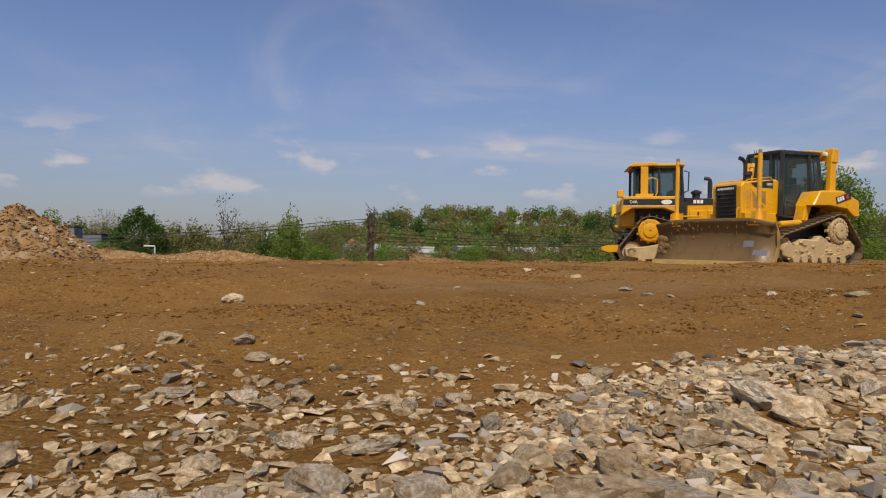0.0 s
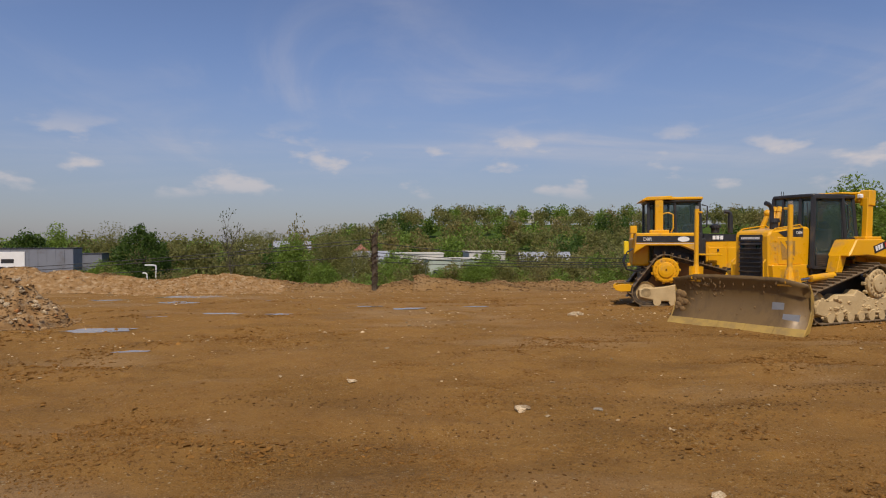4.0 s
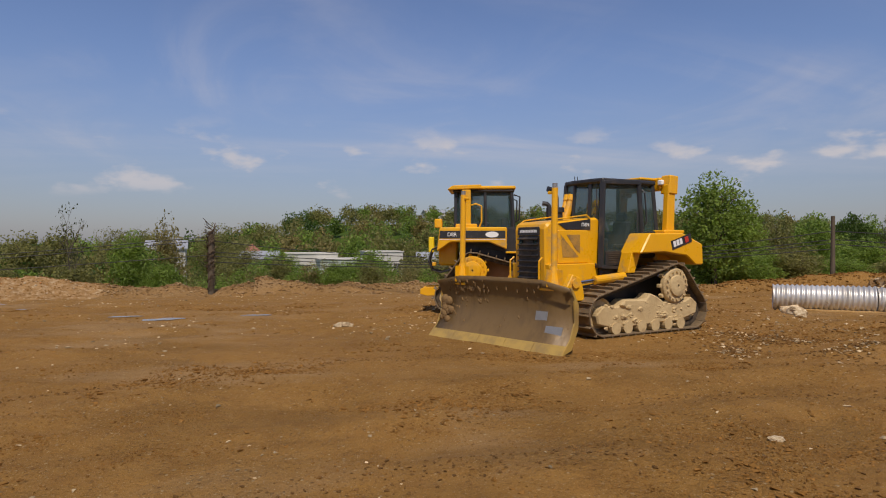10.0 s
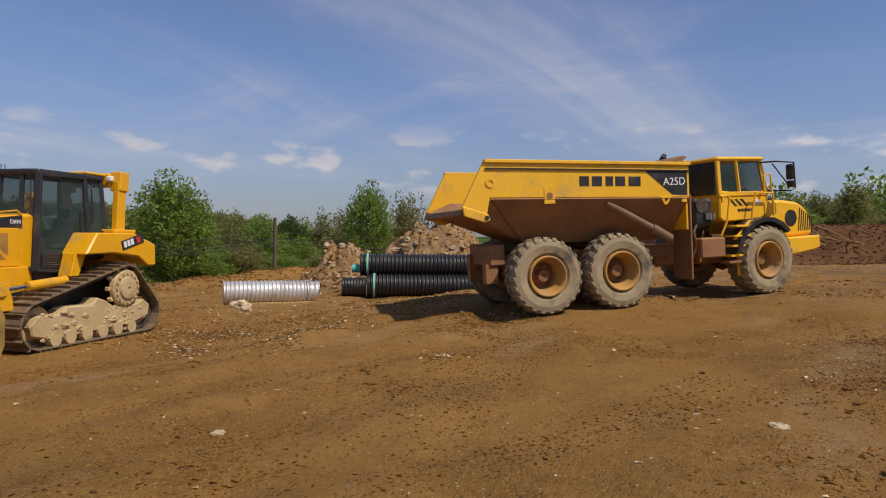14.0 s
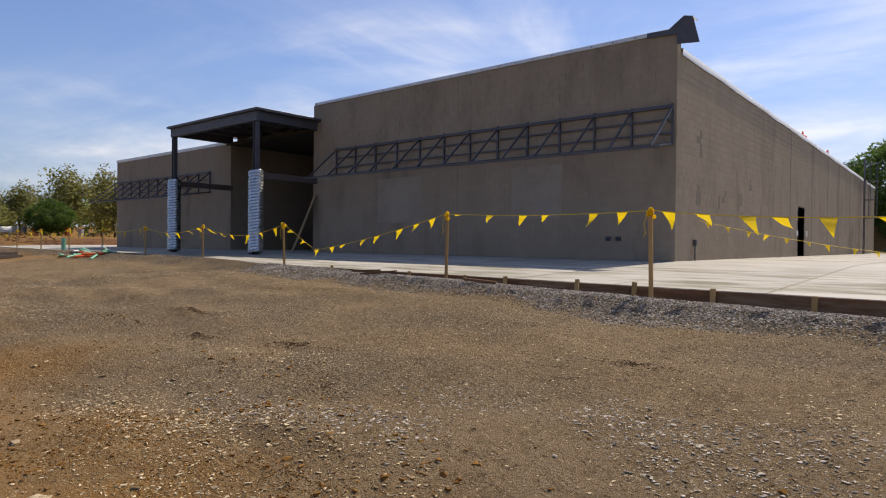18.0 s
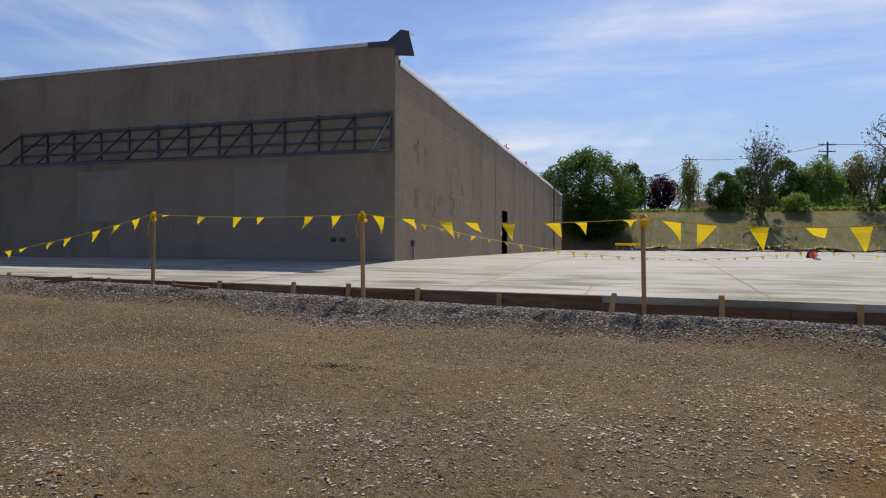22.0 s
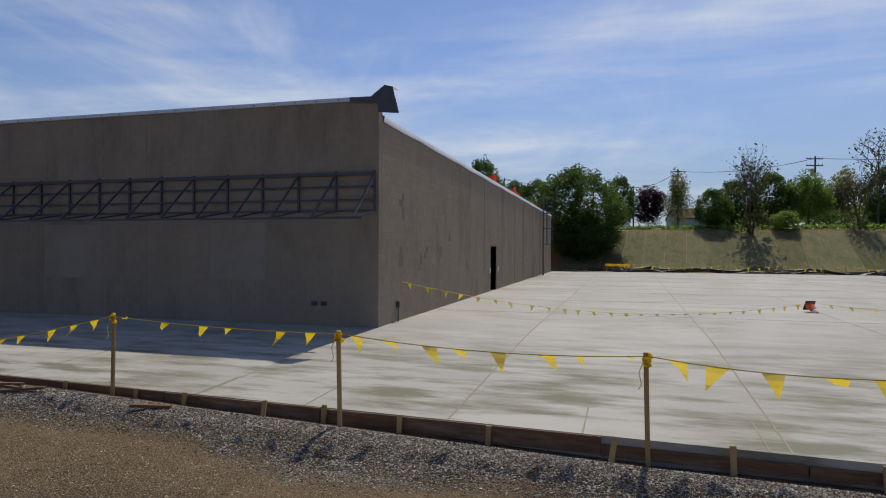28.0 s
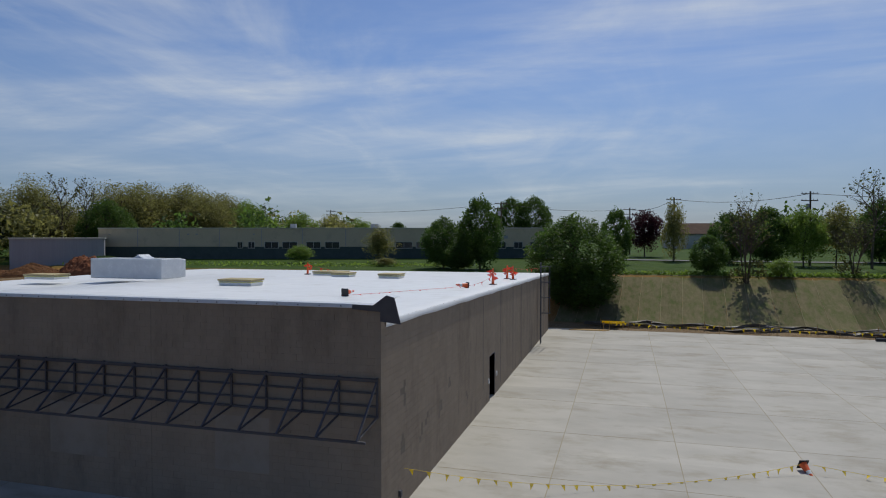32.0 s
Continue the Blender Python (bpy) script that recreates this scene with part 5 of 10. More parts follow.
def sprocket(parent, x, y, z, r, side, mat, label=""):
    m = Matrix.Translation((x, y, z)) @ rot("X", -90 * side)
    bm = B()
    lathe(bm, [(0.03, -0.05), (r, -0.05), (r, 0.03), (r * 0.93, 0.055), (r * 0.62, 0.06), (r * 0.58, 0.10), (r * 0.35, 0.115), (0.03, 0.115)], 28, m)
    for k in range(16):
        a = k * math.tau / 16
        c = m @ Vector((r * 0.80 * math.cos(a), r * 0.80 * math.sin(a), 0.06))
        d = (m.to_3x3() @ Vector((0, 0, 1)))
        cyl(bm, c, c + d * 0.03, 0.022, None, 6)
    for k in range(11):
        a = k * math.tau / 11
        c = m @ Vector((r * 1.05 * math.cos(a), r * 1.05 * math.sin(a), -0.06))
        box(bm, c, (0.07, 0.08, 0.10), (m.to_3x3().to_4x4() @ Matrix.Rotation(a, 4, "Z")), 0.01)
    part("final_drive", bm, mat, parent, label)


def cab_frame(parent, x0, x1, hw, z0, z1, lean_f, lean_r, mat, post=0.09, door_x=None, roof=0.10):
    """Posts, roof and panes of a cab; x1 is the front."""
    xf, xr = x1 - lean_f, x0 + lean_r
    for s in (-1, 1):
        y0, y1 = s * hw, s * (hw - 0.06)
        for a, b in (((x1, y0, z0), (xf, y1, z1)), ((x0, y0, z0), (xr, y1, z1))):
            bm = B()
            d = Vector(b) - Vector(a)
            box(bm, (0, 0, 0), (post, post, d.length), None, 0.012)
            bmesh.ops.transform(bm, matrix=Matrix.Translation((Vector(a) + Vector(b)) / 2) @ d.to_track_quat("Z", "Y").to_matrix().to_4x4(), verts=bm.verts)
            part("cab_post", bm, mat, parent)
        # side pane
        bm = B()
        q = [(x0, y0 * 0.985, z0), (x1, y0 * 0.985, z0), (xf, y1 * 0.985, z1), (xr, y1 * 0.985, z1)]
        bm.faces.new([bm.verts.new(p) for p in q])
        part("side_window", bm, M_GLASS, parent, "dark tinted glass").visible_shadow = False
        if door_x is not None:
            for dx in door_x:
                f = (dx - x0) / (x1 - x0)
                bm = B()
                a, b = Vector((dx, y0, z0)), Vector((xr + (xf - xr) * f, y1, z1))
                d = b - a
                box(bm, (0, 0, 0), (post * 0.8, post * 0.8, d.length), None, 0.01)
                bmesh.ops.transform(bm, matrix=Matrix.Translation((a + b) / 2) @ d.to_track_quat("Z", "Y").to_matrix().to_4x4(), verts=bm.verts)
                part("door_post", bm, mat, parent)
        part("sill", boxp(((x0 + x1) / 2, y0, z0), (x1 - x0 + post, post, 0.10), None, 0.01), mat, parent)
    for xx, xt, nm in ((x1, xf, "windscreen"), (x0, xr, "rear_window")):
        bm = B()
        q = [(xx, -hw, z0), (xx, hw, z0), (xt, hw - 0.06, z1), (xt, -hw + 0.06, z1)]
        bm.faces.new([bm.verts.new(p) for p in q])
        part(nm, bm, M_GLASS, parent, "dark tinted glass").visible_shadow = False
    part("cab_roof", boxp(((xf + xr) / 2, 0, z1 + roof / 2), (xf - xr + 0.16, 2 * hw + 0.02, roof), None, 0.04), mat, parent)


def operator_seat(parent, x, z, mat=None):
    bm = B()
    box(bm, (x, 0, z + 0.10), (0.50, 0.52, 0.16), None, 0.05)
    box(bm, (x - 0.26, 0, z + 0.48), (0.14, 0.50, 0.66), rot("Y", -8), 0.05)
    box(bm, (x - 0.30, 0, z + 0.90), (0.10, 0.28, 0.20), None, 0.04)
    part("seat", bm, mat or M_SEAT, parent, "operator seat")
    bm = B()
    for s in (-1, 1):
        box(bm, (x + 0.10, s * 0.36, z + 0.26), (0.45, 0.12, 0.10), None, 0.03)
    part("armrest", bm, M_SEAT, parent)
    bm = B()
    box(bm, (x + 0.72, 0, z + 0.16), (0.22, 1.1, 0.55), None, 0.05)
    part("dashboard", bm, M_BLK, parent)


def louvres(parent, x, w, z0, z1, n):
    part("grille_back", boxp((x - 0.03, 0, (z0 + z1) / 2), (0.04, w, z1 - z0), None, 0), M_BLK, parent)
    for k in range(n):
        z = z0 + (z1 - z0) * (k + 0.5) / n
        part("grille_slat", boxp((x + 0.012, 0, z), (0.07, w * 0.96, 0.018), rot("Y", 32), 0), M_BLK, parent)


def decal_bars(name, parent, m, w, h, mat, n=1, bars=()):
    """Plain bars in place of a maker's lettering."""
    for a, b in bars or [((k + 0.08) / n, (k + 0.86) / n) for k in range(n)]:
        ob = part(name, box(B(), ((a + b) / 2 * w - w / 2, 0, 0), (abs(b - a) * w, 0.006, h)), mat, parent)
        ob.matrix_local = m


def bulldozer_small():
    """Crawler with a wide blade; x forward, y left, z up from the ground."""
    # the blade is angled on its frame
    BODY = Matrix.Translation((6.01, 12.81, -1.62)) @ Matrix.Rotation(radians(200), 4, "Z")
    ANGLED = BODY.inverted() @ Matrix.Translation((3.17, 11.02, -1.60)) @ Matrix.Rotation(radians(212.5), 4, "Z") @ rot("Y", -1.2) @ Matrix.Translation((-2.9, 0, 0))
    t = thing("bulldozer", "yellow crawler bulldozer with a muddy wide blade standing on bare earth", "bulldozer",
              BODY, "bulldozers")
    circ = [(-1.52, 0.43, 0.38), (1.00, 0.45, 0.40), (-1.00, 0.96, 0.43)]
    for s in (-1, 1):
        g = new("track")
        g.parent = t
        g["label"] = "crawler track with caked steel shoes"
        crawler_track(g, circ, s * 1.00, 0.62, 38, M_TRK, 0.06)
        sprocket(t, -1.00, s * 1.22, 0.95, 0.36, s, M_MUD, "mud-covered final drive")
        # track frame, caked in dried mud
        bm = B()
        prism(bm, [(1.12, 0.26), (1.18, 0.46), (1.00, 0.62), (0.62, 0.60), (0.42, 0.72), (-0.15, 0.70), (-0.28, 0.82), (-0.50, 0.74), (-0.72, 0.60), (-1.30, 0.62), (-1.50, 0.70), (-1.70, 0.56), (-1.66, 0.34), (-1.2, 0.22), (0.7, 0.16)], s * 0.92, s * 1.24, "xz", 0.03)
        fr = part("track_frame", bm, M_MUD, t, "roller frame caked in pale dried mud")
        lump = random.Random(60 + s)
        for k in range(70):
            bm = B()
            cx, cz = lump.uniform(-1.45, 0.95), lump.uniform(0.14, 0.66)
            rr = lump.uniform(0.025, 0.065)
            bmesh.ops.create_icosphere(bm, subdivisions=2, radius=rr, matrix=Matrix.Translation((cx, s * lump.uniform(1.20, 1.25), cz)) @ Matrix.Diagonal((1.5, 0.5, 0.9, 1)))
            for v in bm.verts:
                v.co += Vector((lump.uniform(-1, 1), lump.uniform(-1, 1), lump.uniform(-1, 1))) * rr * 0.22
            part("mud_clod", bm, M_MUD, fr)
        for x in (-1.15, -0.78, -0.40, -0.02, 0.36, 0.68):
            part("bottom_roller", cyl(B(), (x, s * 0.82, 0.17), (x, s * 1.27, 0.17), 0.12, None, 14), M_MUD, t)
        for x, z, r in ((1.00, 0.45, 0.33), (-1.52, 0.43, 0.31)):
            bm = B()
            m = Matrix.Translation((x, s * 1.02, z)) @ rot("X", 90)
            lathe(bm, [(0.04, -0.20), (0.14, -0.20), (0.16, -0.07), (r - 0.05, -0.06), (r, -0.11), (r, 0.11), (r - 0.05, 0.06), (0.16, 0.07), (0.14, 0.20), (0.04, 0.20)], 24, m)
            part("idler", bm, M_MUD, t)
        bm = B()
        prism(bm, [(0.95, 0.20), (0.95, 0.72), (-0.9, 1.25), (-1.4, 0.6), (-1.4, 0.2)], s * 0.60, s * 0.80, "xz", 0.01)
        part("inner_guard", bm, M_BLK, t)
        # push arm from the frame to the blade
        bm = B()
        prism(bm, [(2.20, 0.30), (2.20, 0.62), (1.2, 0.70), (0.0, 0.62), (0.0, 0.42), (1.2, 0.42)], s * 0.62, s * 0.74, "xz", 0.01)
        part("push_arm", bm, M_YEL, t)
        # rear fender
        bm = B()
        prism(bm, [(-0.06, 1.62), (-0.34, 2.03), (-1.30, 2.04), (-1.94, 1.80), (-1.96, 1.36), (-1.72, 1.36), (-1.43, 1.56), (-0.75, 1.64)], s * 0.60, s * 1.18, "xz", 0.025)
        part("rear_fender", bm, M_YEL, t)
        bm = B()
        prism(bm, [(0.06, 1.22), (-0.06, 1.64), (-0.32, 1.64), (-0.14, 1.22)], s * 0.66, s * 0.95, "xz", 0.01)
        part("fender_brace", bm, M_YEL, t)
        # tilt cylinder beside the hood
        part("tilt_cylinder", cyl(B(), (0.15, s * 0.93, 1.16), (0.95, s * 0.93, 1.10), 0.085, None, 14), M_YEL, t)
        part("piston_rod", cyl(B(), (0.95, s * 0.93, 1.10), (1.45, s * 0.93, 1.06), 0.04, None, 10), M_CHROME, t, "bright piston rod")
        bm = B()
        prism(bm, [(1.25, 0.72), (1.72, 0.72), (1.70, 1.0), (1.55, 1.24), (1.36, 1.16), (1.28, 0.95)], s * 0.86, s * 1.0, "xz", 0.015)
        cyl(bm, (1.5, s * 0.84, 1.06), (1.5, s * 1.04, 1.06), 0.09, None, 12)
        part("cylinder_yoke", bm, M_YEL, t)
    bm = B()
    box(bm, (-0.4, 0, 0.75), (3.4, 1.2, 0.7), None, 0.05)
    part("main_frame", bm, M_BLK, t)
    # hood and engine enclosure
    bm = B()
    prism(bm, [(1.80, 0.86), (1.82, 2.16), (1.74, 2.25), (0.46, 2.36), (0.38, 2.30), (0.38, 0.90)], -0.66, 0.66, "xz", 0.05)
    part("hood", bm, M_YEL, t)
    for s in (-1, 1):
        part("engine_door", boxp((1.12, s * 0.672, 1.76), (0.78, 0.03, 0.66), None, 0.012), M_YEL, t)
        bm = B()
        prism(bm, [(1.45, 2.0), (1.40, 1.55), (0.98, 1.55)], s * 0.690, s * 0.694, "xz")
        part("air_screen", bm, M_SCREEN, t, "dusty ochre mesh screen")
        bm = B()
        prism(bm, [(0.95, 2.0), (1.30, 2.0), (1.06, 1.70), (0.95, 1.62)], s * 0.690, s * 0.694, "xz")
        part("air_screen", bm, M_SCREEN, t)
        bm = B()
        prism(bm, [(1.50, 2.22), (0.66, 2.32), (0.66, 2.10), (1.30, 2.10)], s * 0.668, s * 0.678, "xz")
        part("model_plate", bm, M_BLK, t, "black model plate")
        for k in range(6):
            part("bolt", cyl(B(), (1.60, s * 0.665, 1.3 + 0.14 * k), (1.60, s * 0.685, 1.3 + 0.14 * k), 0.018, None, 6), M_YEL, t)
        bm = B()
        prism(bm, [(1.76, 0.88), (1.80, 1.42), (0.64, 1.42), (0.64, 1.0)], s * 0.62, s * 0.80, "xz", 0.015)
        part("side_frame", bm, M_YEL, t)
        part("handrail", tube(B(), [(1.70, s * 0.62, 2.22), (1.58, s * 0.64, 2.30), (0.75, s * 0.65, 2.40), (0.66, s * 0.65, 2.34)], 0.017, 6), M_YEL, t)
        part("front_handle", tube(B(), [(1.86, s * 0.60, 1.05), (1.95, s * 0.62, 1.12), (1.95, s * 0.62, 1.48), (1.86, s * 0.60, 1.55)], 0.02, 6), M_YEL, t)
    words("model_code", "D6N", 0.105, M_WHITE, t, Matrix.Translation((0.80, 0.519, 2.20)) @ rot("Z", 180) @ rot("X", 90))
    louvres(t, 1.845, 0.86, 0.98, 1.98, 9)
    part("badge_plate", boxp((1.835, 0, 2.07), (0.03, 0.86, 0.17), None, 0.005), M_BLK, t)
    part("header_plate", boxp((1.838, 0, 2.07), (0.014, 0.92, 0.14), None, 0.003), M_BLK, t, "black plate over the grille")
    decal_bars("badge_bar", t, Matrix.Translation((1.850, 0, 2.07)) @ rot("Z", 90), 0.56, 0.055, M_WHITE, 11)
    for s in (-1, 1):
        part("head_lamp", cyl(B(), (1.84, s * 0.30, 1.86), (1.87, s * 0.30, 1.86), 0.06, None, 12), M_GLASS, t)
    # stack
    bm = B()
    tube(bm, [(1.14, 0.02, 2.2), (1.14, 0.02, 2.76), (1.17, 0.02, 2.86), (1.26, 0.02, 2.92), (1.36, 0.02, 2.94)], 0.06, 12)
    part("exhaust_stack", bm, M_BLK, t, "black curved exhaust stack")
    bm = B()
    cyl(bm, (1.20, 0.20, 2.28), (1.20, 0.20, 2.46), 0.10, None, 14)
    cyl(bm, (1.20, 0.20, 2.46), (1.20, 0.20, 2.56), 0.14, 0.13, 14)
    part("air_precleaner", bm, M_BLK, t)
    # lift cylinders on the far side of the hood
    for y in (-0.60, -0.44):
        lc = part("lift_cylinder", cyl(B(), (0.62, y, 2.25), (0.42, y, 2.78), 0.085, None, 12), M_YEL, t)
        part("cylinder_head", cyl(B(), (0.43, y, 2.74), (0.39, y, 2.86), 0.11, None, 12), M_YEL, lc)
    # the hood is narrower than the tracks' inner gauge
    bpy.context.view_layer.update()
    for ob in list(t.children_recursive):
        if ob.type != "MESH" or ob.matrix_basis != Matrix():
            continue
        co = [v.co for v in ob.data.vertices]
        if max(abs(p.y) for p in co) < 0.95 and min(p.z for p in co) > 0.85 and min(p.x for p in co) > 0.1 and max(p.x for p in co) < 2.0:
            ob.data.transform(Matrix.Diagonal((1, 0.76, 1, 1)))
    # cab: narrow windscreen, slanting quarter panes, wide doors and a rear window on each side
    part("cab_floor", boxp((-0.15, 0, 1.22), (1.2, 1.16, 0.30), None, 0.03), M_BLK, t)
    part("cab_rear_wall", boxp((-0.98, 0, 1.78), (0.55, 1.10, 0.55), None, 0.03), M_BLK, t)

    def bar(name, a, b, w, parent=t):
        bm = B()
        e = Vector(b) - Vector(a)
        box(bm, (0, 0, 0), (w, w, e.length + w * 0.5), None, 0.012)
        bmesh.ops.transform(bm, matrix=Matrix.Translation((Vector(a) + Vector(b)) / 2) @ e.to_track_quat("Z", "Y").to_matrix().to_4x4(), verts=bm.verts)
        return part(name, bm, M_BLK, parent)

    def pane(name, pts, parent=t):
        bm = B()
        bm.faces.new([bm.verts.new(p) for p in pts])
        part(name, bm, M_GLASS, parent, "dark tinted glass").visible_shadow = False

    for s in (-1, 1):
        A0, A1 = (0.52, s * 0.28, 1.44), (0.40, s * 0.24, 3.06)
        B0, B1 = (0.47, s * 0.60, 1.34), (0.36, s * 0.55, 3.08)
        C0, CK, C1 = (-0.38, s * 0.60, 1.30), (-0.70, s * 0.60, 2.03), (-0.66, s * 0.55, 3.10)
        D0, D1 = (-1.20, s * 0.57, 2.05), (-1.14, s * 0.51, 3.06)
        bar("cab_post", A0, A1, 0.07)
        bar("cab_post", B0, B1, 0.09)
        bar("cab_post", D0, D1, 0.08)
        bar("cab_post", CK, C1, 0.08)
        bar("cab_sill", CK, D0, 0.07)
        bar("cab_sill", A0, B0, 0.08)
        door = new("door")
        door.parent = t
        door["label"] = "black cab door with a tall pane"
        for p, q in ((B0, C0), (C0, CK), (CK, C1), (C1, B1), (B1, B0)):
            p, q = Vector(p) + Vector((0, s * 0.03, 0)), Vector(q) + Vector((0, s * 0.03, 0))
            bar("door_frame", p, q, 0.075, door)
        pane("door_pane", [B0, C0, CK, C1, B1], door)
        part("door_handle", tube(B(), [(-0.50, s * 0.66, 1.9), (-0.48, s * 0.70, 2.0), (-0.50, s * 0.68, 2.45), (-0.52, s * 0.62, 2.5)], 0.016, 6), M_BLK, door)
        part("door_kick_panel", boxp((0.12, s * 0.615, 1.52), (0.46, 0.03, 0.30), None, 0.01), M_BLK, door)
        for k in range(5):
            part("vent_slat", boxp((0.12, s * 0.634, 1.43 + 0.045 * k), (0.34, 0.012, 0.016)), M_DKTRK, door)
        pane("quarter_window", [A0, B0, B1, A1])
        pane("side_window", [CK, D0, D1, C1])
        part("wiper_arm", tube(B(), [(0.44, s * 0.47, 2.3), (0.47, s * 0.50, 2.6), (0.40, s * 0.42, 2.95)], 0.012, 5), M_BLK, t)
        part("rear_grab_rail", tube(B(), [(-0.78, s * 0.62, 2.2), (-0.80, s * 0.66, 2.3), (-0.76, s * 0.64, 2.9), (-0.74, s * 0.56, 2.98)], 0.016, 6), M_BLK, t)
    pane("windscreen", [(0.52, -0.28, 1.44), (0.52, 0.28, 1.44), (0.40, 0.24, 3.06), (0.40, -0.24, 3.06)])
    pane("rear_window", [(-1.20, -0.57, 2.05), (-1.20, 0.57, 2.05), (-1.14, 0.51, 3.06), (-1.14, -0.51, 3.06)])
    bm = B()
    prism(bm, [(0.46, -0.28), (0.46, 0.28), (0.40, 0.60), (-0.66, 0.62), (-1.20, 0.56), (-1.20, -0.56), (-0.66, -0.62), (0.40, -0.60)], 3.07, 3.17, "xy", 0.03)
    part("cab_roof", bm, M_BLK, t)
    operator_seat(t, -0.45, 1.5)
    # roll-over frame behind the cab
    for s in (-1, 1):
        bm = B()
        prism(bm, [(-1.30, 2.0), (-1.36, 3.10), (-1.58, 3.10), (-1.54, 2.0)], s * 0.62, s * 0.76, "xz", 0.015)
        part("rops_post", bm, M_YEL, t)
        part("rops_foot", boxp((-1.42, s * 0.70, 2.07), (0.62, 0.34, 0.07), None, 0.015), M_YEL, t)
        part("rops_head", boxp((-1.50, s * 0.66, 3.09), (0.26, 0.26, 0.40), rot("Y", -4), 0.02), M_YEL, t)
        part("work_lamp", boxp((-1.30, s * 0.60, 3.14), (0.10, 0.12, 0.11), None, 0.02), M_WHITE, t)
    part("rops_beam", boxp((-1.46, 0, 3.12), (0.26, 1.1, 0.28), None, 0.03), M_YEL, t)
    part("rops_top_bar", boxp((-1.16, 0, 3.22), (0.62, 0.9, 0.06), None, 0.02), M_YEL, t)
    for dx in (0.10, 0.18):
        part("antenna", cyl(B(), (dx, -0.5, 3.05), (dx, -0.5, 3.30), 0.008, None, 5), M_BLK, t)
    part("roof_beacon", cyl(B(), (-0.5, 0.1, 3.05), (-0.5, 0.1, 3.13), 0.05, 0.035, 10), M_BLK, t)
    for s in (1,):
        m = Matrix.Translation((-1.26, s * 1.186, 1.86)) @ rot("Y", 16) @ rot("Z", 180)
        part("badge_plate", boxp((0, 0, 0), (0.62, 0.008, 0.19), None, 0), M_BLK, t).matrix_local = m
        decal_bars("badge_bar", t, m @ Matrix.Translation((-0.12, -0.008, 0.01)), 0.30, 0.12, M_WHITE, 3)
        decal_bars("badge_mark", t, m @ Matrix.Translation((0.16, -0.008, 0.0)), 0.14, 0.12, M_RED, 1)
    # fuel tank at the back
    part("fuel_tank", boxp((-1.55, 0, 1.62), (0.80, 1.16, 0.66), None, 0.06), M_YEL, t)
    # blade
    hw = 1.63
    bm = B()
    rows, prof = [], [(2.88, 0.0), (2.74, 0.14), (2.60, 0.34), (2.53, 0.58), (2.54, 0.82), (2.62, 1.02), (2.70, 1.14)]
    ys = [-hw, -1.0, -0.45, 0, 0.45, 1.0, hw]
    for (x, z) in prof:
        row = []
        for y in ys:
            f = z / 1.14
            zz = z + f * (0.06 if abs(y) < 0.5 else (0.05 if abs(y) < 1.1 else -0.07))
            row.append((x + 0.02 * (abs(y) / hw) ** 2, y, zz))
        rows.append(row)
    fr = [[bm.verts.new(p) for p in r] for r in rows]
    bk = [[bm.verts.new((p[0] - 0.05, p[1], p[2])) for p in r] for r in rows]
    for a in range(len(rows) - 1):
        for b in range(len(ys) - 1):
            bm.faces.new((fr[a][b], fr[a][b + 1], fr[a + 1][b + 1], fr[a + 1][b]))
            bm.faces.new((bk[a][b], bk[a + 1][b], bk[a + 1][b + 1], bk[a][b + 1]))
        for e in (0, len(ys) - 1):
            bm.faces.new((fr[a][e], fr[a + 1][e], bk[a + 1][e], bk[a][e]))
    for b in range(len(ys) - 1):
        bm.faces.new((fr[-1][b], fr[-1][b + 1], bk[-1][b + 1], bk[-1][b]))
        bm.faces.new((fr[0][b], bk[0][b], bk[0][b + 1], fr[0][b + 1]))
    bmesh.ops.recalc_face_normals(bm, faces=bm.faces[:])
    blade = part("blade", bm, M_BLADE, t, "curved worn steel blade stained with soil", True)
    blade.matrix_local = ANGLED
    for k in range(5):
        y0 = -hw + 2 * hw * k / 5
        bm = B()
        prism(bm, [(2.80, 0.13), (2.93, -0.03), (2.90, -0.04), (2.76, 0.12)], y0 + 0.004, y0 + 2 * hw / 5 - 0.004, "xz")
        part("cutting_edge", bm, M_EDGE, blade, "yellowish worn cutting edge")
    for s in (-1, 1):
        bm = B()
        prism(bm, [(2.93, -0.03), (2.70, 0.22), (2.58, 0.50), (2.60, 0.90), (2.72, 1.08), (2.66, 1.08), (2.48, 0.8), (2.48, 0.4), (2.66, 0.05)], s * (hw - 0.012), s * (hw + 0.012), "xz")
        part("blade_side_plate", bm, M_EDGE, blade)
    for y, z, w, h in ((0.92, 0.52, 0.26, 0.24), (1.24, 0.30, 0.36, 0.22)):
        bm = B()
        box(bm, (0, 0, 0), (0.012, w, h), rot("Y", -20 if z < 0.45 else -8))
        ob = part("wear_patch", bm, M_GREYPATCH, blade, "grey bare steel patch")
        ob.location = (float(np.interp(z, [p[1] for p in prof], [p[0] for p in prof])) + 0.012, y, z)
    rng = random.Random(4)
    bm = B()
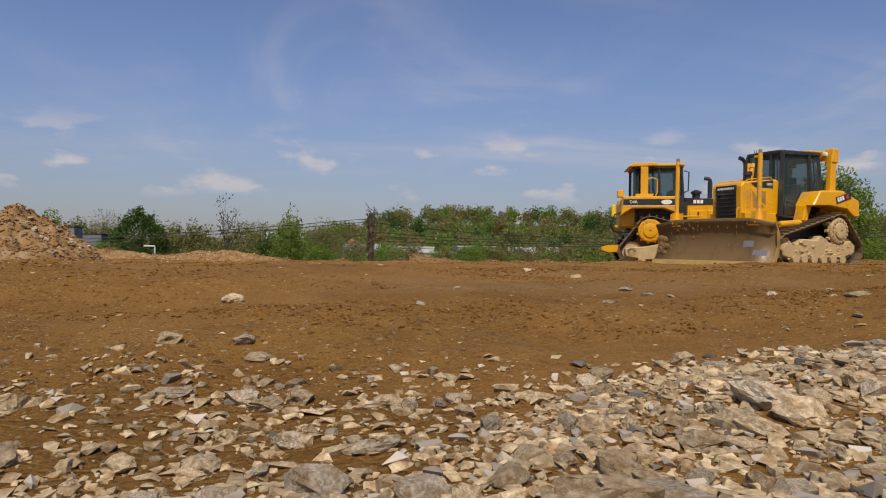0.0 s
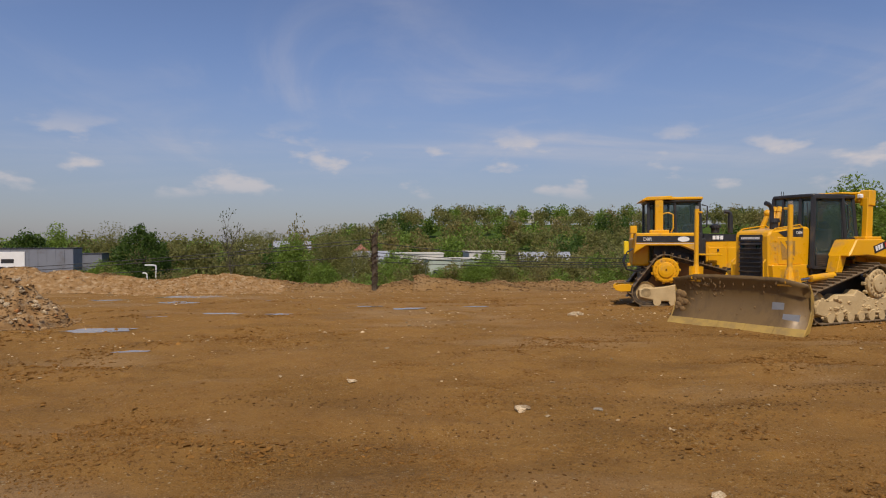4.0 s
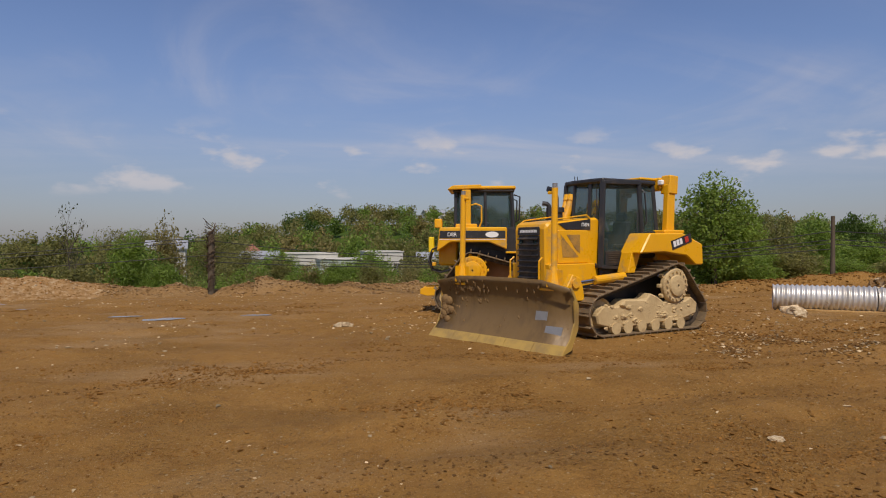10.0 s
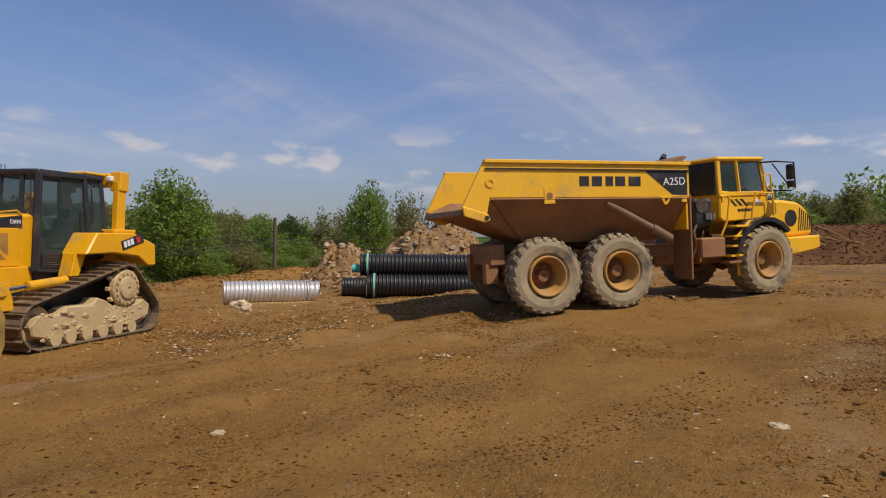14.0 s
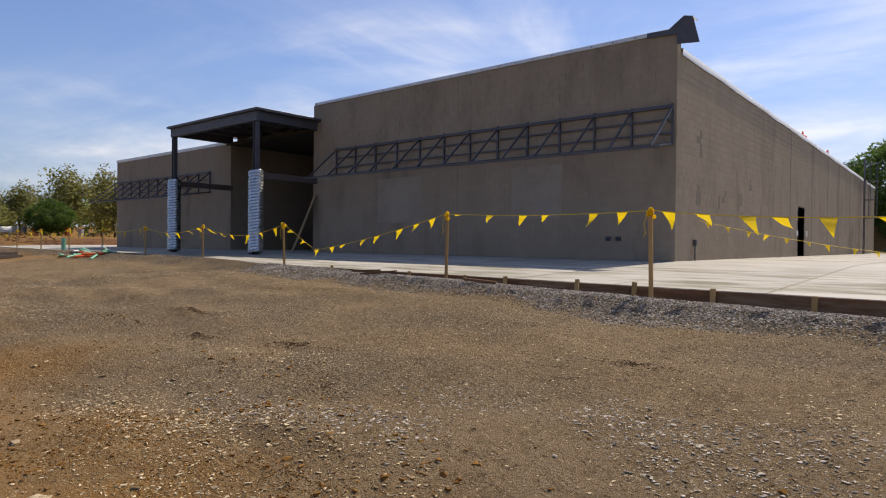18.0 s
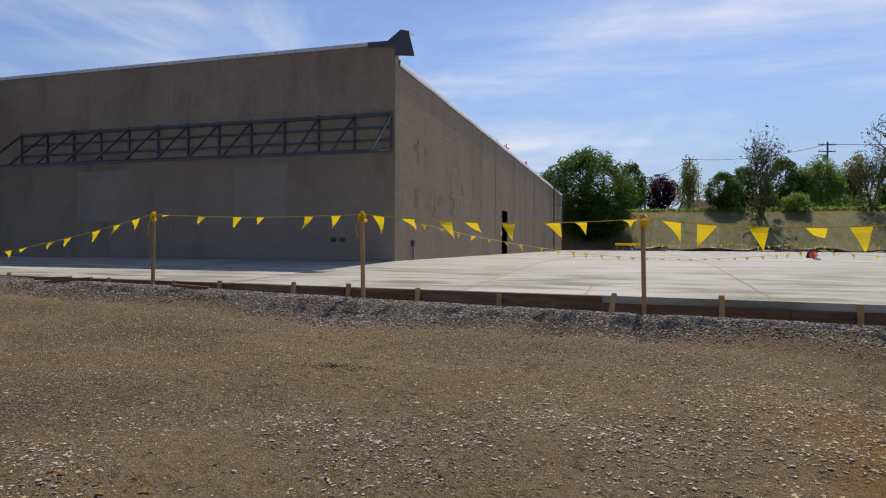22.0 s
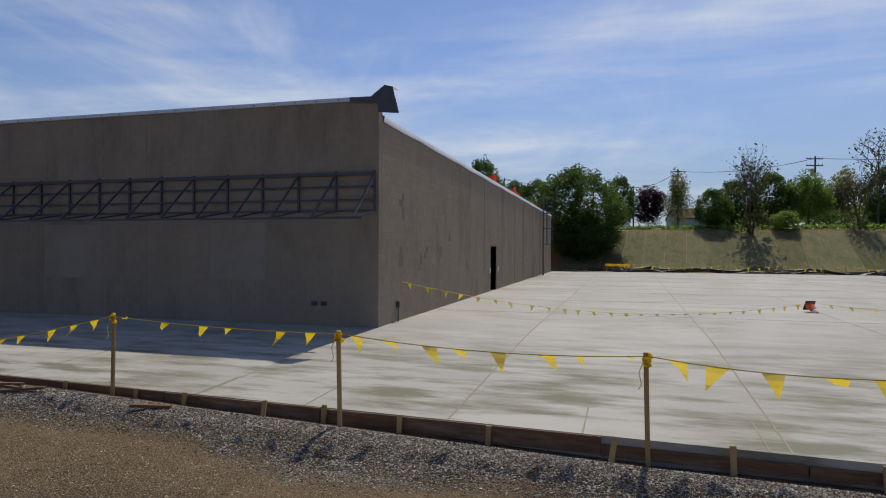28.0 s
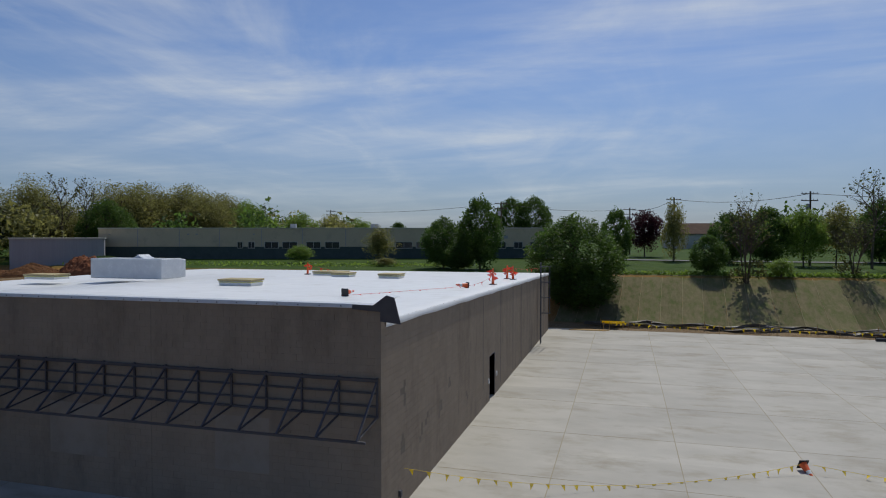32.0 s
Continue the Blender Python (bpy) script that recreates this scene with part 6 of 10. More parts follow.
    for k in range(150):
        y = -hw + 0.05 + abs(rng.gauss(0, 0.5)) if k % 4 else rng.uniform(-hw + 0.1, hw - 0.1)
        z = rng.uniform(0.28, 1.05) if k % 3 else rng.uniform(0.9, 1.1)
        if y > hw - 0.1:
            continue
        x = float(np.interp(z, [p[1] for p in prof], [p[0] for p in prof]))
        r = rng.uniform(0.012, 0.035)
        bmesh.ops.create_icosphere(bm, subdivisions=1, radius=r, matrix=Matrix.Translation((x, y, z)) @ Matrix.Rotation(rng.uniform(-0.6, 0.6), 4, "X") @ Matrix.Diagonal((0.6, 0.8, 1.8, 1)))
    for k in range(14):
        z = 0.30 + 0.03 * k
        bmesh.ops.create_icosphere(bm, subdivisions=2, radius=rng.uniform(0.06, 0.11), matrix=Matrix.Translation((float(np.interp(z, [p[1] for p in prof], [p[0] for p in prof])) + 0.01, -hw + 0.10 + rng.uniform(-0.06, 0.18), z)) @ Matrix.Diagonal((0.7, 1, 1, 1)))
    part("clinging_mud", bm, M_MUDD, blade, "clods of mud stuck on the blade")["kind"] = "stuff"
    # masts on the blade
    for s in (-1, 1):
        y = s * 1.13
        ms = part("mast", cyl(B(), (2.50, y, 1.05), (2.50, y, 2.78), 0.055, None, 14), M_YEL, t, "tall yellow steel mast on the blade")
        ms.matrix_local = ANGLED
        part("mast_cap", cyl(B(), (2.50, y, 2.78), (2.50, y, 2.86), 0.045, None, 12), M_STEELG, ms)
        part("mast_clamp", boxp((2.50, y - s * 0.07, 2.70), (0.06, 0.14, 0.05), None, 0.01), M_YEL, ms)
        bm = B()
        for a in range(4):
            box(bm, (2.50 + 0.11 * math.cos(a * 1.571), y + 0.11 * math.sin(a * 1.571), 1.22), (0.16 if a % 2 == 0 else 0.02, 0.02 if a % 2 == 0 else 0.16, 0.30))
        cyl(bm, (2.50, y, 1.04), (2.50, y, 1.42), 0.13, 0.06, 10)
        part("mast_foot", bm, M_YEL, ms)
        part("mast_plate", boxp((2.46, y, 1.03), (0.34, 0.42, 0.05), None, 0.01), M_YEL, ms)
    # C-frame behind the blade
    bm = B()
    box(bm, (2.34, 0, 0.50), (0.26, 1.6, 0.34), None, 0.03)
    box(bm, (2.38, 0, 0.85), (0.18, 0.5, 0.36), None, 0.03)
    part("c_frame", bm, M_YEL, t).matrix_local = ANGLED
    return t


M_MUDD = surf("damp_mud", (0.17, 0.105, 0.050), (0.22, 0.14, 0.065), 5, 0.9, 0, 0.6, 18)


def bulldozer_large():
    t = thing("bulldozer", "larger yellow crawler bulldozer parked behind another machine on bare earth", "bulldozer",
              Matrix.Translation((5.72, 18.55, -1.84)) @ Matrix.Rotation(radians(-14), 4, "Z"), "bulldozers")
    circ = [(-1.75, 0.50, 0.44), (1.75, 0.52, 0.46), (-1.12, 1.29, 0.47)]
    for s in (-1, 1):
        g = new("track")
        g.parent = t
        g["label"] = "crawler track with worn steel grousers"
        crawler_track(g, circ, s * 1.08, 0.56, 42, M_TRK, 0.085)
        sprocket(t, -1.12, s * 1.25, 1.26, 0.42, s, M_YEL, "yellow final drive with bolted ring")
        bm = B()
        prism(bm, [(2.0, 0.34), (1.95, 0.66), (0.4, 0.72), (-0.4, 0.86), (-1.2, 0.70), (-2.0, 0.62), (-1.95, 0.34), (-1.4, 0.22), (1.4, 0.18)], s * 0.98, s * 1.30, "xz", 0.03)
        part("track_frame", bm, M_MUD, t, "roller frame caked in pale mud")
        for x in (-1.4, -0.9, -0.4, 0.1, 0.6, 1.1):
            part("bottom_roller", cyl(B(), (x, s * 0.86, 0.20), (x, s * 1.31, 0.20), 0.13, None, 14), M_MUD, t)
        for x, z, r in ((1.75, 0.52, 0.38), (-1.75, 0.50, 0.36)):
            bm = B()
            lathe(bm, [(0.04, -0.22), (0.16, -0.22), (0.18, -0.07), (r - 0.05, -0.06), (r, -0.12), (r, 0.12), (r - 0.05, 0.06), (0.18, 0.07), (0.16, 0.22), (0.04, 0.22)], 24, Matrix.Translation((x, s * 1.08, z)) @ rot("X", 90))
            part("idler", bm, M_MUD, t)
        bm = B()
        prism(bm, [(1.7, 0.22), (1.7, 0.9), (-0.9, 1.75), (-1.7, 0.8), (-1.8, 0.25)], s * 0.64, s * 0.86, "xz", 0.01)
        part("inner_guard", bm, M_RUST, t)
        # fender with a black stripe
        bm = B()
        prism(bm, [(-2.02, 1.64), (-1.94, 2.34), (-0.02, 2.34), (-0.02, 1.70), (-0.52, 1.91), (-1.62, 1.91)], s * 0.70, s * 1.24, "xz", 0.03)
        part("rear_fender", bm, M_YEL, t)
        bm = B()
        prism(bm, [(-1.95, 2.02), (-1.93, 2.24), (-0.06, 2.24), (-0.06, 2.02)], s * 1.238, s * 1.246, "xz")
        part("fender_stripe", bm, M_BLK, t, "black stripe along the fender")
        bm = B()
        prism(bm, [(-1.95, 1.985), (-1.95, 2.0), (-0.06, 2.0), (-0.06, 1.985)], s * 1.238, s * 1.248, "xz")
        part("fender_line", bm, M_WHITE, t)
        part("oval_sticker", lathe(B(), [(0.001, 0), (0.085, 0), (0.085, 0.006), (0.001, 0.006)], 24, Matrix.Translation((-0.44, s * 1.247, 2.13)) @ rot("X", -90 * s) @ Matrix.Diagonal((2.2, 1, 1, 1))), M_WHITE, t, "white oval sticker")
        part("step_plate", boxp((0.35, s * 1.05, 1.62), (0.8, 0.5, 0.05), None, 0.01), M_YEL, t)
    words("model_code", "D8R", 0.15, M_WHITE, t, Matrix.Translation((-1.58, -1.249, 2.13)) @ rot("X", 90))
    part("main_frame", boxp((0.1, 0, 0.95), (3.9, 1.26, 0.8), None, 0.05), M_BLK, t)
    # hood
    bm = B()
    prism(bm, [(2.55, 1.05), (2.58, 2.16), (2.45, 2.30), (0.22, 2.40), (0.22, 1.25)], -0.62, 0.62, "xz", 0.05)
    part("hood", bm, M_YEL, t)
    for s in (-1, 1):
        bm = B()
        prism(bm, [(2.3, 2.08), (2.3, 2.25), (0.24, 2.32), (0.24, 2.05)], s * 0.622, s * 0.634, "xz")
        part("hood_stripe", bm, M_BLK, t, "black stripe along the hood")
        decal_bars("badge_bar", t, Matrix.Translation((0.75, s * 0.637, 2.18)), 0.36, 0.13, M_WHITE, 3)
        for k in range(3):
            part("engine_door", boxp((0.60 + 0.62 * k, s * 0.63, 1.66), (0.56, 0.03, 0.70), None, 0.012), M_YEL, t)
            part("door_latch", boxp((0.75 + 0.62 * k, s * 0.652, 1.75), (0.06, 0.02, 0.10), None, 0), M_BLK, t)
        # lift cylinder on the nose
        bm = B()
        cyl(bm, (2.35, s * 0.50, 2.30), (2.62, s * 0.50, 3.02), 0.085, None, 12)
        bmesh.ops.create_icosphere(bm, subdivisions=2, radius=0.13, matrix=Matrix.Translation((2.60, s * 0.50, 3.02)))
        part("lift_cylinder", bm, M_YEL, t)
        part("lift_rod", cyl(B(), (2.60, s * 0.50, 3.0), (2.95, s * 0.52, 2.2), 0.05, None, 10), M_STEELG, t)
    bm = B()
    cyl(bm, (1.28, 0.0, 2.34), (1.28, 0.0, 2.95), 0.085, None, 14)
    tube(bm, [(1.28, 0, 2.92), (1.28, 0, 3.0), (1.22, 0, 3.06), (1.08, 0, 3.08)], 0.07, 12)
    part("exhaust_stack", bm, M_BLK, t, "black exhaust stack")
    bm = B()
    cyl(bm, (0.82, 0.12, 2.34), (0.82, 0.12, 2.52), 0.14, None, 16)
    cyl(bm, (0.82, 0.12, 2.52), (0.82, 0.12, 2.60), 0.19, 0.19, 16)
    cyl(bm, (0.82, 0.12, 2.60), (0.82, 0.12, 2.66), 0.17, 0.06, 16)
    part("air_precleaner", bm, M_BLK, t)
    # cab with yellow roll-over posts
    part("cab_floor", boxp((-0.62, 0, 1.85), (1.7, 1.5, 0.9), None, 0.03), M_BLK, t)
    cab_frame(t, -1.50, 0.18, 0.80, 2.30, 3.36, 0.05, 0.0, M_BLK, 0.09, (-0.62,))
    for s in (-1, 1):
        cab_low = B()
        prism(cab_low, [(0.22, 1.55), (-0.62, 1.75), (-0.62, 2.32), (0.22, 2.32)], s * 0.78, s * 0.85, "xz", 0.01)
        part("cab_lower_panel", cab_low, M_BLK, t)
        part("rops_post", boxp((-1.18, s * 0.93, 2.88), (0.26, 0.16, 1.10), None, 0.02), M_YEL, t)
        part("rops_foot", boxp((-1.18, s * 0.95, 2.38), (0.62, 0.24, 0.12), None, 0.02), M_YEL, t)
        part("hand_rail", tube(B(), [(-0.80, s * 1.02, 2.36), (-0.74, s * 1.06, 2.5), (-0.74, s * 1.06, 2.95), (-0.90, s * 1.0, 3.02), (-1.05, s * 0.98, 2.98)], 0.025, 8), M_YEL, t)
        part("front_grab_rail", tube(B(), [(0.22, s * 0.86, 2.5), (0.34, s * 0.92, 2.55), (0.36, s * 0.92, 3.22), (0.20, s * 0.84, 3.28)], 0.024, 8), M_BLK, t)
    bm = B()
    prism(bm, [(-1.74, 3.44), (-1.58, 3.56), (-0.75, 3.58), (-0.75, 3.46), (-1.50, 3.44)], -0.98, 0.98, "xz", 0.02)
    part("rops_roof", bm, M_YEL, t)
    part("cab_roof_cap", boxp((-0.30, 0, 3.50), (1.1, 1.66, 0.10), None, 0.03), M_YEL, t)
    operator_seat(t, -0.80, 2.2, M_SEATG)
    part("fuel_tank", boxp((-1.85, 0, 1.85), (0.55, 1.4, 0.95), None, 0.05), M_YEL, t)
    part("tank_cap", boxp((-2.0, -0.8, 2.46), (0.22, 0.3, 0.26), None, 0.02), M_YEL, t)
    # rear hydraulics and drawbar
    for k in range(5):
        y = -0.75 + 0.12 * k
        part("hydraulic_hose", tube(B(), [(-2.10, y, 1.95), (-2.32, y, 1.85), (-2.42, y, 1.5), (-2.32, y, 1.25), (-2.05, y, 1.18), (-1.8, y, 1.25)], 0.028, 7), M_BLK, t)
    part("valve_block", boxp((-2.22, -0.65, 1.84), (0.16, 0.22, 0.45), None, 0.02), M_YELB, t, "bright yellow valve cover")
    part("hose_bracket", boxp((-2.26, -0.62, 1.42), (0.10, 0.4, 0.10), None, 0.01), M_YEL, t)
    bm = B()
    prism(bm, [(-1.9, 0.75), (-2.55, 0.72), (-2.70, 0.66), (-2.70, 0.52), (-2.5, 0.46), (-1.9, 0.50)], -0.5, -0.38, "xz", 0.01)
    prism(bm, [(-1.9, 0.75), (-2.55, 0.72), (-2.70, 0.66), (-2.70, 0.52), (-2.5, 0.46), (-1.9, 0.50)], 0.38, 0.5, "xz", 0.01)
    box(bm, (-2.45, 0, 0.58), (0.3, 0.9, 0.10), None, 0.01)
    part("drawbar", bm, M_YEL, t, "yellow rear drawbar bracket")
    # the body sits high over the tracks
    bpy.context.view_layer.update()
    for ob in t.children:
        if ob.type == "MESH" and min((ob.matrix_basis @ v.co).z for v in ob.data.vertices) > 1.5:
            ob.matrix_basis = Matrix.Translation((-0.12, 0, 0.15)) @ ob.matrix_basis
    return t


M_SEATG = surf("grey_seat", (0.32, 0.36, 0.30), (0.26, 0.30, 0.26), 8, 0.8)
M_YELB = surf("bright_yellow", (0.85, 0.62, 0.02), (0.80, 0.56, 0.02), 3, 0.4)


def tyre_mesh(r, w):
    """A lugged earthmover tyre, turned about y."""
    bm = B()
    m = rot("X", 90)
    h = w / 2
    prof = [(r * 0.52, -h * 0.62), (r * 0.60, -h * 0.90), (r * 0.78, -h), (r * 0.90, -h * 0.94), (r * 0.94, -h * 0.70), (r * 0.945, 0), (r * 0.94, h * 0.70), (r * 0.90, h * 0.94), (r * 0.78, h), (r * 0.60, h * 0.90), (r * 0.52, h * 0.62)]
    lathe(bm, prof, 40, m)
    bmesh.ops.recalc_face_normals(bm, faces=bm.faces[:])
    return mesh_from("tyre", bm, M_RUB)


LUGS = 24


def lug_meshes(r, w):
    """The four tread bars that repeat round the tyre."""
    h, out = w / 2, []
    for s in (-1, 1):
        a = 0.25 * s * math.tau / LUGS
        for inner, ya, yb in ((True, 0.04, 0.50), (False, 0.50, 0.97)):
            bm = B()
            r0 = r * (1.0 if inner else 0.985)
            pts = []
            for yy, aa, rr in ((s * h * ya, a + (0.0 if inner else 0.05), r0), (s * h * yb, a + (0.05 if inner else 0.13), r0 * (1.0 if inner else 0.955))):
                for q in (-0.055, 0.055):
                    for rad in (r * 0.90, rr):
                        pts.append(Vector((rad * math.cos(aa + q), yy, rad * math.sin(aa + q))))
            v = [bm.verts.new(p) for p in pts]
            for f in ((0, 1, 3, 2), (4, 6, 7, 5), (1, 5, 7, 3), (0, 4, 5, 1), (2, 3, 7, 6)):
                bm.faces.new([v[i] for i in f])
            bmesh.ops.recalc_face_normals(bm, faces=bm.faces[:])
            out.append(mesh_from("tread_lug", bm, M_RUB))
    return out


M_RIM = surf("dusty_yellow_rim", (0.50, 0.27, 0.06), (0.40, 0.21, 0.05), 2.0, 0.6, 0, 0.1, 40, (0.30, 0.20, 0.10), 0.40, 3.0)


def rim_meshes(r):
    bm = B()
    lathe(bm, [(r, -0.26), (r, 0.27), (r * 0.97, 0.29), (r * 0.88, 0.27), (r * 0.86, 0.16), (r * 0.70, 0.10), (r * 0.66, -0.16), (r * 0.60, -0.26)], 32, rot("X", 90))
    rim = mesh_from("rim", bm, M_RIM, True)
    bm = B()
    lathe(bm, [(0.02, 0.06), (r * 0.28, 0.06), (r * 0.32, 0.02), (r * 0.34, -0.10), (r * 0.68, -0.14), (r * 0.68, -0.18), (0.02, -0.18)], 24, rot("X", 90))
    for k in range(10):
        a = k * math.tau / 10
        cyl(bm, (r * 0.50 * math.cos(a), 0.10, r * 0.50 * math.sin(a)), (r * 0.50 * math.cos(a), -0.0 + 0.16, r * 0.50 * math.sin(a)), 0.02, None, 6)
    hub = mesh_from("hub", bm, M_RUST)
    return rim, hub


def hauler():
    """Six-wheeled articulated dump truck; x forward from the middle axle, y left from the middle."""
    t = thing("articulated_dump_truck", "yellow six-wheel articulated dump truck with muddy tyres parked on bare earth", "dump truck",
              Matrix.Translation((13.64, 4.04, -1.065)) @ Matrix.Rotation(radians(-39.4), 4, "Z") @ rot("Y", -3.5) @ Matrix.Translation((0, 1.38, 0)))
    R, W = 0.80, 0.60
    tyre = tyre_mesh(R, W)
    rim, hub = rim_meshes(0.42)
    lugs = lug_meshes(R, W)
    for x in (-1.70, 0.0, 3.80):
        for s in (-1, 1):
            w = new("wheel")
            w.parent = t
            w["label"] = "lugged earthmover wheel with a yellow rim"
            w.matrix_local = Matrix.Translation((x, s * 1.10, 0.80)) @ Matrix.Rotation(0.3 * x, 4, "Y") @ (rot("Z", 0) if s < 0 else rot("Z", 180))
            for k in range(LUGS):
                for me in lugs:
                    ob = new("tread_lug", me)
                    ob.parent = w
                    ob.matrix_local = Matrix.Rotation(-k * math.tau / LUGS, 4, "Y")
            for nm, me in (("tyre", tyre), ("rim", rim), ("hub", hub)):
                ob = new(nm, me)
                ob.parent = w
                if nm != "tyre":
                    ob.matrix_local = rot("X", 0) @ Matrix.Diagonal((1, 1, 1, 1))
    M_RAM = surf("dusty_brown_steel", (0.25, 0.165, 0.10), (0.19, 0.12, 0.07), 4, 0.6, 0.2, 0.1)
    hwid = 1.36
    # dump body
    for s in (-1, 1):
        bm = B()
        prism(bm, [(-2.98, 3.14), (-3.46, 2.26), (-3.36, 2.06), (-2.98, 1.96), (-2.88, 2.42), (1.72, 2.29), (1.72, 3.00)], s * (hwid - 0.07), s * hwid, "xz", 0.012)
        part("body_side", bm, M_YELT, t)
        part("body_rail", boxp((-0.62, s * (hwid + 0.005), 2.93), (4.68, 0.06, 0.025), rot("Y", 1.7), 0), M_BLK, t)
        part("body_top_rail", boxp((-0.62, s * (hwid - 0.01), 3.075), (4.72, 0.12, 0.07), rot("Y", 1.7), 0.01), M_YELT, t)
        # sloping lower side
        bm = B()
        q = [(-2.86, s * (hwid - 0.02), 2.42), (1.70, s * (hwid - 0.02), 2.30), (1.72, s * 0.62, 1.42), (-1.9, s * 0.62, 1.50)]
        vv = [bm.verts.new(p) for p in q]
        bm.faces.new(vv)
        ob = part("body_lower_side", bm, M_RUST, t, "rust-brown sloping lower body side")
        sol = ob.modifiers.new("thick", "SOLIDIFY")
        sol.thickness = 0.05
        for x, w in ((-1.60, 0.24), (1.12, 0.30), (1.58, 0.12)):
            bm = B()
            if x == 1.12:
                prism(bm, [(x - w / 2, 2.33), (x + w / 2, 2.33), (x + 0.03, 2.15), (x - 0.03, 2.15)], s * (hwid - 0.03), s * (hwid + 0.012), "xz", 0.005)
            elif x < 0:
                prism(bm, [(x - w / 2, 2.60), (x + w / 2, 2.66), (x + w / 2, 2.26), (x - w / 2, 2.26)], s * (hwid - 0.03), s * (hwid + 0.012), "xz", 0.005)
            else:
                box(bm, (x, s * (hwid - 0.01), 2.24), (w, 0.04, 0.10))
            part("lifting_eye_plate", bm, M_YELT, t)
        part("eye_hole", cyl(B(), (-1.60, s * (hwid + 0.008), 2.42), (-1.60, s * (hwid + 0.018), 2.42), 0.07, None, 14), M_RUST, t)
        part("eye_hole", cyl(B(), (1.12, s * (hwid + 0.008), 2.26), (1.12, s * (hwid + 0.018), 2.26), 0.035, None, 12), M_BLK, t)
        bm = B()
        lathe(bm, [(0.05, 0), (0.10, 0), (0.10, 0.02), (0.05, 0.02)], 20, Matrix.Translation((-2.86, s * hwid, 2.72)) @ rot("X", -90 * s))
        part("round_boss", bm, M_YELT, t)
        bm = B()
        prism(bm, [(-3.48, 2.28), (-2.94, 2.10), (-2.90, 1.98), (-3.02, 1.94), (-3.44, 2.08)], s * (hwid + 0.0), s * (hwid + 0.05), "xz", 0.015)
        part("tail_bracket", bm, M_YELT, t)
        part("tail_pin", cyl(B(), (-2.98, s * (hwid + 0.04), 2.03), (-2.98, s * (hwid + 0.07), 2.03), 0.045, None, 12), M_BLK, t)
        # tipping ram
        bm = B()
        cyl(bm, (-0.28, s * 1.27, 2.24), (0.92, s * 1.13, 1.66), 0.075, None, 14)
        part("tipping_ram", bm, M_RAM, t, "dusty brown tipping ram")
        part("ram_rod", cyl(B(), (0.90, s * 1.132, 1.67), (1.40, s * 1.07, 1.41), 0.10, None, 14), M_RAM, t)
        bm = B()
        prism(bm, [(-0.62, 2.40), (0.10, 2.40), (0.10, 2.34), (-0.25, 2.32), (-0.38, 2.18)], s * 1.0, s * 1.28, "xz", 0.01)
        part("ram_bracket", bm, M_YELT, t)
        # mudguard at the front of the body
        part("front_mudguard", boxp((1.76, s * 1.02, 1.42), (0.05, 0.62, 1.85), None, 0.01), M_RUST, t, "dark hanging mudguard")
    # floor, tail lip and headboard
    bm = B()
    q = [[(1.72, y, 1.42), (-1.9, y, 1.50), (-3.44, y, 2.12)] for y in (-0.62, 0.62)]
    a = [bm.verts.new(p) for p in q[0]]
    b = [bm.verts.new(p) for p in q[1]]
    for k in range(2):
        bm.faces.new((a[k], a[k + 1], b[k + 1], b[k]))
    for s, arr in ((-1, a), (1, b)):
        c = bm.verts.new((-3.46, s * (hwid - 0.03), 2.20))
        d = bm.verts.new((-2.86, s * (hwid - 0.03), 2.42))
        bm.faces.new((arr[1], arr[2], c, d))
    ob = part("body_floor", bm, M_RUST, t, "worn brown body floor rising to the tail")
    sol = ob.modifiers.new("thick", "SOLIDIFY")
    sol.thickness = 0.06
    part("tail_lip", boxp((-3.45, 0, 2.14), (0.12, 2 * hwid - 0.05, 0.14), rot("Y", 20), 0.02), M_RUST, t)
    part("headboard", boxp((1.70, 0, 2.34), (0.06, 2 * hwid - 0.14, 1.5), None, 0.01), M_YELT, t)
    bm = B()
    prism(bm, [(1.20, 3.03), (1.74, 3.03), (2.05, 3.20), (1.95, 3.24)], -0.9, 0.9, "xz", 0.01)
    part("rock_guard", bm, M_RUST, t)
    # lettering plates
    for s in (-1, 1):
        bm = B()
        prism(bm, [(0.62, 2.88), (1.66, 2.86), (1.66, 2.34), (1.28, 2.36)], s * (hwid - 0.002), s * (hwid + 0.006), "xz")
        part("model_plate", bm, M_BLK, t, "dark slanted model plate")
        wd = [(0.0, 0.15), (0.20, 0.36), (0.42, 0.54), (0.58, 0.74), (0.80, 1.0)]
        m = Matrix.Translation((-0.20, s * (hwid + 0.003), 2.68)) @ rot("Y", 1.6)
        decal_bars("maker_bar", t, m, 1.43, 0.20, M_BLK, 5, wd)
    words("model_code", "A25D", 0.23, M_WHITE, t, Matrix.Translation((1.34, -(hwid + 0.009), 2.63)) @ rot("X", 90))
    # rear frame, axles
    bm = B()
    for s in (-1, 1):
        box(bm, (-0.45, s * 0.42, 1.12), (4.4, 0.16, 0.30), None, 0.02)
    box(bm, (-2.5, 0, 1.25), (0.35, 1.3, 0.45), None, 0.03)
    box(bm, (-2.62, -0.5, 0.95), (0.30, 0.20, 0.6), None, 0.02)
    box(bm, (-2.62, 0.5, 0.95), (0.30, 0.20, 0.6), None, 0.02)
    box(bm, (1.9, 0, 1.0), (0.8, 0.7, 0.5), None, 0.05)
    part("rear_frame", bm, M_RUST, t)
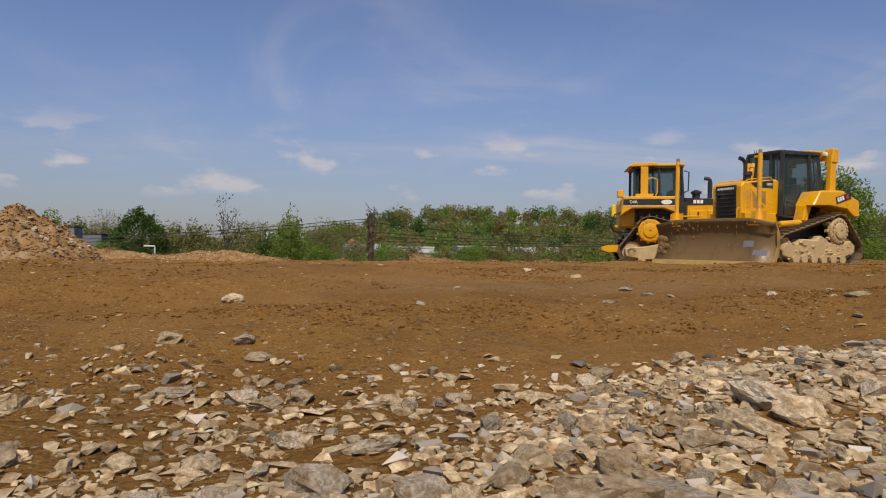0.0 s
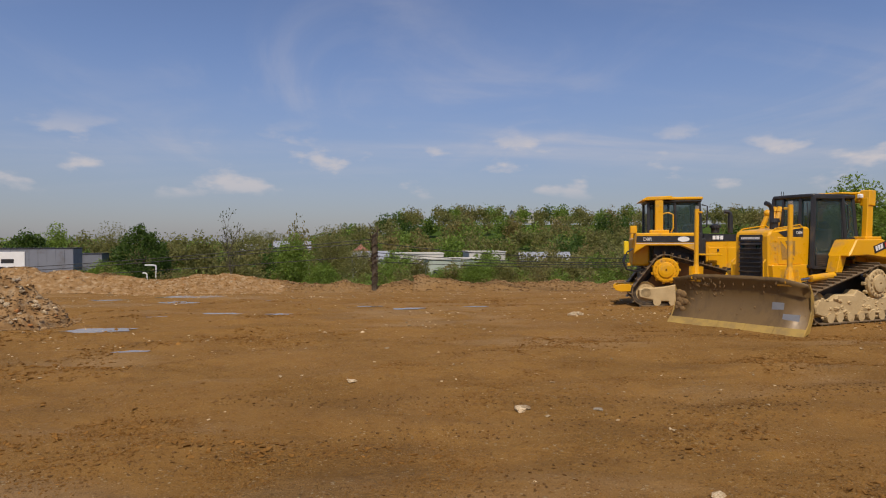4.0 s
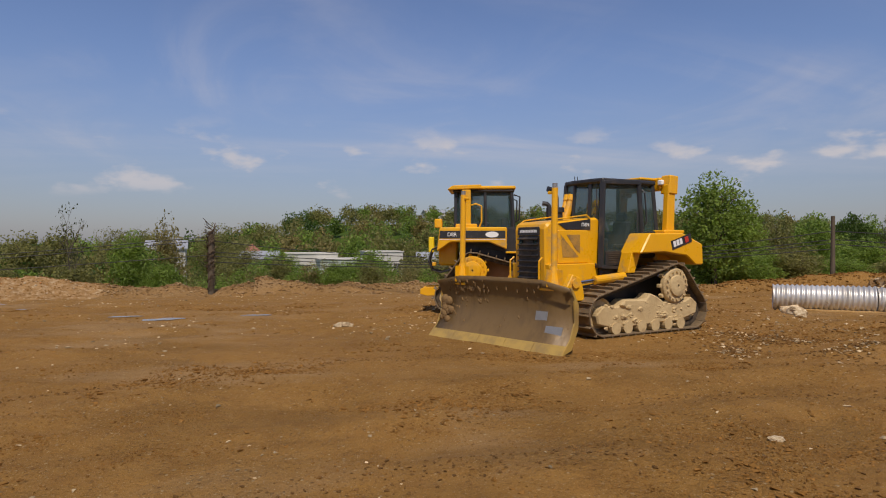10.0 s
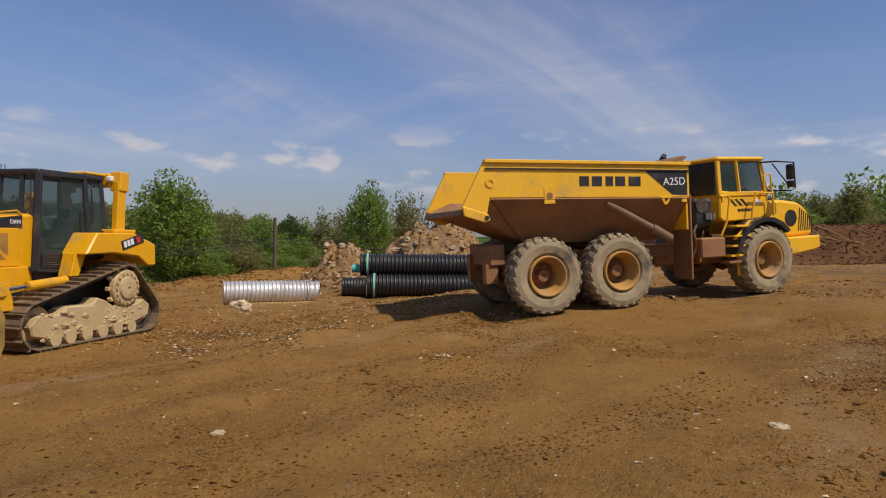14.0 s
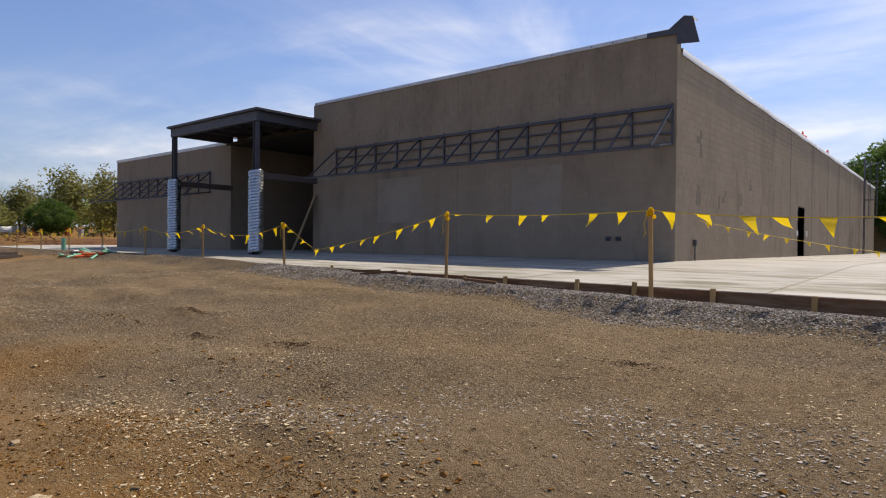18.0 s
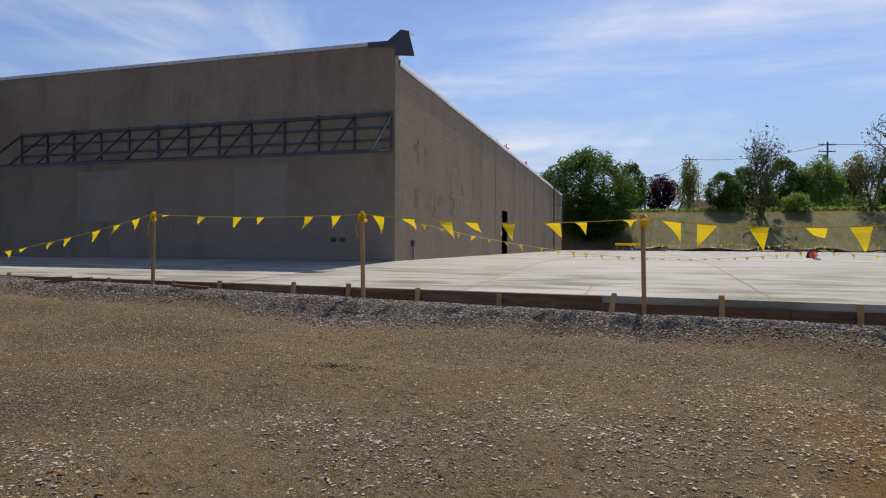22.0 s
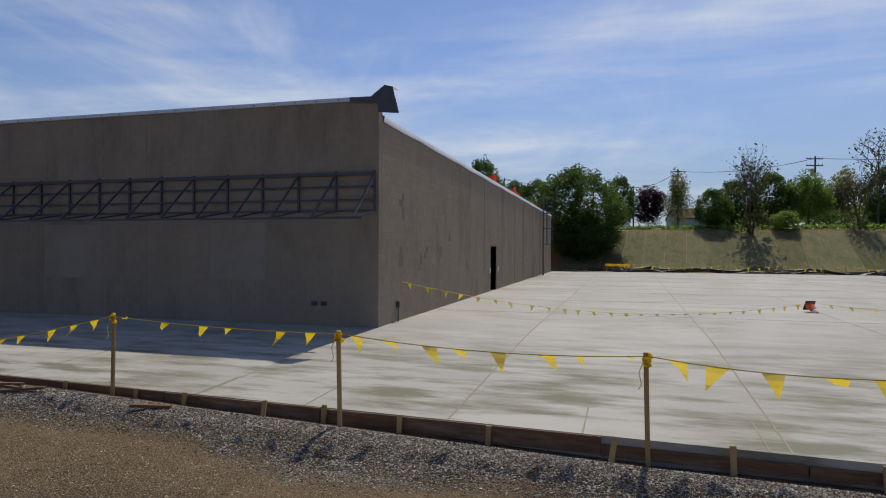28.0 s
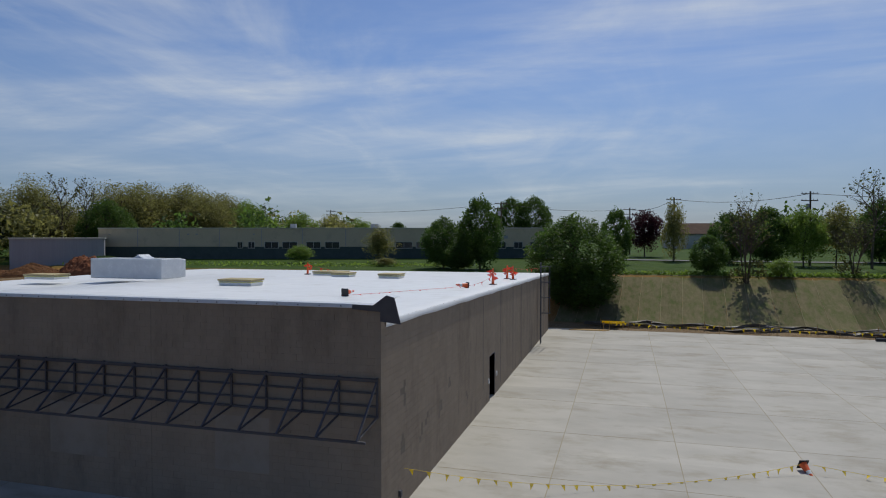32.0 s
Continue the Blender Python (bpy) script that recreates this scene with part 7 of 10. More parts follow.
    for x in (-1.70, 0.0, 3.80):
        bm = B()
        cyl(bm, (x, -0.95, 0.80), (x, 0.95, 0.80), 0.15, None, 12)
        bmesh.ops.create_icosphere(bm, subdivisions=2, radius=0.30, matrix=Matrix.Translation((x, 0, 0.80)))
        part("axle", bm, M_RUST, t)
    part("articulation_joint", cyl(B(), (2.30, 0, 0.70), (2.30, 0, 1.55), 0.22, None, 14), M_RUST, t)
    part("engine_frame", boxp((3.9, 0, 1.0), (2.9, 1.1, 0.5), None, 0.04), M_RUST, t)
    # plumbing between the cab and the body
    for k in range(6):
        y, x = -1.05 + 0.10 * k, 2.05 + 0.05 * (k % 3)
        part("hose", tube(B(), [(x, y, 2.05), (x + 0.06, y - 0.04, 1.8), (x - 0.02, y, 1.5), (x + 0.10, y + 0.05, 1.2), (x, y + 0.1, 0.95)], 0.03 + 0.012 * (k % 2), 7), M_BLK if k % 3 else M_STEELG, t)
    bm = B()
    box(bm, (2.25, -0.85, 1.95), (0.50, 0.55, 0.60), None, 0.06)
    part("air_filter_housing", bm, M_BLK, t)
    part("filter_cover", cyl(B(), (2.20, -1.15, 2.10), (2.20, -1.05, 2.10), 0.16, None, 16), M_DKTRK, t)
    for k in range(3):
        part("filter_bowl", cyl(B(), (2.30 + 0.09 * k, -1.16, 1.78), (2.30 + 0.09 * k, -1.16, 1.92), 0.04, None, 10), M_STEELG, t)
    part("battery_box", boxp((2.45, -0.95, 1.15), (0.65, 0.45, 0.45), None, 0.03), M_RUST, t)
    part("exhaust_stack", cyl(B(), (2.30, 0.35, 2.2), (2.30, 0.35, 3.32), 0.085, None, 12), M_BLK, t)
    part("exhaust_cap", cyl(B(), (2.30, 0.35, 3.32), (2.36, 0.35, 3.40), 0.07, 0.05, 10), M_BLK, t)
    # cab
    bm = B()
    prism(bm, [(2.82, 1.72), (2.72, 1.80), (2.72, 2.20), (2.80, 2.42), (4.28, 2.28), (4.20, 1.85), (3.95, 1.72)], -1.0, 0.72, "xz", 0.03)
    part("cab_lower_body", bm, M_YELT, t)
    c = new("cab")
    c.parent = t
    c["label"] = "yellow driver's cab with dark windows"
    c.matrix_local = Matrix.Translation((0, -0.14, 0))
    cab_frame(c, 2.74, 4.20, 0.84, 2.34, 3.10, 0.10, 0.02, M_YELT, 0.09, (3.36,), 0.10)
    part("rear_cab_panel", boxp((2.74, -0.14, 2.72), (0.03, 1.4, 0.75), None, 0), M_BLK, t)
    operator_seat(t, 3.30, 2.1)
    bm = B()
    for k in range(3):
        prism(bm, [(3.00 + 0.17 * k, 2.22), (3.08 + 0.17 * k, 2.22), (3.26 + 0.17 * k, 2.06), (3.18 + 0.17 * k, 2.06)], -1.008, -1.002, "xz")
    part("cab_stripes", bm, M_BLK, t, "three slanted dark stripes")
    decal_bars("maker_bar", t, Matrix.Translation((3.52, -1.004, 1.96)), 0.52, 0.065, M_BLK, 5)
    part("oval_sticker", lathe(B(), [(0.001, 0), (0.06, 0), (0.06, 0.006), (0.001, 0.006)], 20, Matrix.Translation((3.88, -1.003, 2.14)) @ rot("X", 90) @ Matrix.Diagonal((1.9, 1, 1, 1))), M_WHITE, t, "white oval sticker")
    # rails, steps and mirror
    part("hand_rail", tube(B(), [(3.50, -1.12, 1.35), (3.55, -1.16, 1.9), (3.66, -1.16, 2.35), (4.22, -1.16, 2.32), (4.24, -1.16, 1.8)], 0.025, 7), M_YELT, t)
    part("hand_rail", tube(B(), [(4.02, -1.10, 2.32), (4.02, -1.10, 2.72), (4.10, -1.10, 2.78), (4.24, -1.10, 2.76), (4.26, -1.10, 2.32)], 0.022, 7), M_YELT, t)
    part("hand_rail", tube(B(), [(2.62, -1.16, 2.15), (2.56, -1.20, 2.28), (2.74, -1.2, 2.30), (2.80, -1.2, 2.2), (2.72, -1.2, 1.75), (2.56, -1.16, 1.4)], 0.025, 7), M_YELT, t)
    for k in range(4):
        part("step", boxp((3.02 - 0.06 * k + 0.1, -1.16, 1.60 - 0.22 * k), (0.48, 0.30, 0.045), None, 0.005), M_YELT, t)
    bm = B()
    prism(bm, [(2.85, 1.30), (3.35, 1.72), (3.50, 1.72), (3.20, 1.30)], -1.25, -1.20, "xz", 0.005)
    part("step_side", bm, M_YELT, t)
    part("lower_step", boxp((2.85, -1.16, 0.80), (0.40, 0.28, 0.05), None, 0.005), M_RUST, t)
    part("step_hanger", boxp((3.02, -1.2, 0.70), (0.06, 0.05, 0.45), None, 0.005), M_YELT, t)
    part("mirror_arm", tube(B(), [(4.05, -0.95, 3.06), (4.30, -1.20, 3.06), (4.72, -1.34, 3.02), (4.75, -1.34, 2.42), (4.62, -1.32, 2.36), (4.22, -1.0, 2.40)], 0.02, 7), M_BLK, t)
    part("mirror_brace", tube(B(), [(4.30, -1.1, 3.02), (4.58, -1.3, 2.5)], 0.016, 6), M_BLK, t)
    part("mirror_glass", boxp((4.58, -1.34, 2.80), (0.07, 0.20, 0.36), None, 0.03), M_BLK, t)
    part("mirror_small", boxp((4.60, -1.34, 2.52), (0.07, 0.20, 0.16), None, 0.03), M_BLK, t)
    # front fender and bonnet
    for s in (-1, 1):
        bm = B()
        arc = [(3.80 + 0.98 * math.cos(a), 0.80 + 0.98 * math.sin(a)) for a in [radians(168 - 18 * i) for i in range(8)]]
        inner = [(3.80 + 0.88 * math.cos(a), 0.80 + 0.88 * math.sin(a)) for a in [radians(168 - 18 * i) for i in range(8)]]
        prism(bm, arc + inner[::-1], s * 0.78, s * 1.36, "xz")
        part("front_fender", bm, M_BLK, t, "black rubber-edged front fender")
    bm = B()
    prism(bm, [(4.20, 1.35), (4.30, 2.12), (4.62, 2.18), (5.30, 2.10), (5.62, 1.92), (5.78, 1.55), (5.78, 1.28), (4.85, 1.25), (4.6, 1.55)], -0.98, 0.98, "xz", 0.07)
    part("bonnet", bm, M_YELT, t)
    part("bonnet_filter", boxp((4.48, -0.55, 2.20), (0.50, 0.4, 0.10), None, 0.03), M_BLK, t)
    for s in (-1, 1):
        part("side_vent", cyl(B(), (5.02, s * 0.975, 1.72), (5.02, s * 0.992, 1.72), 0.20, None, 24), M_BLK, t, "round black side vent")
        bm = B()
        for k in range(7):
            x0 = 5.26 + 0.075 * k
            prism(bm, [(x0, 1.40), (x0 + 0.032, 1.40), (x0 + 0.10 - 0.02 * k * 0.3, 1.96 - 0.045 * k), (x0 + 0.068 - 0.02 * k * 0.3, 1.96 - 0.045 * k)], s * 0.978, s * 0.988, "xz")
        part("side_grille", bm, M_BLK, t, "slanted dark grille slots")
    bm = B()
    prism(bm, [(4.72, 0.82), (4.74, 1.26), (5.86, 1.26), (5.88, 0.98), (5.70, 0.92)], -1.12, 1.12, "xz", 0.03)
    part("bumper", bm, M_YELT, t)
    # the front unit is steered a little to the left about the joint
    steer = Matrix.Translation((2.3, 0, 0)) @ rot("Z", 7) @ Matrix.Translation((-2.3, 0, 0))
    bpy.context.view_layer.update()
    for ob in t.children:
        pts = [ob.matrix_basis @ v.co for v in ob.data.vertices] if ob.type == "MESH" else [ob.matrix_basis.translation]
        mid = sum((p.x for p in pts), 0.0) / len(pts)
        if mid > 2.5 or ob.name.startswith("cab"):
            ob.matrix_basis = steer @ ob.matrix_basis
    return t


bulldozer_small()
bulldozer_large()
hauler()


# ---- stones ----
M_STONE = surf("tan_limestone", (0.72, 0.60, 0.41), (0.38, 0.285, 0.17), 7, 0.85, 0, 1.0, 16, (0.27, 0.17, 0.08), 0.46, 2.6, dist=0.006, rand=0.34)
M_STONEG = surf("grey_limestone", (0.64, 0.56, 0.43), (0.23, 0.19, 0.14), 9, 0.85, 0, 1.0, 16, (0.27, 0.18, 0.09), 0.42, 2.4, dist=0.006, rand=0.38)
M_STONEO = surf("orange_sandstone", (0.42, 0.19, 0.06), (0.30, 0.13, 0.05), 9, 0.85, 0, 0.5, 45, dist=0.0035, rand=0.25)
M_CHIPS = surf("stone_chips", (0.52, 0.41, 0.255), (0.36, 0.27, 0.16), 3, 0.9, 0, 0.3, 60, dist=0.003, island=0.60)
M_RUBBLE = surf("mixed_rubble", (0.66, 0.54, 0.35), (0.30, 0.23, 0.14), 60, 0.9, 0, 1.0, 110, (0.26, 0.16, 0.075), 0.45, 22, dist=0.003, island=0.35)
M_CHIPSG = surf("grey_gravel", (0.41, 0.362, 0.300), (0.245, 0.214, 0.174), 3, 0.9, 0, 0.3, 60, dist=0.003, island=0.75)
M_CLOD = surf("earth_clod", (0.250, 0.124, 0.034), (0.170, 0.082, 0.023), 4, 0.95, 0, 0.6, 30, dist=0.008, island=0.25, world_space=True)
M_CLODG = surf("grey_brown_clod", (0.150, 0.098, 0.055), (0.100, 0.065, 0.036), 4, 0.95, 0, 0.6, 30, dist=0.008, island=0.35, world_space=True)
M_CLODD = surf("damp_earth_clod", (0.175, 0.093, 0.033), (0.120, 0.062, 0.023), 4, 0.95, 0, 0.6, 30, dist=0.008, island=0.35, world_space=True)
M_HEAP = surf("dug_earth", (0.330, 0.200, 0.090), (0.205, 0.115, 0.048), 2.6, 0.95, 0, 1.0, 14, (0.42, 0.32, 0.20), 0.30, 3.2, dist=0.03)
M_HEAPD = surf("dark_dug_earth", (0.155, 0.074, 0.034), (0.110, 0.052, 0.025), 1.3, 0.95, 0, 1.0, 14, (0.24, 0.15, 0.085), 0.15, 2.2, dist=0.03)


def rock_hull(seed, n=13, flat=0.6):
    rng = random.Random(seed)
    bm = B()
    for i in range(n):
        v = Vector((rng.gauss(0, 1), rng.gauss(0, 1), rng.gauss(0, 1))).normalized() * rng.uniform(0.78, 1.05)
        bm.verts.new((v.x, v.y * rng.uniform(0.75, 1.0), v.z * flat))
    bmesh.ops.convex_hull(bm, input=bm.verts[:])
    loose = [v for v in bm.verts if not v.link_faces]
    bmesh.ops.delete(bm, geom=loose, context="VERTS")
    return bm


def rock_fine(seed, flat=0.6):
    """A broken stone: a blunt hull whose faces are split and knocked uneven."""
    rng = random.Random(seed + 900)
    bm = rock_hull(seed, 22, flat)
    for amp in (0.085, 0.045):
        bmesh.ops.subdivide_edges(bm, edges=bm.edges[:], cuts=1, use_grid_fill=True)
        for v in bm.verts:
            v.co += Vector((rng.uniform(-1, 1), rng.uniform(-1, 1), rng.uniform(-1, 1) * flat)) * amp
    bmesh.ops.triangulate(bm, faces=bm.faces[:])
    return bm


FINE = [[mesh_from("stone", rock_fine(200 + i, 0.55 + 0.07 * (i % 5)), m) for i in range(10)] for m in (M_STONE, M_STONEG, M_STONEO)]
HULLS, CHIPS = [], []
for i in range(16):
    b0 = rock_hull(300 + i, 9 if i < 8 else 7, 0.56)
    b0.verts.index_update()
    (HULLS if i < 8 else CHIPS).append((np.array([v.co[:] for v in b0.verts]), [[v.index for v in f.verts] for f in b0.faces]))
    b0.free()


def joined_stones(name, P, S, mat, seed, sink=0.25, hulls=HULLS, tall=0.92):
    """Many small stones as one mesh: places P, sizes S."""
    rs = np.random.RandomState(seed)
    kind = rs.randint(0, 8, len(P))
    V, F, base = [], [], 0
    for k, (hv, hf) in enumerate(hulls):
        p, s = P[kind == k], S[kind == k][:, None, None]
        n = len(p)
        a = rs.uniform(0, 6.28, n)
        c, sn = np.cos(a)[:, None], np.sin(a)[:, None]
        q = hv[None] * s * rs.uniform(0.7, 1.25, (n, 1, 3)) * np.array((1.12, 1.0, tall))
        V.append(np.stack([q[:, :, 0] * c - q[:, :, 1] * sn + p[:, 0:1], q[:, :, 0] * sn + q[:, :, 1] * c + p[:, 1:2], q[:, :, 2] + p[:, 2:3] + s[:, :, 0] * (0.47 - sink)], -1).reshape(-1, 3))
        f = np.array(hf)
        F += (f[None] + (base + len(hv) * np.arange(n))[:, None, None]).reshape(-1, 3).tolist()
        base += n * len(hv)
    return soup(name, np.concatenate(V), F, mat)


def lay_stone(parent, x, y, s, k, rng, z=None, sink=0.15, low=1.0):
    ob = new("stone", FINE[k][rng.randrange(10)])
    zz = float(lot_z(x, y)) if z is None else z
    m = Matrix.Translation((x, y, zz + s * (0.45 - sink))) @ rot("Z", rng.uniform(0, 360)) @ rot("X", rng.uniform(-22, 22)) @ Matrix.Diagonal((s * rng.uniform(0.85, 1.45), s * rng.uniform(0.8, 1.1), s * low * rng.uniform(0.75, 1.1), 1))
    if parent is None:
        ob.matrix_world = m
    else:
        ob.parent = parent
        ob.matrix_local = parent.matrix_world.inverted() @ m
    return ob


def rubble_density(x, y):
    """How thickly broken stone covers the ground where the walk begins, 0 to 1."""
    right = sms(-4.9, -4.0, x - 0.35 * (y + 3.4)) * (1 - sms(-3.0, -2.75, y - 0.10 * (x + 3.8)))
    left = 0.80 * (1 - sms(-3.75, -3.1, y + 0.4 * (x + 5.0) * 0.2))
    mid = 0.30 * (1 - sms(-3.0, -2.4, y))
    edge = 1.1 * fbm(x + 11, y - 4, 1.3, 4)
    fade = sms(-7.4, -6.2, x + edge) * (1 - sms(-2.6, -1.3, x + edge)) * sms(-5.6, -4.7, y + edge)
    return np.clip(np.maximum(np.maximum(right, left), mid), 0, 1) * fade


def build_rubble():
    t = thing("rubble_patch", "broken tan and grey limestone rubble strewn on the earth", "rubble", pose(-4.2, -3.4, float(lot_z(-4.2, -3.4))))
    bpy.context.view_layer.update()
    rng = random.Random(21)
    placed = []
    n = 0
    tries = 0
    while n < 300 and tries < 30000:
        tries += 1
        x, y = rng.uniform(-6.2, -2.4), rng.uniform(-4.3, -2.6)
        d = float(rubble_density(x, y))
        if rng.random() > d:
            continue
        s = rng.choice((0.022, 0.028, 0.034, 0.044, 0.060)) * (0.70 + 0.52 * d)
        if any((x - a) ** 2 + (y - b) ** 2 < (0.60 * (s + c)) ** 2 for a, b, c in placed):
            continue
        placed.append((x, y, s))
        r = rng.random()
        lay_stone(t, x, y, s, 0 if r < 0.62 else (2 if r > 0.96 and s < 0.036 else 1), rng, sink=0.28, low=0.92)
        n += 1
    # the smaller broken stone between
    rs = np.random.RandomState(5)
    X, Y = rs.uniform(-7.8, -1.0, 80000), rs.uniform(-5.8, -1.6, 80000)
    keep = rs.rand(80000) < 0.65 * rubble_density(X, Y) + 0.004
    X, Y = X[keep], Y[keep]
    S = rs.uniform(0.004, 0.016, len(X)) * rs.choice((0.7, 1.0, 1.0, 1.5, 2.2), len(X))
    Z = lot_z(X, Y)
    ob = joined_stones("gravel", np.stack([X, Y, Z], 1), S, M_RUBBLE, 6, 0.36, HULLS, 0.90)
    ob.parent = t
    ob.matrix_parent_inverse = t.matrix_world.inverted()
    ob["kind"] = "stuff"
    for mat, seed, share in ((M_RUBBLE, 61, 0.85), (M_CHIPSG, 62, 0.16)):
        X, Y = rs.uniform(-7.4, -1.4, 18000), rs.uniform(-5.6, -2.5, 18000)
        keep = rs.rand(18000) < share * rubble_density(X, Y) ** 1.2
        X, Y = X[keep], Y[keep]
        ob = joined_stones("broken_stone", np.stack([X, Y, lot_z(X, Y)], 1), rs.uniform(0.012, 0.032, len(X)) * rs.choice((0.8, 1.0, 1.3), len(X)), mat, seed, 0.36, HULLS, 0.95)
        ob.parent = t
        ob.matrix_parent_inverse = t.matrix_world.inverted()
        ob["kind"] = "stuff"
    # single stones that stand out
    tan, grey = "pale tan rock lying on the bare earth", "grey angular rock on the bare earth"
    single = [(-5.37, -2.45, 0.055, 0, "rounded tan boulder half sunk in the earth"), (-5.43, -1.33, 0.078, 0, "pale flat rock lying on the bare earth"), (-4.45, -1.57, 0.036, 1, grey), (-2.47, -1.99, 0.045, 0, tan),
              (-3.43, -1.40, 0.034, 1, grey), (-3.18, -0.93, 0.050, 1, grey), (-3.16, -1.25, 0.030, 1, grey), (-3.08, -1.37, 0.030, 0, tan), (-2.56, -1.46, 0.045, 1, grey), (-2.07, -1.22, 0.040, 0, tan),
              (-4.20, -0.79, 0.030, 0, tan), (-3.31, -0.27, 0.055, 0, tan), (-1.91, 1.10, 0.060, 0, tan), (-5.12, -2.41, 0.052, 1, grey), (-5.04, -2.52, 0.060, 0, tan), (-2.69, -2.29, 0.028, 1, grey),
              (-2.83, 3.81, 0.11, 0, tan), (-4.86, 5.29, 0.10, 0, tan), (-2.86, 3.74, 0.09, 0, tan), (0.62, 14.9, 0.30, 0, "large pale rock near the bulldozer blade"), (1.41, 3.36, 0.09, 0, tan),
              (4.02, 4.52, 0.08, 0, tan), (6.25, 0.30, 0.10, 0, "pale angular rock on the bare earth"), (4.75, -0.94, 0.08, 0, tan), (1.75, 3.32, 0.06, 0, tan), (-2.0, 3.7, 0.05, 1, grey)]
    for x, y, s, k, lab in single:
        tagged(lay_stone(None, x, y, s, k, rng, sink=0.36, low=0.62), lab, "rock", "single rocks").name = "rock"


build_rubble()


def scatter():
    """Loose stones, crushed gravel by the slab and clods over the whole lot."""
    rs = np.random.RandomState(12)

    def field(n, x0, x1, y0, y1, dens):
        X, Y = rs.uniform(x0, x1, n), rs.uniform(y0, y1, n)
        keep = rs.rand(n) < dens(X, Y)
        return X[keep], Y[keep]

    def lay(name, X, Y, S, mat, label, cat, seed, hulls=HULLS, tall=0.85):
        ob = joined_stones(name, np.stack([X, Y, lot_z(X, Y)], 1), S, mat, seed, 0.30, hulls, tall)
        tagged(ob, label, cat, kind="stuff")

    # crushed stone strip along the form boards
    def strip(x, y):
        e = y + 0.06 * np.clip(x, -8, 60)
        return sms(-9.05, -8.85, e) * (1 - sms(-8.1, -7.4, e + 0.8 * fbm(x, y, 1.8, 3))) 
    X, Y = field(190000, -9, 15, -10.6, -6.8, strip)
    X2, Y2 = field(9000, 18, 42, -11.9, -8.4, strip)
    X, Y = np.append(X, X2), np.append(Y, Y2)
    lay("gravel", X, Y, rs.uniform(0.012, 0.026, len(X)), M_CHIPSG, "pale grey crushed gravel strip along the slab edge", "gravel", 1, CHIPS)

    # stones worked into the ground before the slab
    def apron(x, y):
        m = sms(-8.6, -7.0, y + 0.06 * x) * (1 - sms(-2.5, 2.0, y - 0.10 * (x - 4)))
        p = sms(-0.02, 0.30, fbm(x + 7, y, 2.6, 4))
        q = np.exp(-((y + 0.8 + 0.62 * (x - 3.4)) / 0.7) ** 2) * sms(2.0, 3.2, x) * (1 - sms(6.0, 8.0, x))
        w = 0.5 * (1 - sms(-3.5, -1.0, x)) * (1 - sms(-4.6, -3.0, y))
        return np.clip(m * ((0.10 + 0.42 * (1 - sms(4, 9, np.abs(x - 1)))) * (1 - sms(-4.2, -1.5, y)) + 0.05 + 0.40 * p + 0.9 * q + w), 0, 1) * np.where((x < -1.0) & (y > -4.4), 0.12, 1.0)
    X, Y = field(170000, -7, 18, -9.3, 1.2, apron)
    lay("apron_stones", X, Y, rs.uniform(0.005, 0.015, len(X)) * rs.choice((0.7, 1.0, 1.0, 1.6), len(X)), M_CHIPS, "loose tan and grey stones trodden into the ground before the slab", "stones", 2, CHIPS, 0.58)

    # coarser stone in patches where the fill breaks the surface
    def patches(spots):
        def dens(x, y):
            out = 0.0
            for px, py, rx, ry, a, f in spots:
                c, s = math.cos(radians(a)), math.sin(radians(a))
                u, v = (c * (x - px) + s * (y - py)) / rx, (-s * (x - px) + c * (y - py)) / ry
                out = np.maximum(out, f * (1 - sms(0.30, 1.30, np.hypot(u, v) + 0.9 * fbm(x, y, 0.8, 3))))
            return out
        return dens
    tan = ((5.3, -2.2, 2.4, 0.50, 8, 0.9), (3.9, -1.6, 0.8, 0.5, 0, 0.6), (-0.4, -4.7, 1.5, 0.5, 5, 0.9), (-1.0, -6.0, 1.3, 1.1, 8, 0.9), (-1.7, -5.3, 1.6, 1.1, 8, 0.8), (-1.6, -3.7, 2.0, 0.7, 8, 0.9), (13.0, -3.4, 2.4, 0.35, 2, 0.6), (0.6, -5.0, 0.9, 0.4, 0, 0.7), (6.2, -4.0, 1.2, 0.4, 10, 0.6))
    grey = ((4.5, -2.85, 1.5, 0.55, 12, 1.0), (1.7, -4.0, 1.3, 0.55, 5, 1.0), (2.3, -4.1, 0.8, 0.5, 0, 0.9), (3.9, -3.9, 0.9, 0.35, 0, 0.8), (0.9, -4.5, 0.8, 0.35, 0, 0.8), (-0.6, -4.4, 1.0, 0.4, 0, 0.6))
    for spots, mat, seed, what in ((tan, M_CHIPS, 21, "tan"), (grey, M_CHIPSG, 24, "grey")):
        X, Y = field(120000, -5, 16, -7.8, 0.2, patches(spots))
        lay("patch_stones", X, Y, rs.uniform(0.007, 0.017, len(X)) * rs.choice((0.6, 0.8, 1.0, 1.2, 1.7), len(X)), mat, "patches of broken " + what + " stone in the ground", "stones", seed, HULLS, 0.50)

    # scattered stones over the lot, thick where the machines work
    def lot(x, y):
        band = np.exp(-((y - 11.2 + 0.35 * (x - 10)) / 1.7) ** 2) * sms(4, 8, x) * (1 - sms(14, 20, x))
        bulk = np.exp(-((y - 14.0) / 2.4) ** 2) * sms(-2, 2, x) * (1 - sms(9, 12, x))
        return np.clip(0.035 + 0.10 * sms(0.05, 0.4, fbm(x, y, 5.0, 4)) + 0.55 * band + 0.30 * bulk, 0, 1) * np.where((x < -0.5) & (y < 2.5), 0.10, 1.0)
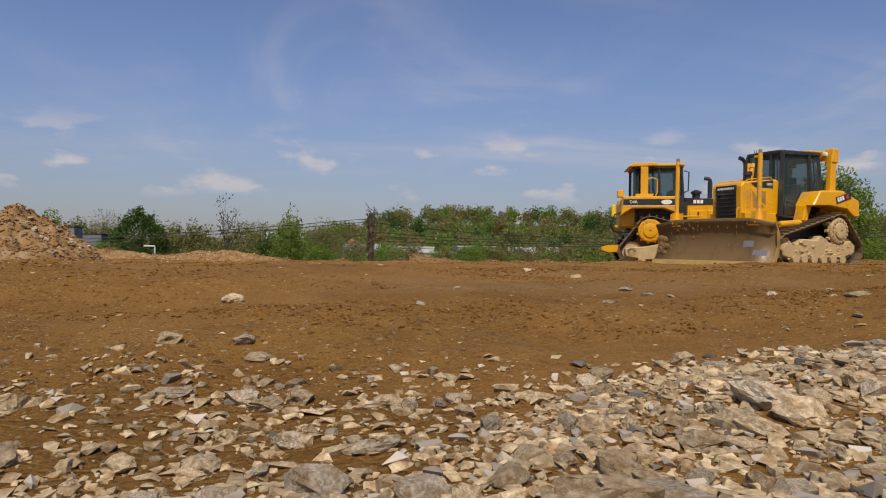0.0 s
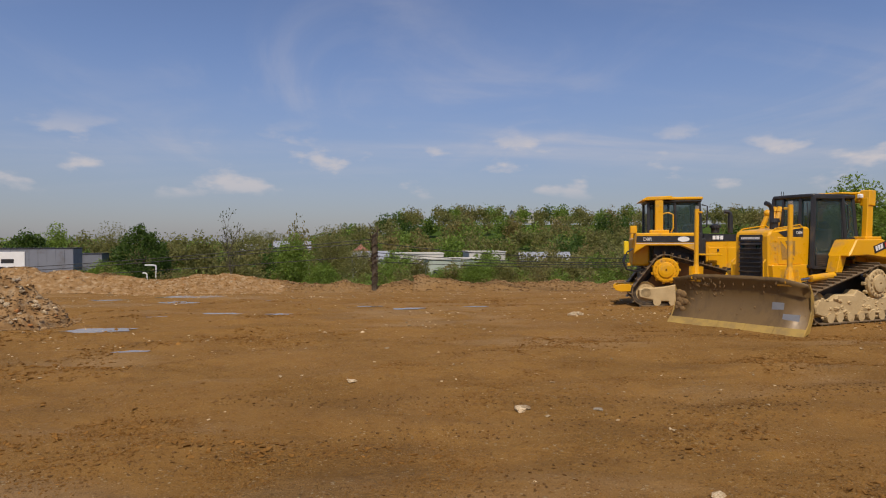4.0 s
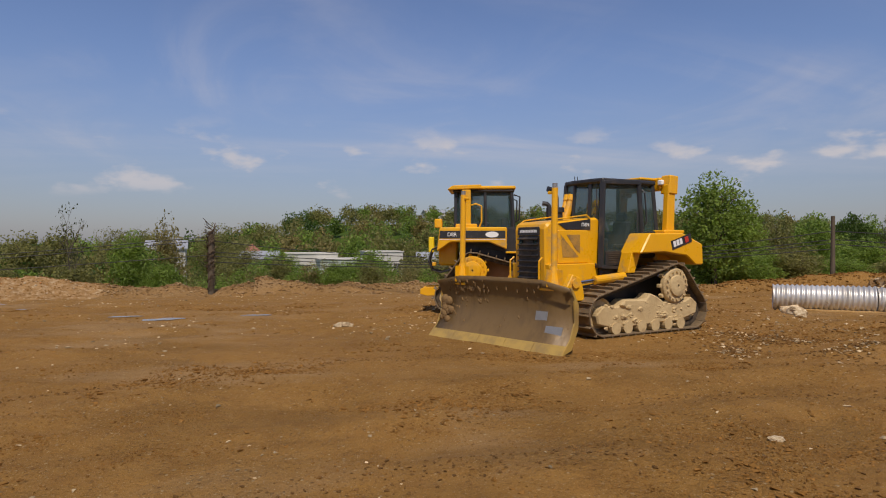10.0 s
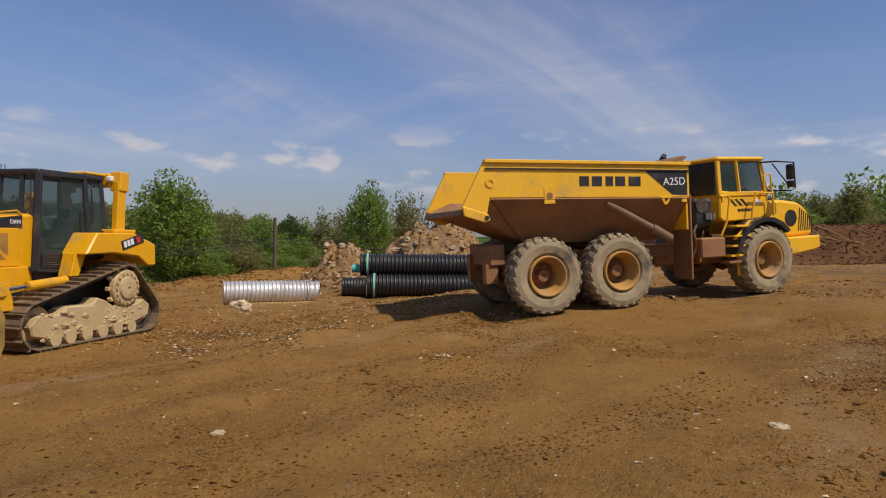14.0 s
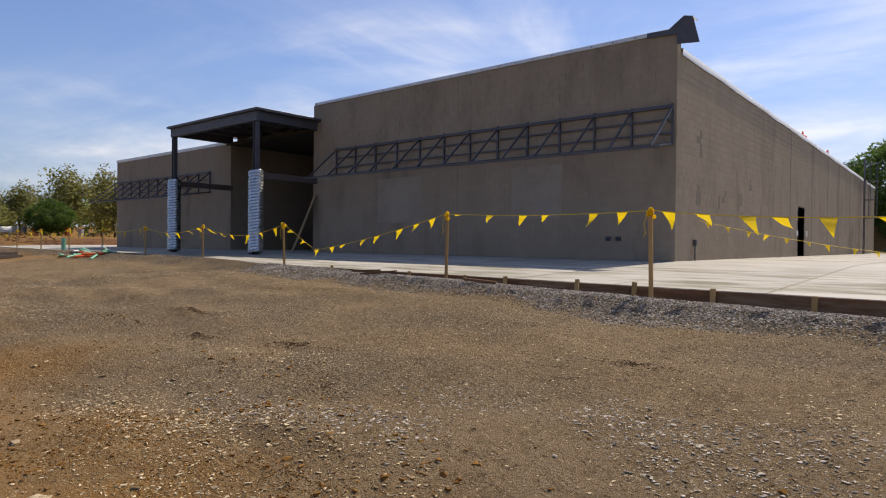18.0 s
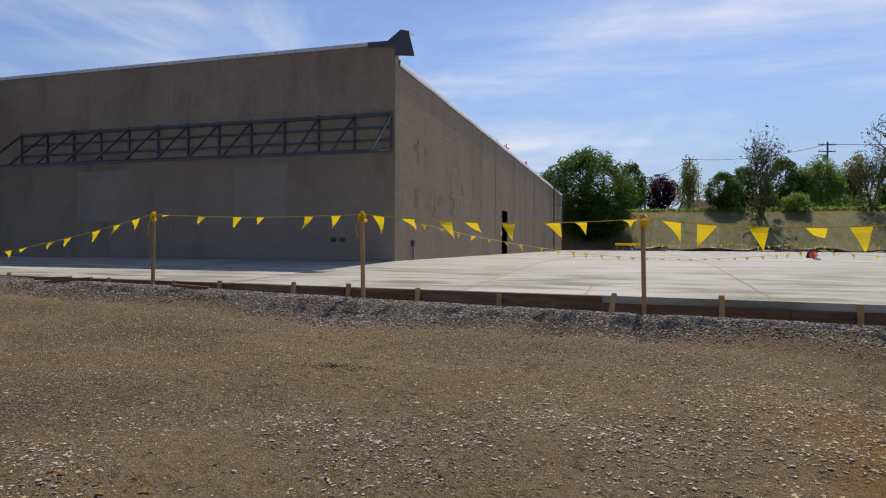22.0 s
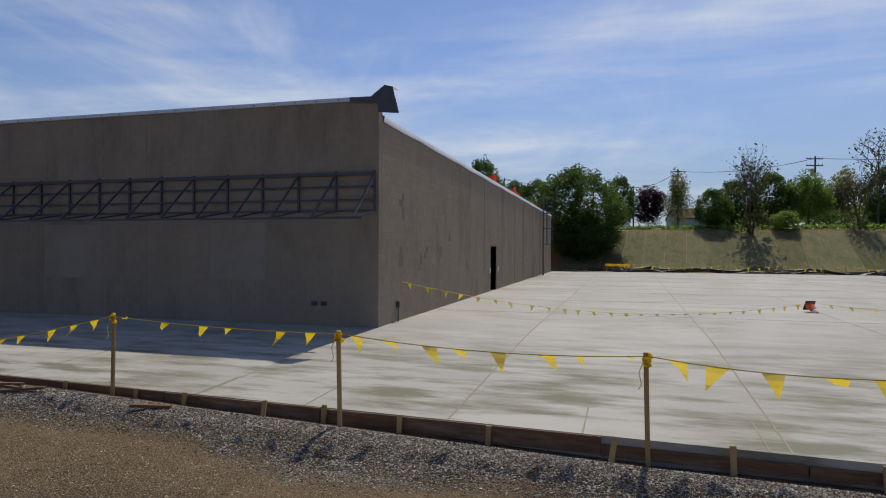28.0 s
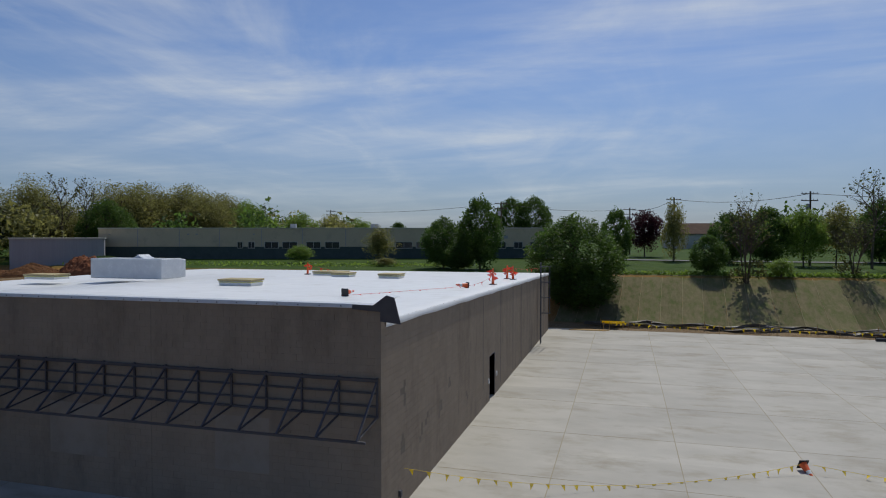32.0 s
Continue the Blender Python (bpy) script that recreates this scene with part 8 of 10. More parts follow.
    X, Y = field(78000, -22, 40, -3, 36, lot)
    d = np.hypot(X, Y)
    lay("lot_stones", X, Y, rs.uniform(0.007, 0.026, len(X)) * (1 + 0.025 * d) * rs.choice((0.7, 1.0, 1.0, 1.7), len(X)), M_CHIPS, "loose tan stones scattered over the graded earth", "stones", 3)

    # clods thrown up along wheel and track marks
    def ruts(x, y):
        wob = 1.2 * fbm(x, y, 7.0, 2)
        a = sms(0.80, 0.97, np.sin((y - 0.55 * x + wob) * 2.4))
        b = sms(0.12, 0.42, fbm(x + 3, y + 9, 2.2, 4))
        band = np.exp(-((y - 10.6 + 0.35 * (x - 10)) / 1.5) ** 2) * sms(5, 8, x) * (1 - sms(13, 17, x))
        return np.clip(0.22 * a * sms(-0.1, 0.2, fbm(x - 5, y + 2, 3.0, 3)) + 0.60 * b + 0.012 + 0.9 * band, 0, 1)
    # clods and a few stones of the broken ridges
    RX, RY, RS, RK = [], [], [], []
    for px, py, rx, ry, a, hh in RIDGES:
        n = int(1500 * rx * ry * (1.0 if py > 0 else 2.2) + 60)
        r, f = np.abs(rs.normal(size=n)) * 0.62, rs.uniform(0, 6.28, n)
        c, sn = math.cos(radians(a)), math.sin(radians(a))
        u, v = r * np.cos(f) * rx, r * np.sin(f) * ry
        X, Y = px + c * u - sn * v, py + sn * u + c * v
        keep = fbm(X + 5, Y, 0.5, 3) > -0.12 + 0.3 * rs.rand(n) - 0.15
        RX.append(X[keep])
        RY.append(Y[keep])
        RS.append(rs.uniform(0.007, 0.020, int(keep.sum())) * (1 + 0.05 * math.hypot(px, py)) * (1.0 if py > 0 else 0.62))
        RK.append(rs.rand(int(keep.sum())) + (0.0 if py > 0 else 2.0))
    X, Y, S, K = (np.concatenate(v) for v in (RX, RY, RS, RK))
    for sel, mat, what, seed in (((K < 0.90), M_CLODD, "dark brown clods of broken ridges on the graded earth", 71), ((K >= 0.90) & (K < 1.5), M_CHIPS, "tan stones among the clods of broken ridges", 72), (K > 1.5, M_CLODG, "grey brown clods of low ridges before the slab", 73)):
        lay("ridge_clods", X[sel], Y[sel], S[sel] * (1.5 if mat is M_CHIPS else 1.0), mat, what, "clods", seed)
    # fine crumbs on the broken ground
    def crumbs(x, y):
        return (0.20 + 0.80 * sms(0.0, 0.30, fbm(x + 3, y + 9, 2.2, 4))) * sms(-0.15, 0.2, fbm(x, y, 0.6, 3))
    X, Y = field(230000, -8, 12, -2.2, 10, crumbs)
    lay("earth_crumbs", X, Y, rs.uniform(0.005, 0.013, len(X)) * (1 + 0.05 * np.hypot(X, Y)), M_CLOD, "fine brown crumbs on the broken earth", "clods", 23, CHIPS)
    X, Y = field(160000, -14, 26, -4, 24, ruts)
    X2, Y2 = field(150000, -10, 16, -1, 13, lambda x, y: 0.85 * sms(0.10, 0.45, fbm(x + 3, y + 9, 2.2, 4)) * sms(-0.1, 0.25, fbm(x, y, 0.5, 3)))
    X, Y = np.append(X, X2), np.append(Y, Y2)
    keep = ~((X < -1) & (Y < 2))
    X, Y = X[keep], Y[keep]
    d = np.hypot(X, Y)
    lay("earth_clods", X, Y, rs.uniform(0.006, 0.022, len(X)) * (1 + 0.04 * d) * rs.choice((0.8, 1.0, 1.0, 1.0, 1.7), len(X)), M_CLOD, "crumbled brown clods along the wheel tracks", "clods", 4)

    # pressed rows of crumbs left by wheel lugs
    PX, PY = [], []
    for x0, y0, ang, ln, bend in ((3.3, 2.62, -24, 2.2, 1), (4.55, 2.02, -20, 4.0, 4), (1.5, 1.9, 8, 6.5, 3), (2.2, 3.0, 12, 8.0, -2), (0.5, 4.6, -14, 9.0, 3), (-5.2, 0.6, 20, 6.0, 3), (-7.0, 1.6, 24, 8.0, -2), (-6.4, 4.4, -8, 9.0, 2), (3.5, 6.4, -20, 8.0, 1), (2.8, 0.2, -30, 5.0, 3), (-3.5, 7.5, 30, 8.0, -3), (4.6, 2.2, -34, 6.0, 2)):
        x, y, a = x0, y0, radians(ang)
        for i in range(int(ln / 0.11)):
            x, y, a = x + 0.11 * math.cos(a), y + 0.11 * math.sin(a), a + radians(bend) * 0.11
            for v in (-0.24, -0.14, -0.05, 0.05, 0.14, 0.24):
                if rs.rand() < 0.72:
                    w = v + rs.normal() * 0.02
                    PX.append(x - w * math.sin(a) + rs.normal() * 0.014)
                    PY.append(y + w * math.cos(a) + rs.normal() * 0.014)
    X, Y = np.array(PX), np.array(PY)
    lay("tread_crumbs", X, Y, rs.uniform(0.011, 0.027, len(X)), M_CLODD, "rows of brown crumbs left by machine tyres", "clods", 22)

    # rough broken edge of the lot
    X = rs.uniform(-38, 22, 10000)
    Y = 38.6 + 0.10 * (X + 20) * (X < -4) + 1.2 * fbm(X, 0 * X, 9.0, 2) + rs.normal(size=len(X)) * 1.0
    lay("bank_stones", X, Y, rs.uniform(0.03, 0.09, len(X)) * rs.choice((0.8, 1.0, 1.0, 1.8), len(X)), M_HEAP, "tan clods and broken stone along the heaped north bank", "stones", 5)
    X = rs.uniform(18, 46, 2600)
    Y = 31.0 - 0.35 * (X - 22) + rs.normal(size=len(X)) * 1.1
    lay("bank_stones", X, Y, rs.uniform(0.03, 0.13, len(X)), M_CLOD, "brown clods along the heaped north-east bank", "clods", 6)
    Y = rs.uniform(-20, 24, 11000)
    X = 42.0 + 1.75 * np.clip(-Y - 6.0, 0, 9) + 0.9 * np.clip(Y - 10, 0, 30) + rs.uniform(-1.0, 6.5, len(Y))
    lay("bank_stones", X, Y, rs.uniform(0.025, 0.085, len(X)) * rs.choice((0.7, 1.0, 1.6), len(X)), M_HEAPD, "dark clods and broken earth on the east bank", "clods", 7)


scatter()


# ---- heaps ----
def heap(cx, cy, rx, ry, h, ang, mat, label, stones, seed, kinds=(0, 0, 1, 0, 2)):
    """A lumpy pile of dug earth and rock with stones on its flanks."""
    rng = random.Random(seed)
    z0 = float(lot_z(cx, cy))
    t = thing("spoil_heap", label, "spoil heap", pose(cx, cy, z0, 0, 0, ang), "spoil heaps")
    n = 80
    V, F = [], []
    c, s = math.cos(radians(ang)), math.sin(radians(ang))

    def height(u, v):
        d = np.hypot(u, v)
        wx, wy = cx + c * u * rx - s * v * ry, cy + s * u * rx + c * v * ry
        lump = 0.72 + 1.1 * (fbm(wx, wy, 1.5 * max(rx, 2) / 3, 4) + 0.22)
        z = h * 0.86 * np.maximum(0.0, 1 - d ** 1.5) * lump + 0.16 * h * fbm(wx * 3, wy * 3, 0.8, 4) * (1 - sms(0.8, 0.97, d)) - 0.15 * sms(0.88, 0.99, d)
        return z, lot_z(wx, wy)
    g = np.linspace(-1, 1, n + 1)
    u0, v0 = np.meshgrid(g, g)
    u, v = u0 * np.sqrt(1 - v0 * v0 / 2), v0 * np.sqrt(1 - u0 * u0 / 2)
    hz, gz = height(u, v)
    V = np.stack([u * rx, v * ry, gz - z0 + hz], -1).reshape(-1, 3)
    for j in range(n):
        for i in range(n):
            k = j * (n + 1) + i
            F.append((k, k + 1, k + n + 2, k + n + 1))
    soup("earth", V, F, mat, t, True)
    rs = np.random.RandomState(seed)
    m = 3200
    dd, aa = rs.rand(m) ** 0.55 * 1.08, rs.uniform(0, 6.28, m)
    uu, vv = dd * np.cos(aa), dd * np.sin(aa)
    hz, gz = height(uu, vv)
    ob = joined_stones("loose_earth", np.stack([uu * rx, vv * ry, gz - z0 + np.maximum(0, hz)], 1), rs.uniform(0.02, 0.060, m) * (0.75 + 0.16 * h) * rs.choice((0.6, 1.0, 1.0, 1.5), m), M_CLOD if seed % 2 else mat, seed, 0.3)
    ob.parent = t
    ob["kind"] = "stuff"
    bpy.context.view_layer.update()
    for k in range(stones):
        d, a = rng.random() ** 0.6 * 1.05, rng.uniform(0, 6.28)
        u, v = d * math.cos(a), d * math.sin(a)
        wx, wy = cx + c * u * rx - s * v * ry, cy + s * u * rx + c * v * ry
        lay_stone(t, wx, wy, h * rng.choice((0.02, 0.03, 0.045, 0.07, 0.03)) + 0.02, kinds[rng.randrange(len(kinds))], rng, float(sum(height(u, v))))
    return t


heap(-14.6, 12.9, 2.0, 1.9, 1.2, 10, M_HEAP, "small heap of tan brown earth and broken rock on the lot", 110, 2)
heap(-18.6, 13.6, 3.0, 2.6, 1.15, 0, M_HEAPD, "heap of dark brown earth on the lot", 60, 2)
heap(-18.3, 38.2, 6.5, 2.0, 0.75, 6, M_HEAP, "long heap of tan earth and stone on the bank", 120, 3)
heap(-28.5, 37.5, 5.5, 2.0, 0.9, 4, M_HEAP, "low heap of tan earth along the bank", 70, 4)
heap(20.2, 17.4, 2.6, 2.2, 2.2, -35, M_HEAP, "pile of broken tan rock and earth behind the pipes", 170, 5, (0, 0, 1, 0, 0))
heap(23.6, 15.9, 3.6, 2.6, 2.9, -40, M_HEAP, "tall pile of dug earth and rock behind the hauler", 150, 6)
heap(27.6, 13.6, 4.2, 2.8, 2.6, -30, M_HEAPD, "tall pile of dug brown earth behind the hauler", 80, 7)
heap(66.5, -68.0, 4.6, 4.0, 2.4, 0, surf("red_earth", (0.25, 0.10, 0.05), (0.18, 0.075, 0.04), 1.3, 0.95, 0, 0.8, 14), "mound of reddish dug earth beyond the store", 10, 8)
heap(73.0, -64.0, 6.0, 4.0, 1.2, 20, M_HEAPD, "low mound of brown dug earth beyond the store", 10, 9)
for x, y, s, k in ((20.7, 15.6, 0.42, 1), (22.2, 14.6, 0.34, 1), (24.6, 15.0, 0.5, 0), (12.4, 14.9, 0.30, 0), (12.0, 14.2, 0.24, 0), (11.6, 13.6, 0.2, 0)):
    rg = random.Random(int(x * 10))
    zz = float(lot_z(x, y))  + (1.1 if x > 24 else (0.35 if x > 20 else 0))
    tagged(lay_stone(None, x, y, s, k, rg, zz), "large pale block of limestone on the dug earth", "rock", "large rocks").name = "boulder"


# ---- puddles ----
def puddle_mat():
    m = bpy.data.materials.new("muddy_water")
    m.use_nodes = True
    b = m.node_tree.nodes["Principled BSDF"]
    b.inputs["Base Color"].default_value = (0.27, 0.19, 0.115, 1)
    b.inputs["Roughness"].default_value = 0.10
    n = m.node_tree.nodes.new("ShaderNodeTexNoise")
    n.inputs["Scale"].default_value = 3.0
    bp = m.node_tree.nodes.new("ShaderNodeBump")
    bp.inputs["Strength"].default_value = 0.03
    m.node_tree.links.new(n.outputs[0], bp.inputs["Height"])
    m.node_tree.links.new(bp.outputs[0], b.inputs["Normal"])
    return m


M_PUD = puddle_mat()
for i, (x, y, rx, ry) in enumerate(PUDDLES):
    rg = random.Random(i + 40)
    z = float(base_z(x, y)) - 0.022
    bm = B()
    vs = []
    for k in range(28):
        a = k * math.tau / 28
        f = 1 + 0.22 * math.sin(2 * a + i) + 0.14 * math.sin(5 * a + 2 * i) + rg.uniform(-0.07, 0.07)
        vs.append(bm.verts.new((x + 0.95 * rx * f * math.cos(a), y + 0.95 * ry * f * math.sin(a), z)))
    bm.faces.new(vs)
    bmesh.ops.triangulate(bm, faces=bm.faces[:])
    tagged(part("puddle", bm, M_PUD), "shallow muddy puddle on the graded earth", "puddle", "puddles")


# ---- pipes ----
M_GALVP = surf("galvanised_culvert", (0.74, 0.73, 0.70), (0.62, 0.61, 0.58), 2.5, 0.42, 0.6, 0.05, 30, (0.40, 0.36, 0.30), 0.25, 1.5)
M_BPIPE = surf("black_corrugated_plastic", (0.012, 0.012, 0.013), (0.022, 0.022, 0.022), 2, 0.42, 0, 0.05, 30, (0.09, 0.075, 0.055), 0.10, 1.4)
M_MINT = surf("mint_ring_plastic", (0.22, 0.52, 0.36), (0.18, 0.45, 0.32), 3, 0.5)


def corrugated(bm, p, q, r, pitch, amp, seg=28, helix=0.0):
    """A ribbed tube with a wall; with helix the ribs wind along it."""
    p, q = Vector(p), Vector(q)
    d = q - p
    L = d.length
    m = Matrix.Translation(p) @ d.to_track_quat("Z", "Y").to_matrix().to_4x4()
    n = int(L / pitch * 6)
    rings = []
    for i in range(n + 1):
        z = L * i / n
        rings.append([bm.verts.new(m @ Vector(((r + amp * math.sin(math.tau * z / pitch + helix * k * math.tau / seg)) * math.cos(k * math.tau / seg), (r + amp * math.sin(math.tau * z / pitch + helix * k * math.tau / seg)) * math.sin(k * math.tau / seg), z))) for k in range(seg)])
    for z in (L, 0.0):
        rings.append([bm.verts.new(m @ Vector(((r - 2 * amp - 0.01) * math.cos(k * math.tau / seg), (r - 2 * amp - 0.01) * math.sin(k * math.tau / seg), z))) for k in range(seg)])
    for a, c in zip(rings, rings[1:] + rings[:1]):
        for k in range(seg):
            bm.faces.new((a[k], a[(k + 1) % seg], c[(k + 1) % seg], c[k]))
    return bm


zc = float(lot_z(14.2, 15.6)) + 0.34
ua = Vector((15.45 - 13.05, 14.75 - 16.4, 0)).normalized()
t = thing("culvert_pipe", "galvanised spiral corrugated steel culvert lying on the earth", "culvert pipe", pose(14.2, 15.6, zc), "culvert pipes")
part("shell", corrugated(B(), -ua * 1.46, ua * 1.05, 0.36, 0.125, 0.024, 32, 1.0), M_GALVP, t, "", True)
t = thing("culvert_pipe", "short galvanised culvert piece with a cut end", "culvert pipe", pose(14.2, 15.6, zc - 0.01), "culvert pipes")
bm = corrugated(B(), ua * 1.08, ua * 1.42, 0.345, 0.125, 0.024, 32, 1.0)
for v in bm.verts:
    if v.co.dot(ua) > 1.25:
        v.co += ua * 0.22 * v.co.z
part("shell", bm, M_GALVP, t, "", True)
t = thing("timber_plank", "weathered plank lying under the culvert", "plank", pose(14.2, 15.6, float(lot_z(14.2, 15.6))))
part("plank", boxp(-ua * 0.1 + Vector((0.2, -0.4, 0.02)), (2.6, 0.2, 0.05), rot("Z", math.degrees(math.atan2(ua.y, ua.x))), 0.005), M_LATH, t)

P0 = Vector((17.35, 14.35, 0))
ud = Vector((0.62, -0.785, 0)).normalized()
un = Vector((ud.y, -ud.x, 0))
zg = float(lot_z(18.5, 13.0))
for k, (off, lift, start, ln) in enumerate(((0.0, 0.0, 0.0, 5.6), (0.80, 0.0, 0.4, 5.6), (0.40, 0.70, -0.25, 5.6))):
    base = P0 + un * (-off) + ud * start + Vector((0, 0, zg + 0.38 + lift))
    t = thing("drain_pipe", "black corrugated plastic drain pipe stacked behind the hauler", "drain pipe", Matrix.Translation(base), "black drain pipes")
    part("shell", corrugated(B(), (0, 0, 0), ud * ln, 0.39, 0.135, 0.028, 26), M_BPIPE, t, "", True)
    bm = B()
    lathe(bm, [(0.36, 0.22), (0.435, 0.22), (0.435, 0.29), (0.36, 0.29)], 26, ud.to_track_quat("Z", "Y").to_matrix().to_4x4())
    part("end_ring", bm, M_MINT, t, "mint green end ring")
base = P0 - ud * 0.85 + Vector((0, 0, zg + 0.33))
t = thing("drain_pipe", "short black pipe end with a closed cap", "drain pipe", Matrix.Translation(base), "black drain pipes")
part("shell", corrugated(B(), (0, 0, 0), ud * 0.80, 0.33, 0.10, 0.015, 24), M_BPIPE, t, "", True)
bm = B()
cyl(bm, ud * 0.02, ud * 0.06, 0.30, None, 24)
part("cap", bm, M_BPIPE, t)
base = P0 - ud * 0.55 - un * 0.40 + Vector((0, 0, zg + 0.95))
t = thing("stub_pipe", "short teal plastic pipe resting on the pipe stack", "pipe", Matrix.Translation(base))
bm = B()
lathe(bm, [(0.12, 0.0), (0.145, 0.0), (0.145, 0.9), (0.12, 0.9)], 16, ud.to_track_quat("Z", "Y").to_matrix().to_4x4())
part("shell", bm, surf("teal_stub_plastic", (0.10, 0.50, 0.42), (0.08, 0.42, 0.36), 3, 0.4), t)

# ---- odds and ends by the slab ----
M_DKWOOD = surf("dark_timber", (0.075, 0.060, 0.050), (0.05, 0.04, 0.035), 2, 0.85, 0, 0.3, 30, stretch=(0.6, 6, 6))
for k, (dx, dy, ln, a) in enumerate(((0, 0, 4.2, -38), (0.3, 0.35, 3.9, -37), (0.15, 0.15, 3.6, -41))):
    x, y = 31.6 + dx, -7.9 + dy
    t = tagged(part("timber", boxp((0, 0, 0), (ln, 0.32, 0.14), None, 0.01), M_DKWOOD), "dark timber lying in a stack near the slab corner", "timber", "stacked timbers")
    t.matrix_world = pose(x, y, float(lot_z(x, y)) + 0.09 + (0.14 if k == 2 else 0.0), 0, 0, a)
rg = random.Random(90)
SCRAP = [(M_MINT, "green plastic pipe scrap"), (M_ORANGE, "orange plastic scrap"), (M_WHITE, "white plastic pipe scrap"), (M_LATH, "pale wood offcut"), (M_MINT, "green plastic pipe scrap"), (M_MINT, "green plastic pipe scrap")]
for k in range(18):
    x, y = 26.6 + rg.uniform(-1.3, 1.3), -9.5 + rg.uniform(-0.6, 0.6)
    mat, lab = SCRAP[k % 6]
    ln = rg.uniform(0.3, 0.9)
    bm = B()
    cyl(bm, (-ln / 2, 0, 0), (ln / 2, 0, 0), 0.04, None, 8)
    t = tagged(part("pipe_scrap", bm, mat), lab + " in a heap on the gravel", "scrap", "scrap heap")
    t.matrix_world = pose(x, y, float(lot_z(x, y)) + 0.06 + 0.04 * (k % 3), 0, rg.uniform(-22, 10), rg.uniform(0, 180))
for x, y, ln, a in ((10.2, -9.05, 0.9, 12), (10.5, -9.15, 0.7, -20), (10.8, -9.25, 0.8, 4), (7.4, -8.9, 0.6, 30)):
    t = tagged(part("wood_offcut", boxp((0, 0, 0), (ln, 0.09, 0.045), None, 0.004), M_FORM), "short brown timber offcut on the gravel", "offcut", "timber offcuts")
    t.matrix_world = pose(x, y, float(lot_z(x, y)) + 0.045, 0, rg.uniform(-6, 6), a)
t = thing("marker_pipe", "upright teal plastic pipe by the slab", "marker pipe", pose(33.3, -11.0, -0.5))
bm = B()
cyl(bm, (0, 0, 0), (0, 0, 1.0), 0.10, None, 12)
part("pipe", bm, M_MINT, t)
# brushwood on the east bank
for k in range(9):
    x, y = 45.5 + rg.uniform(-1.5, 1.5), 1.5 + rg.uniform(-2.2, 2.2)
    ln = rg.uniform(1.2, 2.6)
    t = tagged(part("branch", tube(B(), [(-ln / 2, 0, 0), (-ln / 6, 0.08, 0.04), (ln / 5, -0.05, 0.02), (ln / 2, 0.1, 0.1)], 0.035, 6), M_LATH), "pale broken branch lying on the earth bank", "branch", "brushwood")
    t.matrix_world = pose(x, y, float(lot_z(x, y)) + 0.06, 0, rg.uniform(-25, 5), rg.uniform(-40, 40) + 60)
# barricade, boards and pipe at the far slab edge
t = thing("sawhorse_barricade", "yellow and brown sawhorse barricade at the far slab edge", "barricade", pose(1.3, -60.2, -0.42))
part("rail", boxp((0, 0, 1.0), (2.0, 0.10, 0.22), None, 0.01), M_FLAG, t)
for sx in (-0.85, 0.85):
    for sy in (-1, 1):
        part("leg", boxp((sx, sy * 0.17, 0.48), (0.09, 0.05, 1.02), rot("X", sy * 16), 0.004), M_LATH, t)
for k in range(2):
    t = tagged(part("board", boxp((0, 0, 0), (3.2, 0.3, 0.05), None, 0.004), M_LATH), "pale lumber board lying on the slab's far edge", "board", "far boards")
    t.matrix_world = pose(3.2 + 0.3 * k, -58.9 + 0.4 * k, 0.03, 0, 0, 3 * k)
t = thing("drain_pipe", "dark pipe lying along the far slab edge", "pipe", pose(-20.5, -58.6, 0.14))
bm = B()
cyl(bm, (-1.6, 0, 0), (1.6, 0, 0), 0.13, None, 14)
part("shell", bm, M_BLK, t)


# ---- trees ----
def leaf_mat(name, c1, c2, var=0.35):
    m = surf(name, c1, c2, 0.8, 0.55, 0, 0.0, island=var)
    nt = m.node_tree
    b = nt.nodes["Principled BSDF"]
    tr = nt.nodes.new("ShaderNodeBsdfTranslucent")
    src = b.inputs["Base Color"].links[0].from_socket
    nt.links.new(src, tr.inputs[0])
    mx = nt.nodes.new("ShaderNodeMixShader")
    mx.inputs[0].default_value = 0.58
    nt.links.new(b.outputs[0], mx.inputs[1])
    nt.links.new(tr.outputs[0], mx.inputs[2])
    nt.links.new(mx.outputs[0], nt.nodes["Material Output"].inputs[0])
    return m


LEAF = {
    "br": leaf_mat("spring_leaf", (0.245, 0.345, 0.060), (0.180, 0.265, 0.045)),
    "dk": leaf_mat("dark_leaf", (0.098, 0.168, 0.028), (0.068, 0.122, 0.020)),
    "ol": leaf_mat("olive_leaf", (0.275, 0.265, 0.080), (0.205, 0.200, 0.060)),
    "tan": leaf_mat("tan_leaf", (0.32, 0.26, 0.09), (0.25, 0.21, 0.07)),
    "pu": leaf_mat("purple_leaf", (0.060, 0.014, 0.022), (0.040, 0.010, 0.016)),
}
LEAF["ba"] = LEAF["mu"] = leaf_mat("thin_leaf", (0.115, 0.125, 0.035), (0.085, 0.090, 0.028))
M_BARK = surf("bark", (0.135, 0.110, 0.082), (0.085, 0.068, 0.050), 6, 0.9, 0, 0.6, 18, stretch=(1, 1, 0.25))
TREE_WORDS = {
    "br": "leafy tree in bright spring green beyond the lot", "dk": "dense dark green rounded tree behind the site",
    "ol": "half-leafed olive green tree in a wood edge", "tan": "tree with tan-coloured young leaves beyond the bank",
    "pu": "purple-leaved tree beside the far road", "ba": "tall bare-branched tree with hardly any leaves", "mu": "several-stemmed tree with thin foliage on the slope top"}


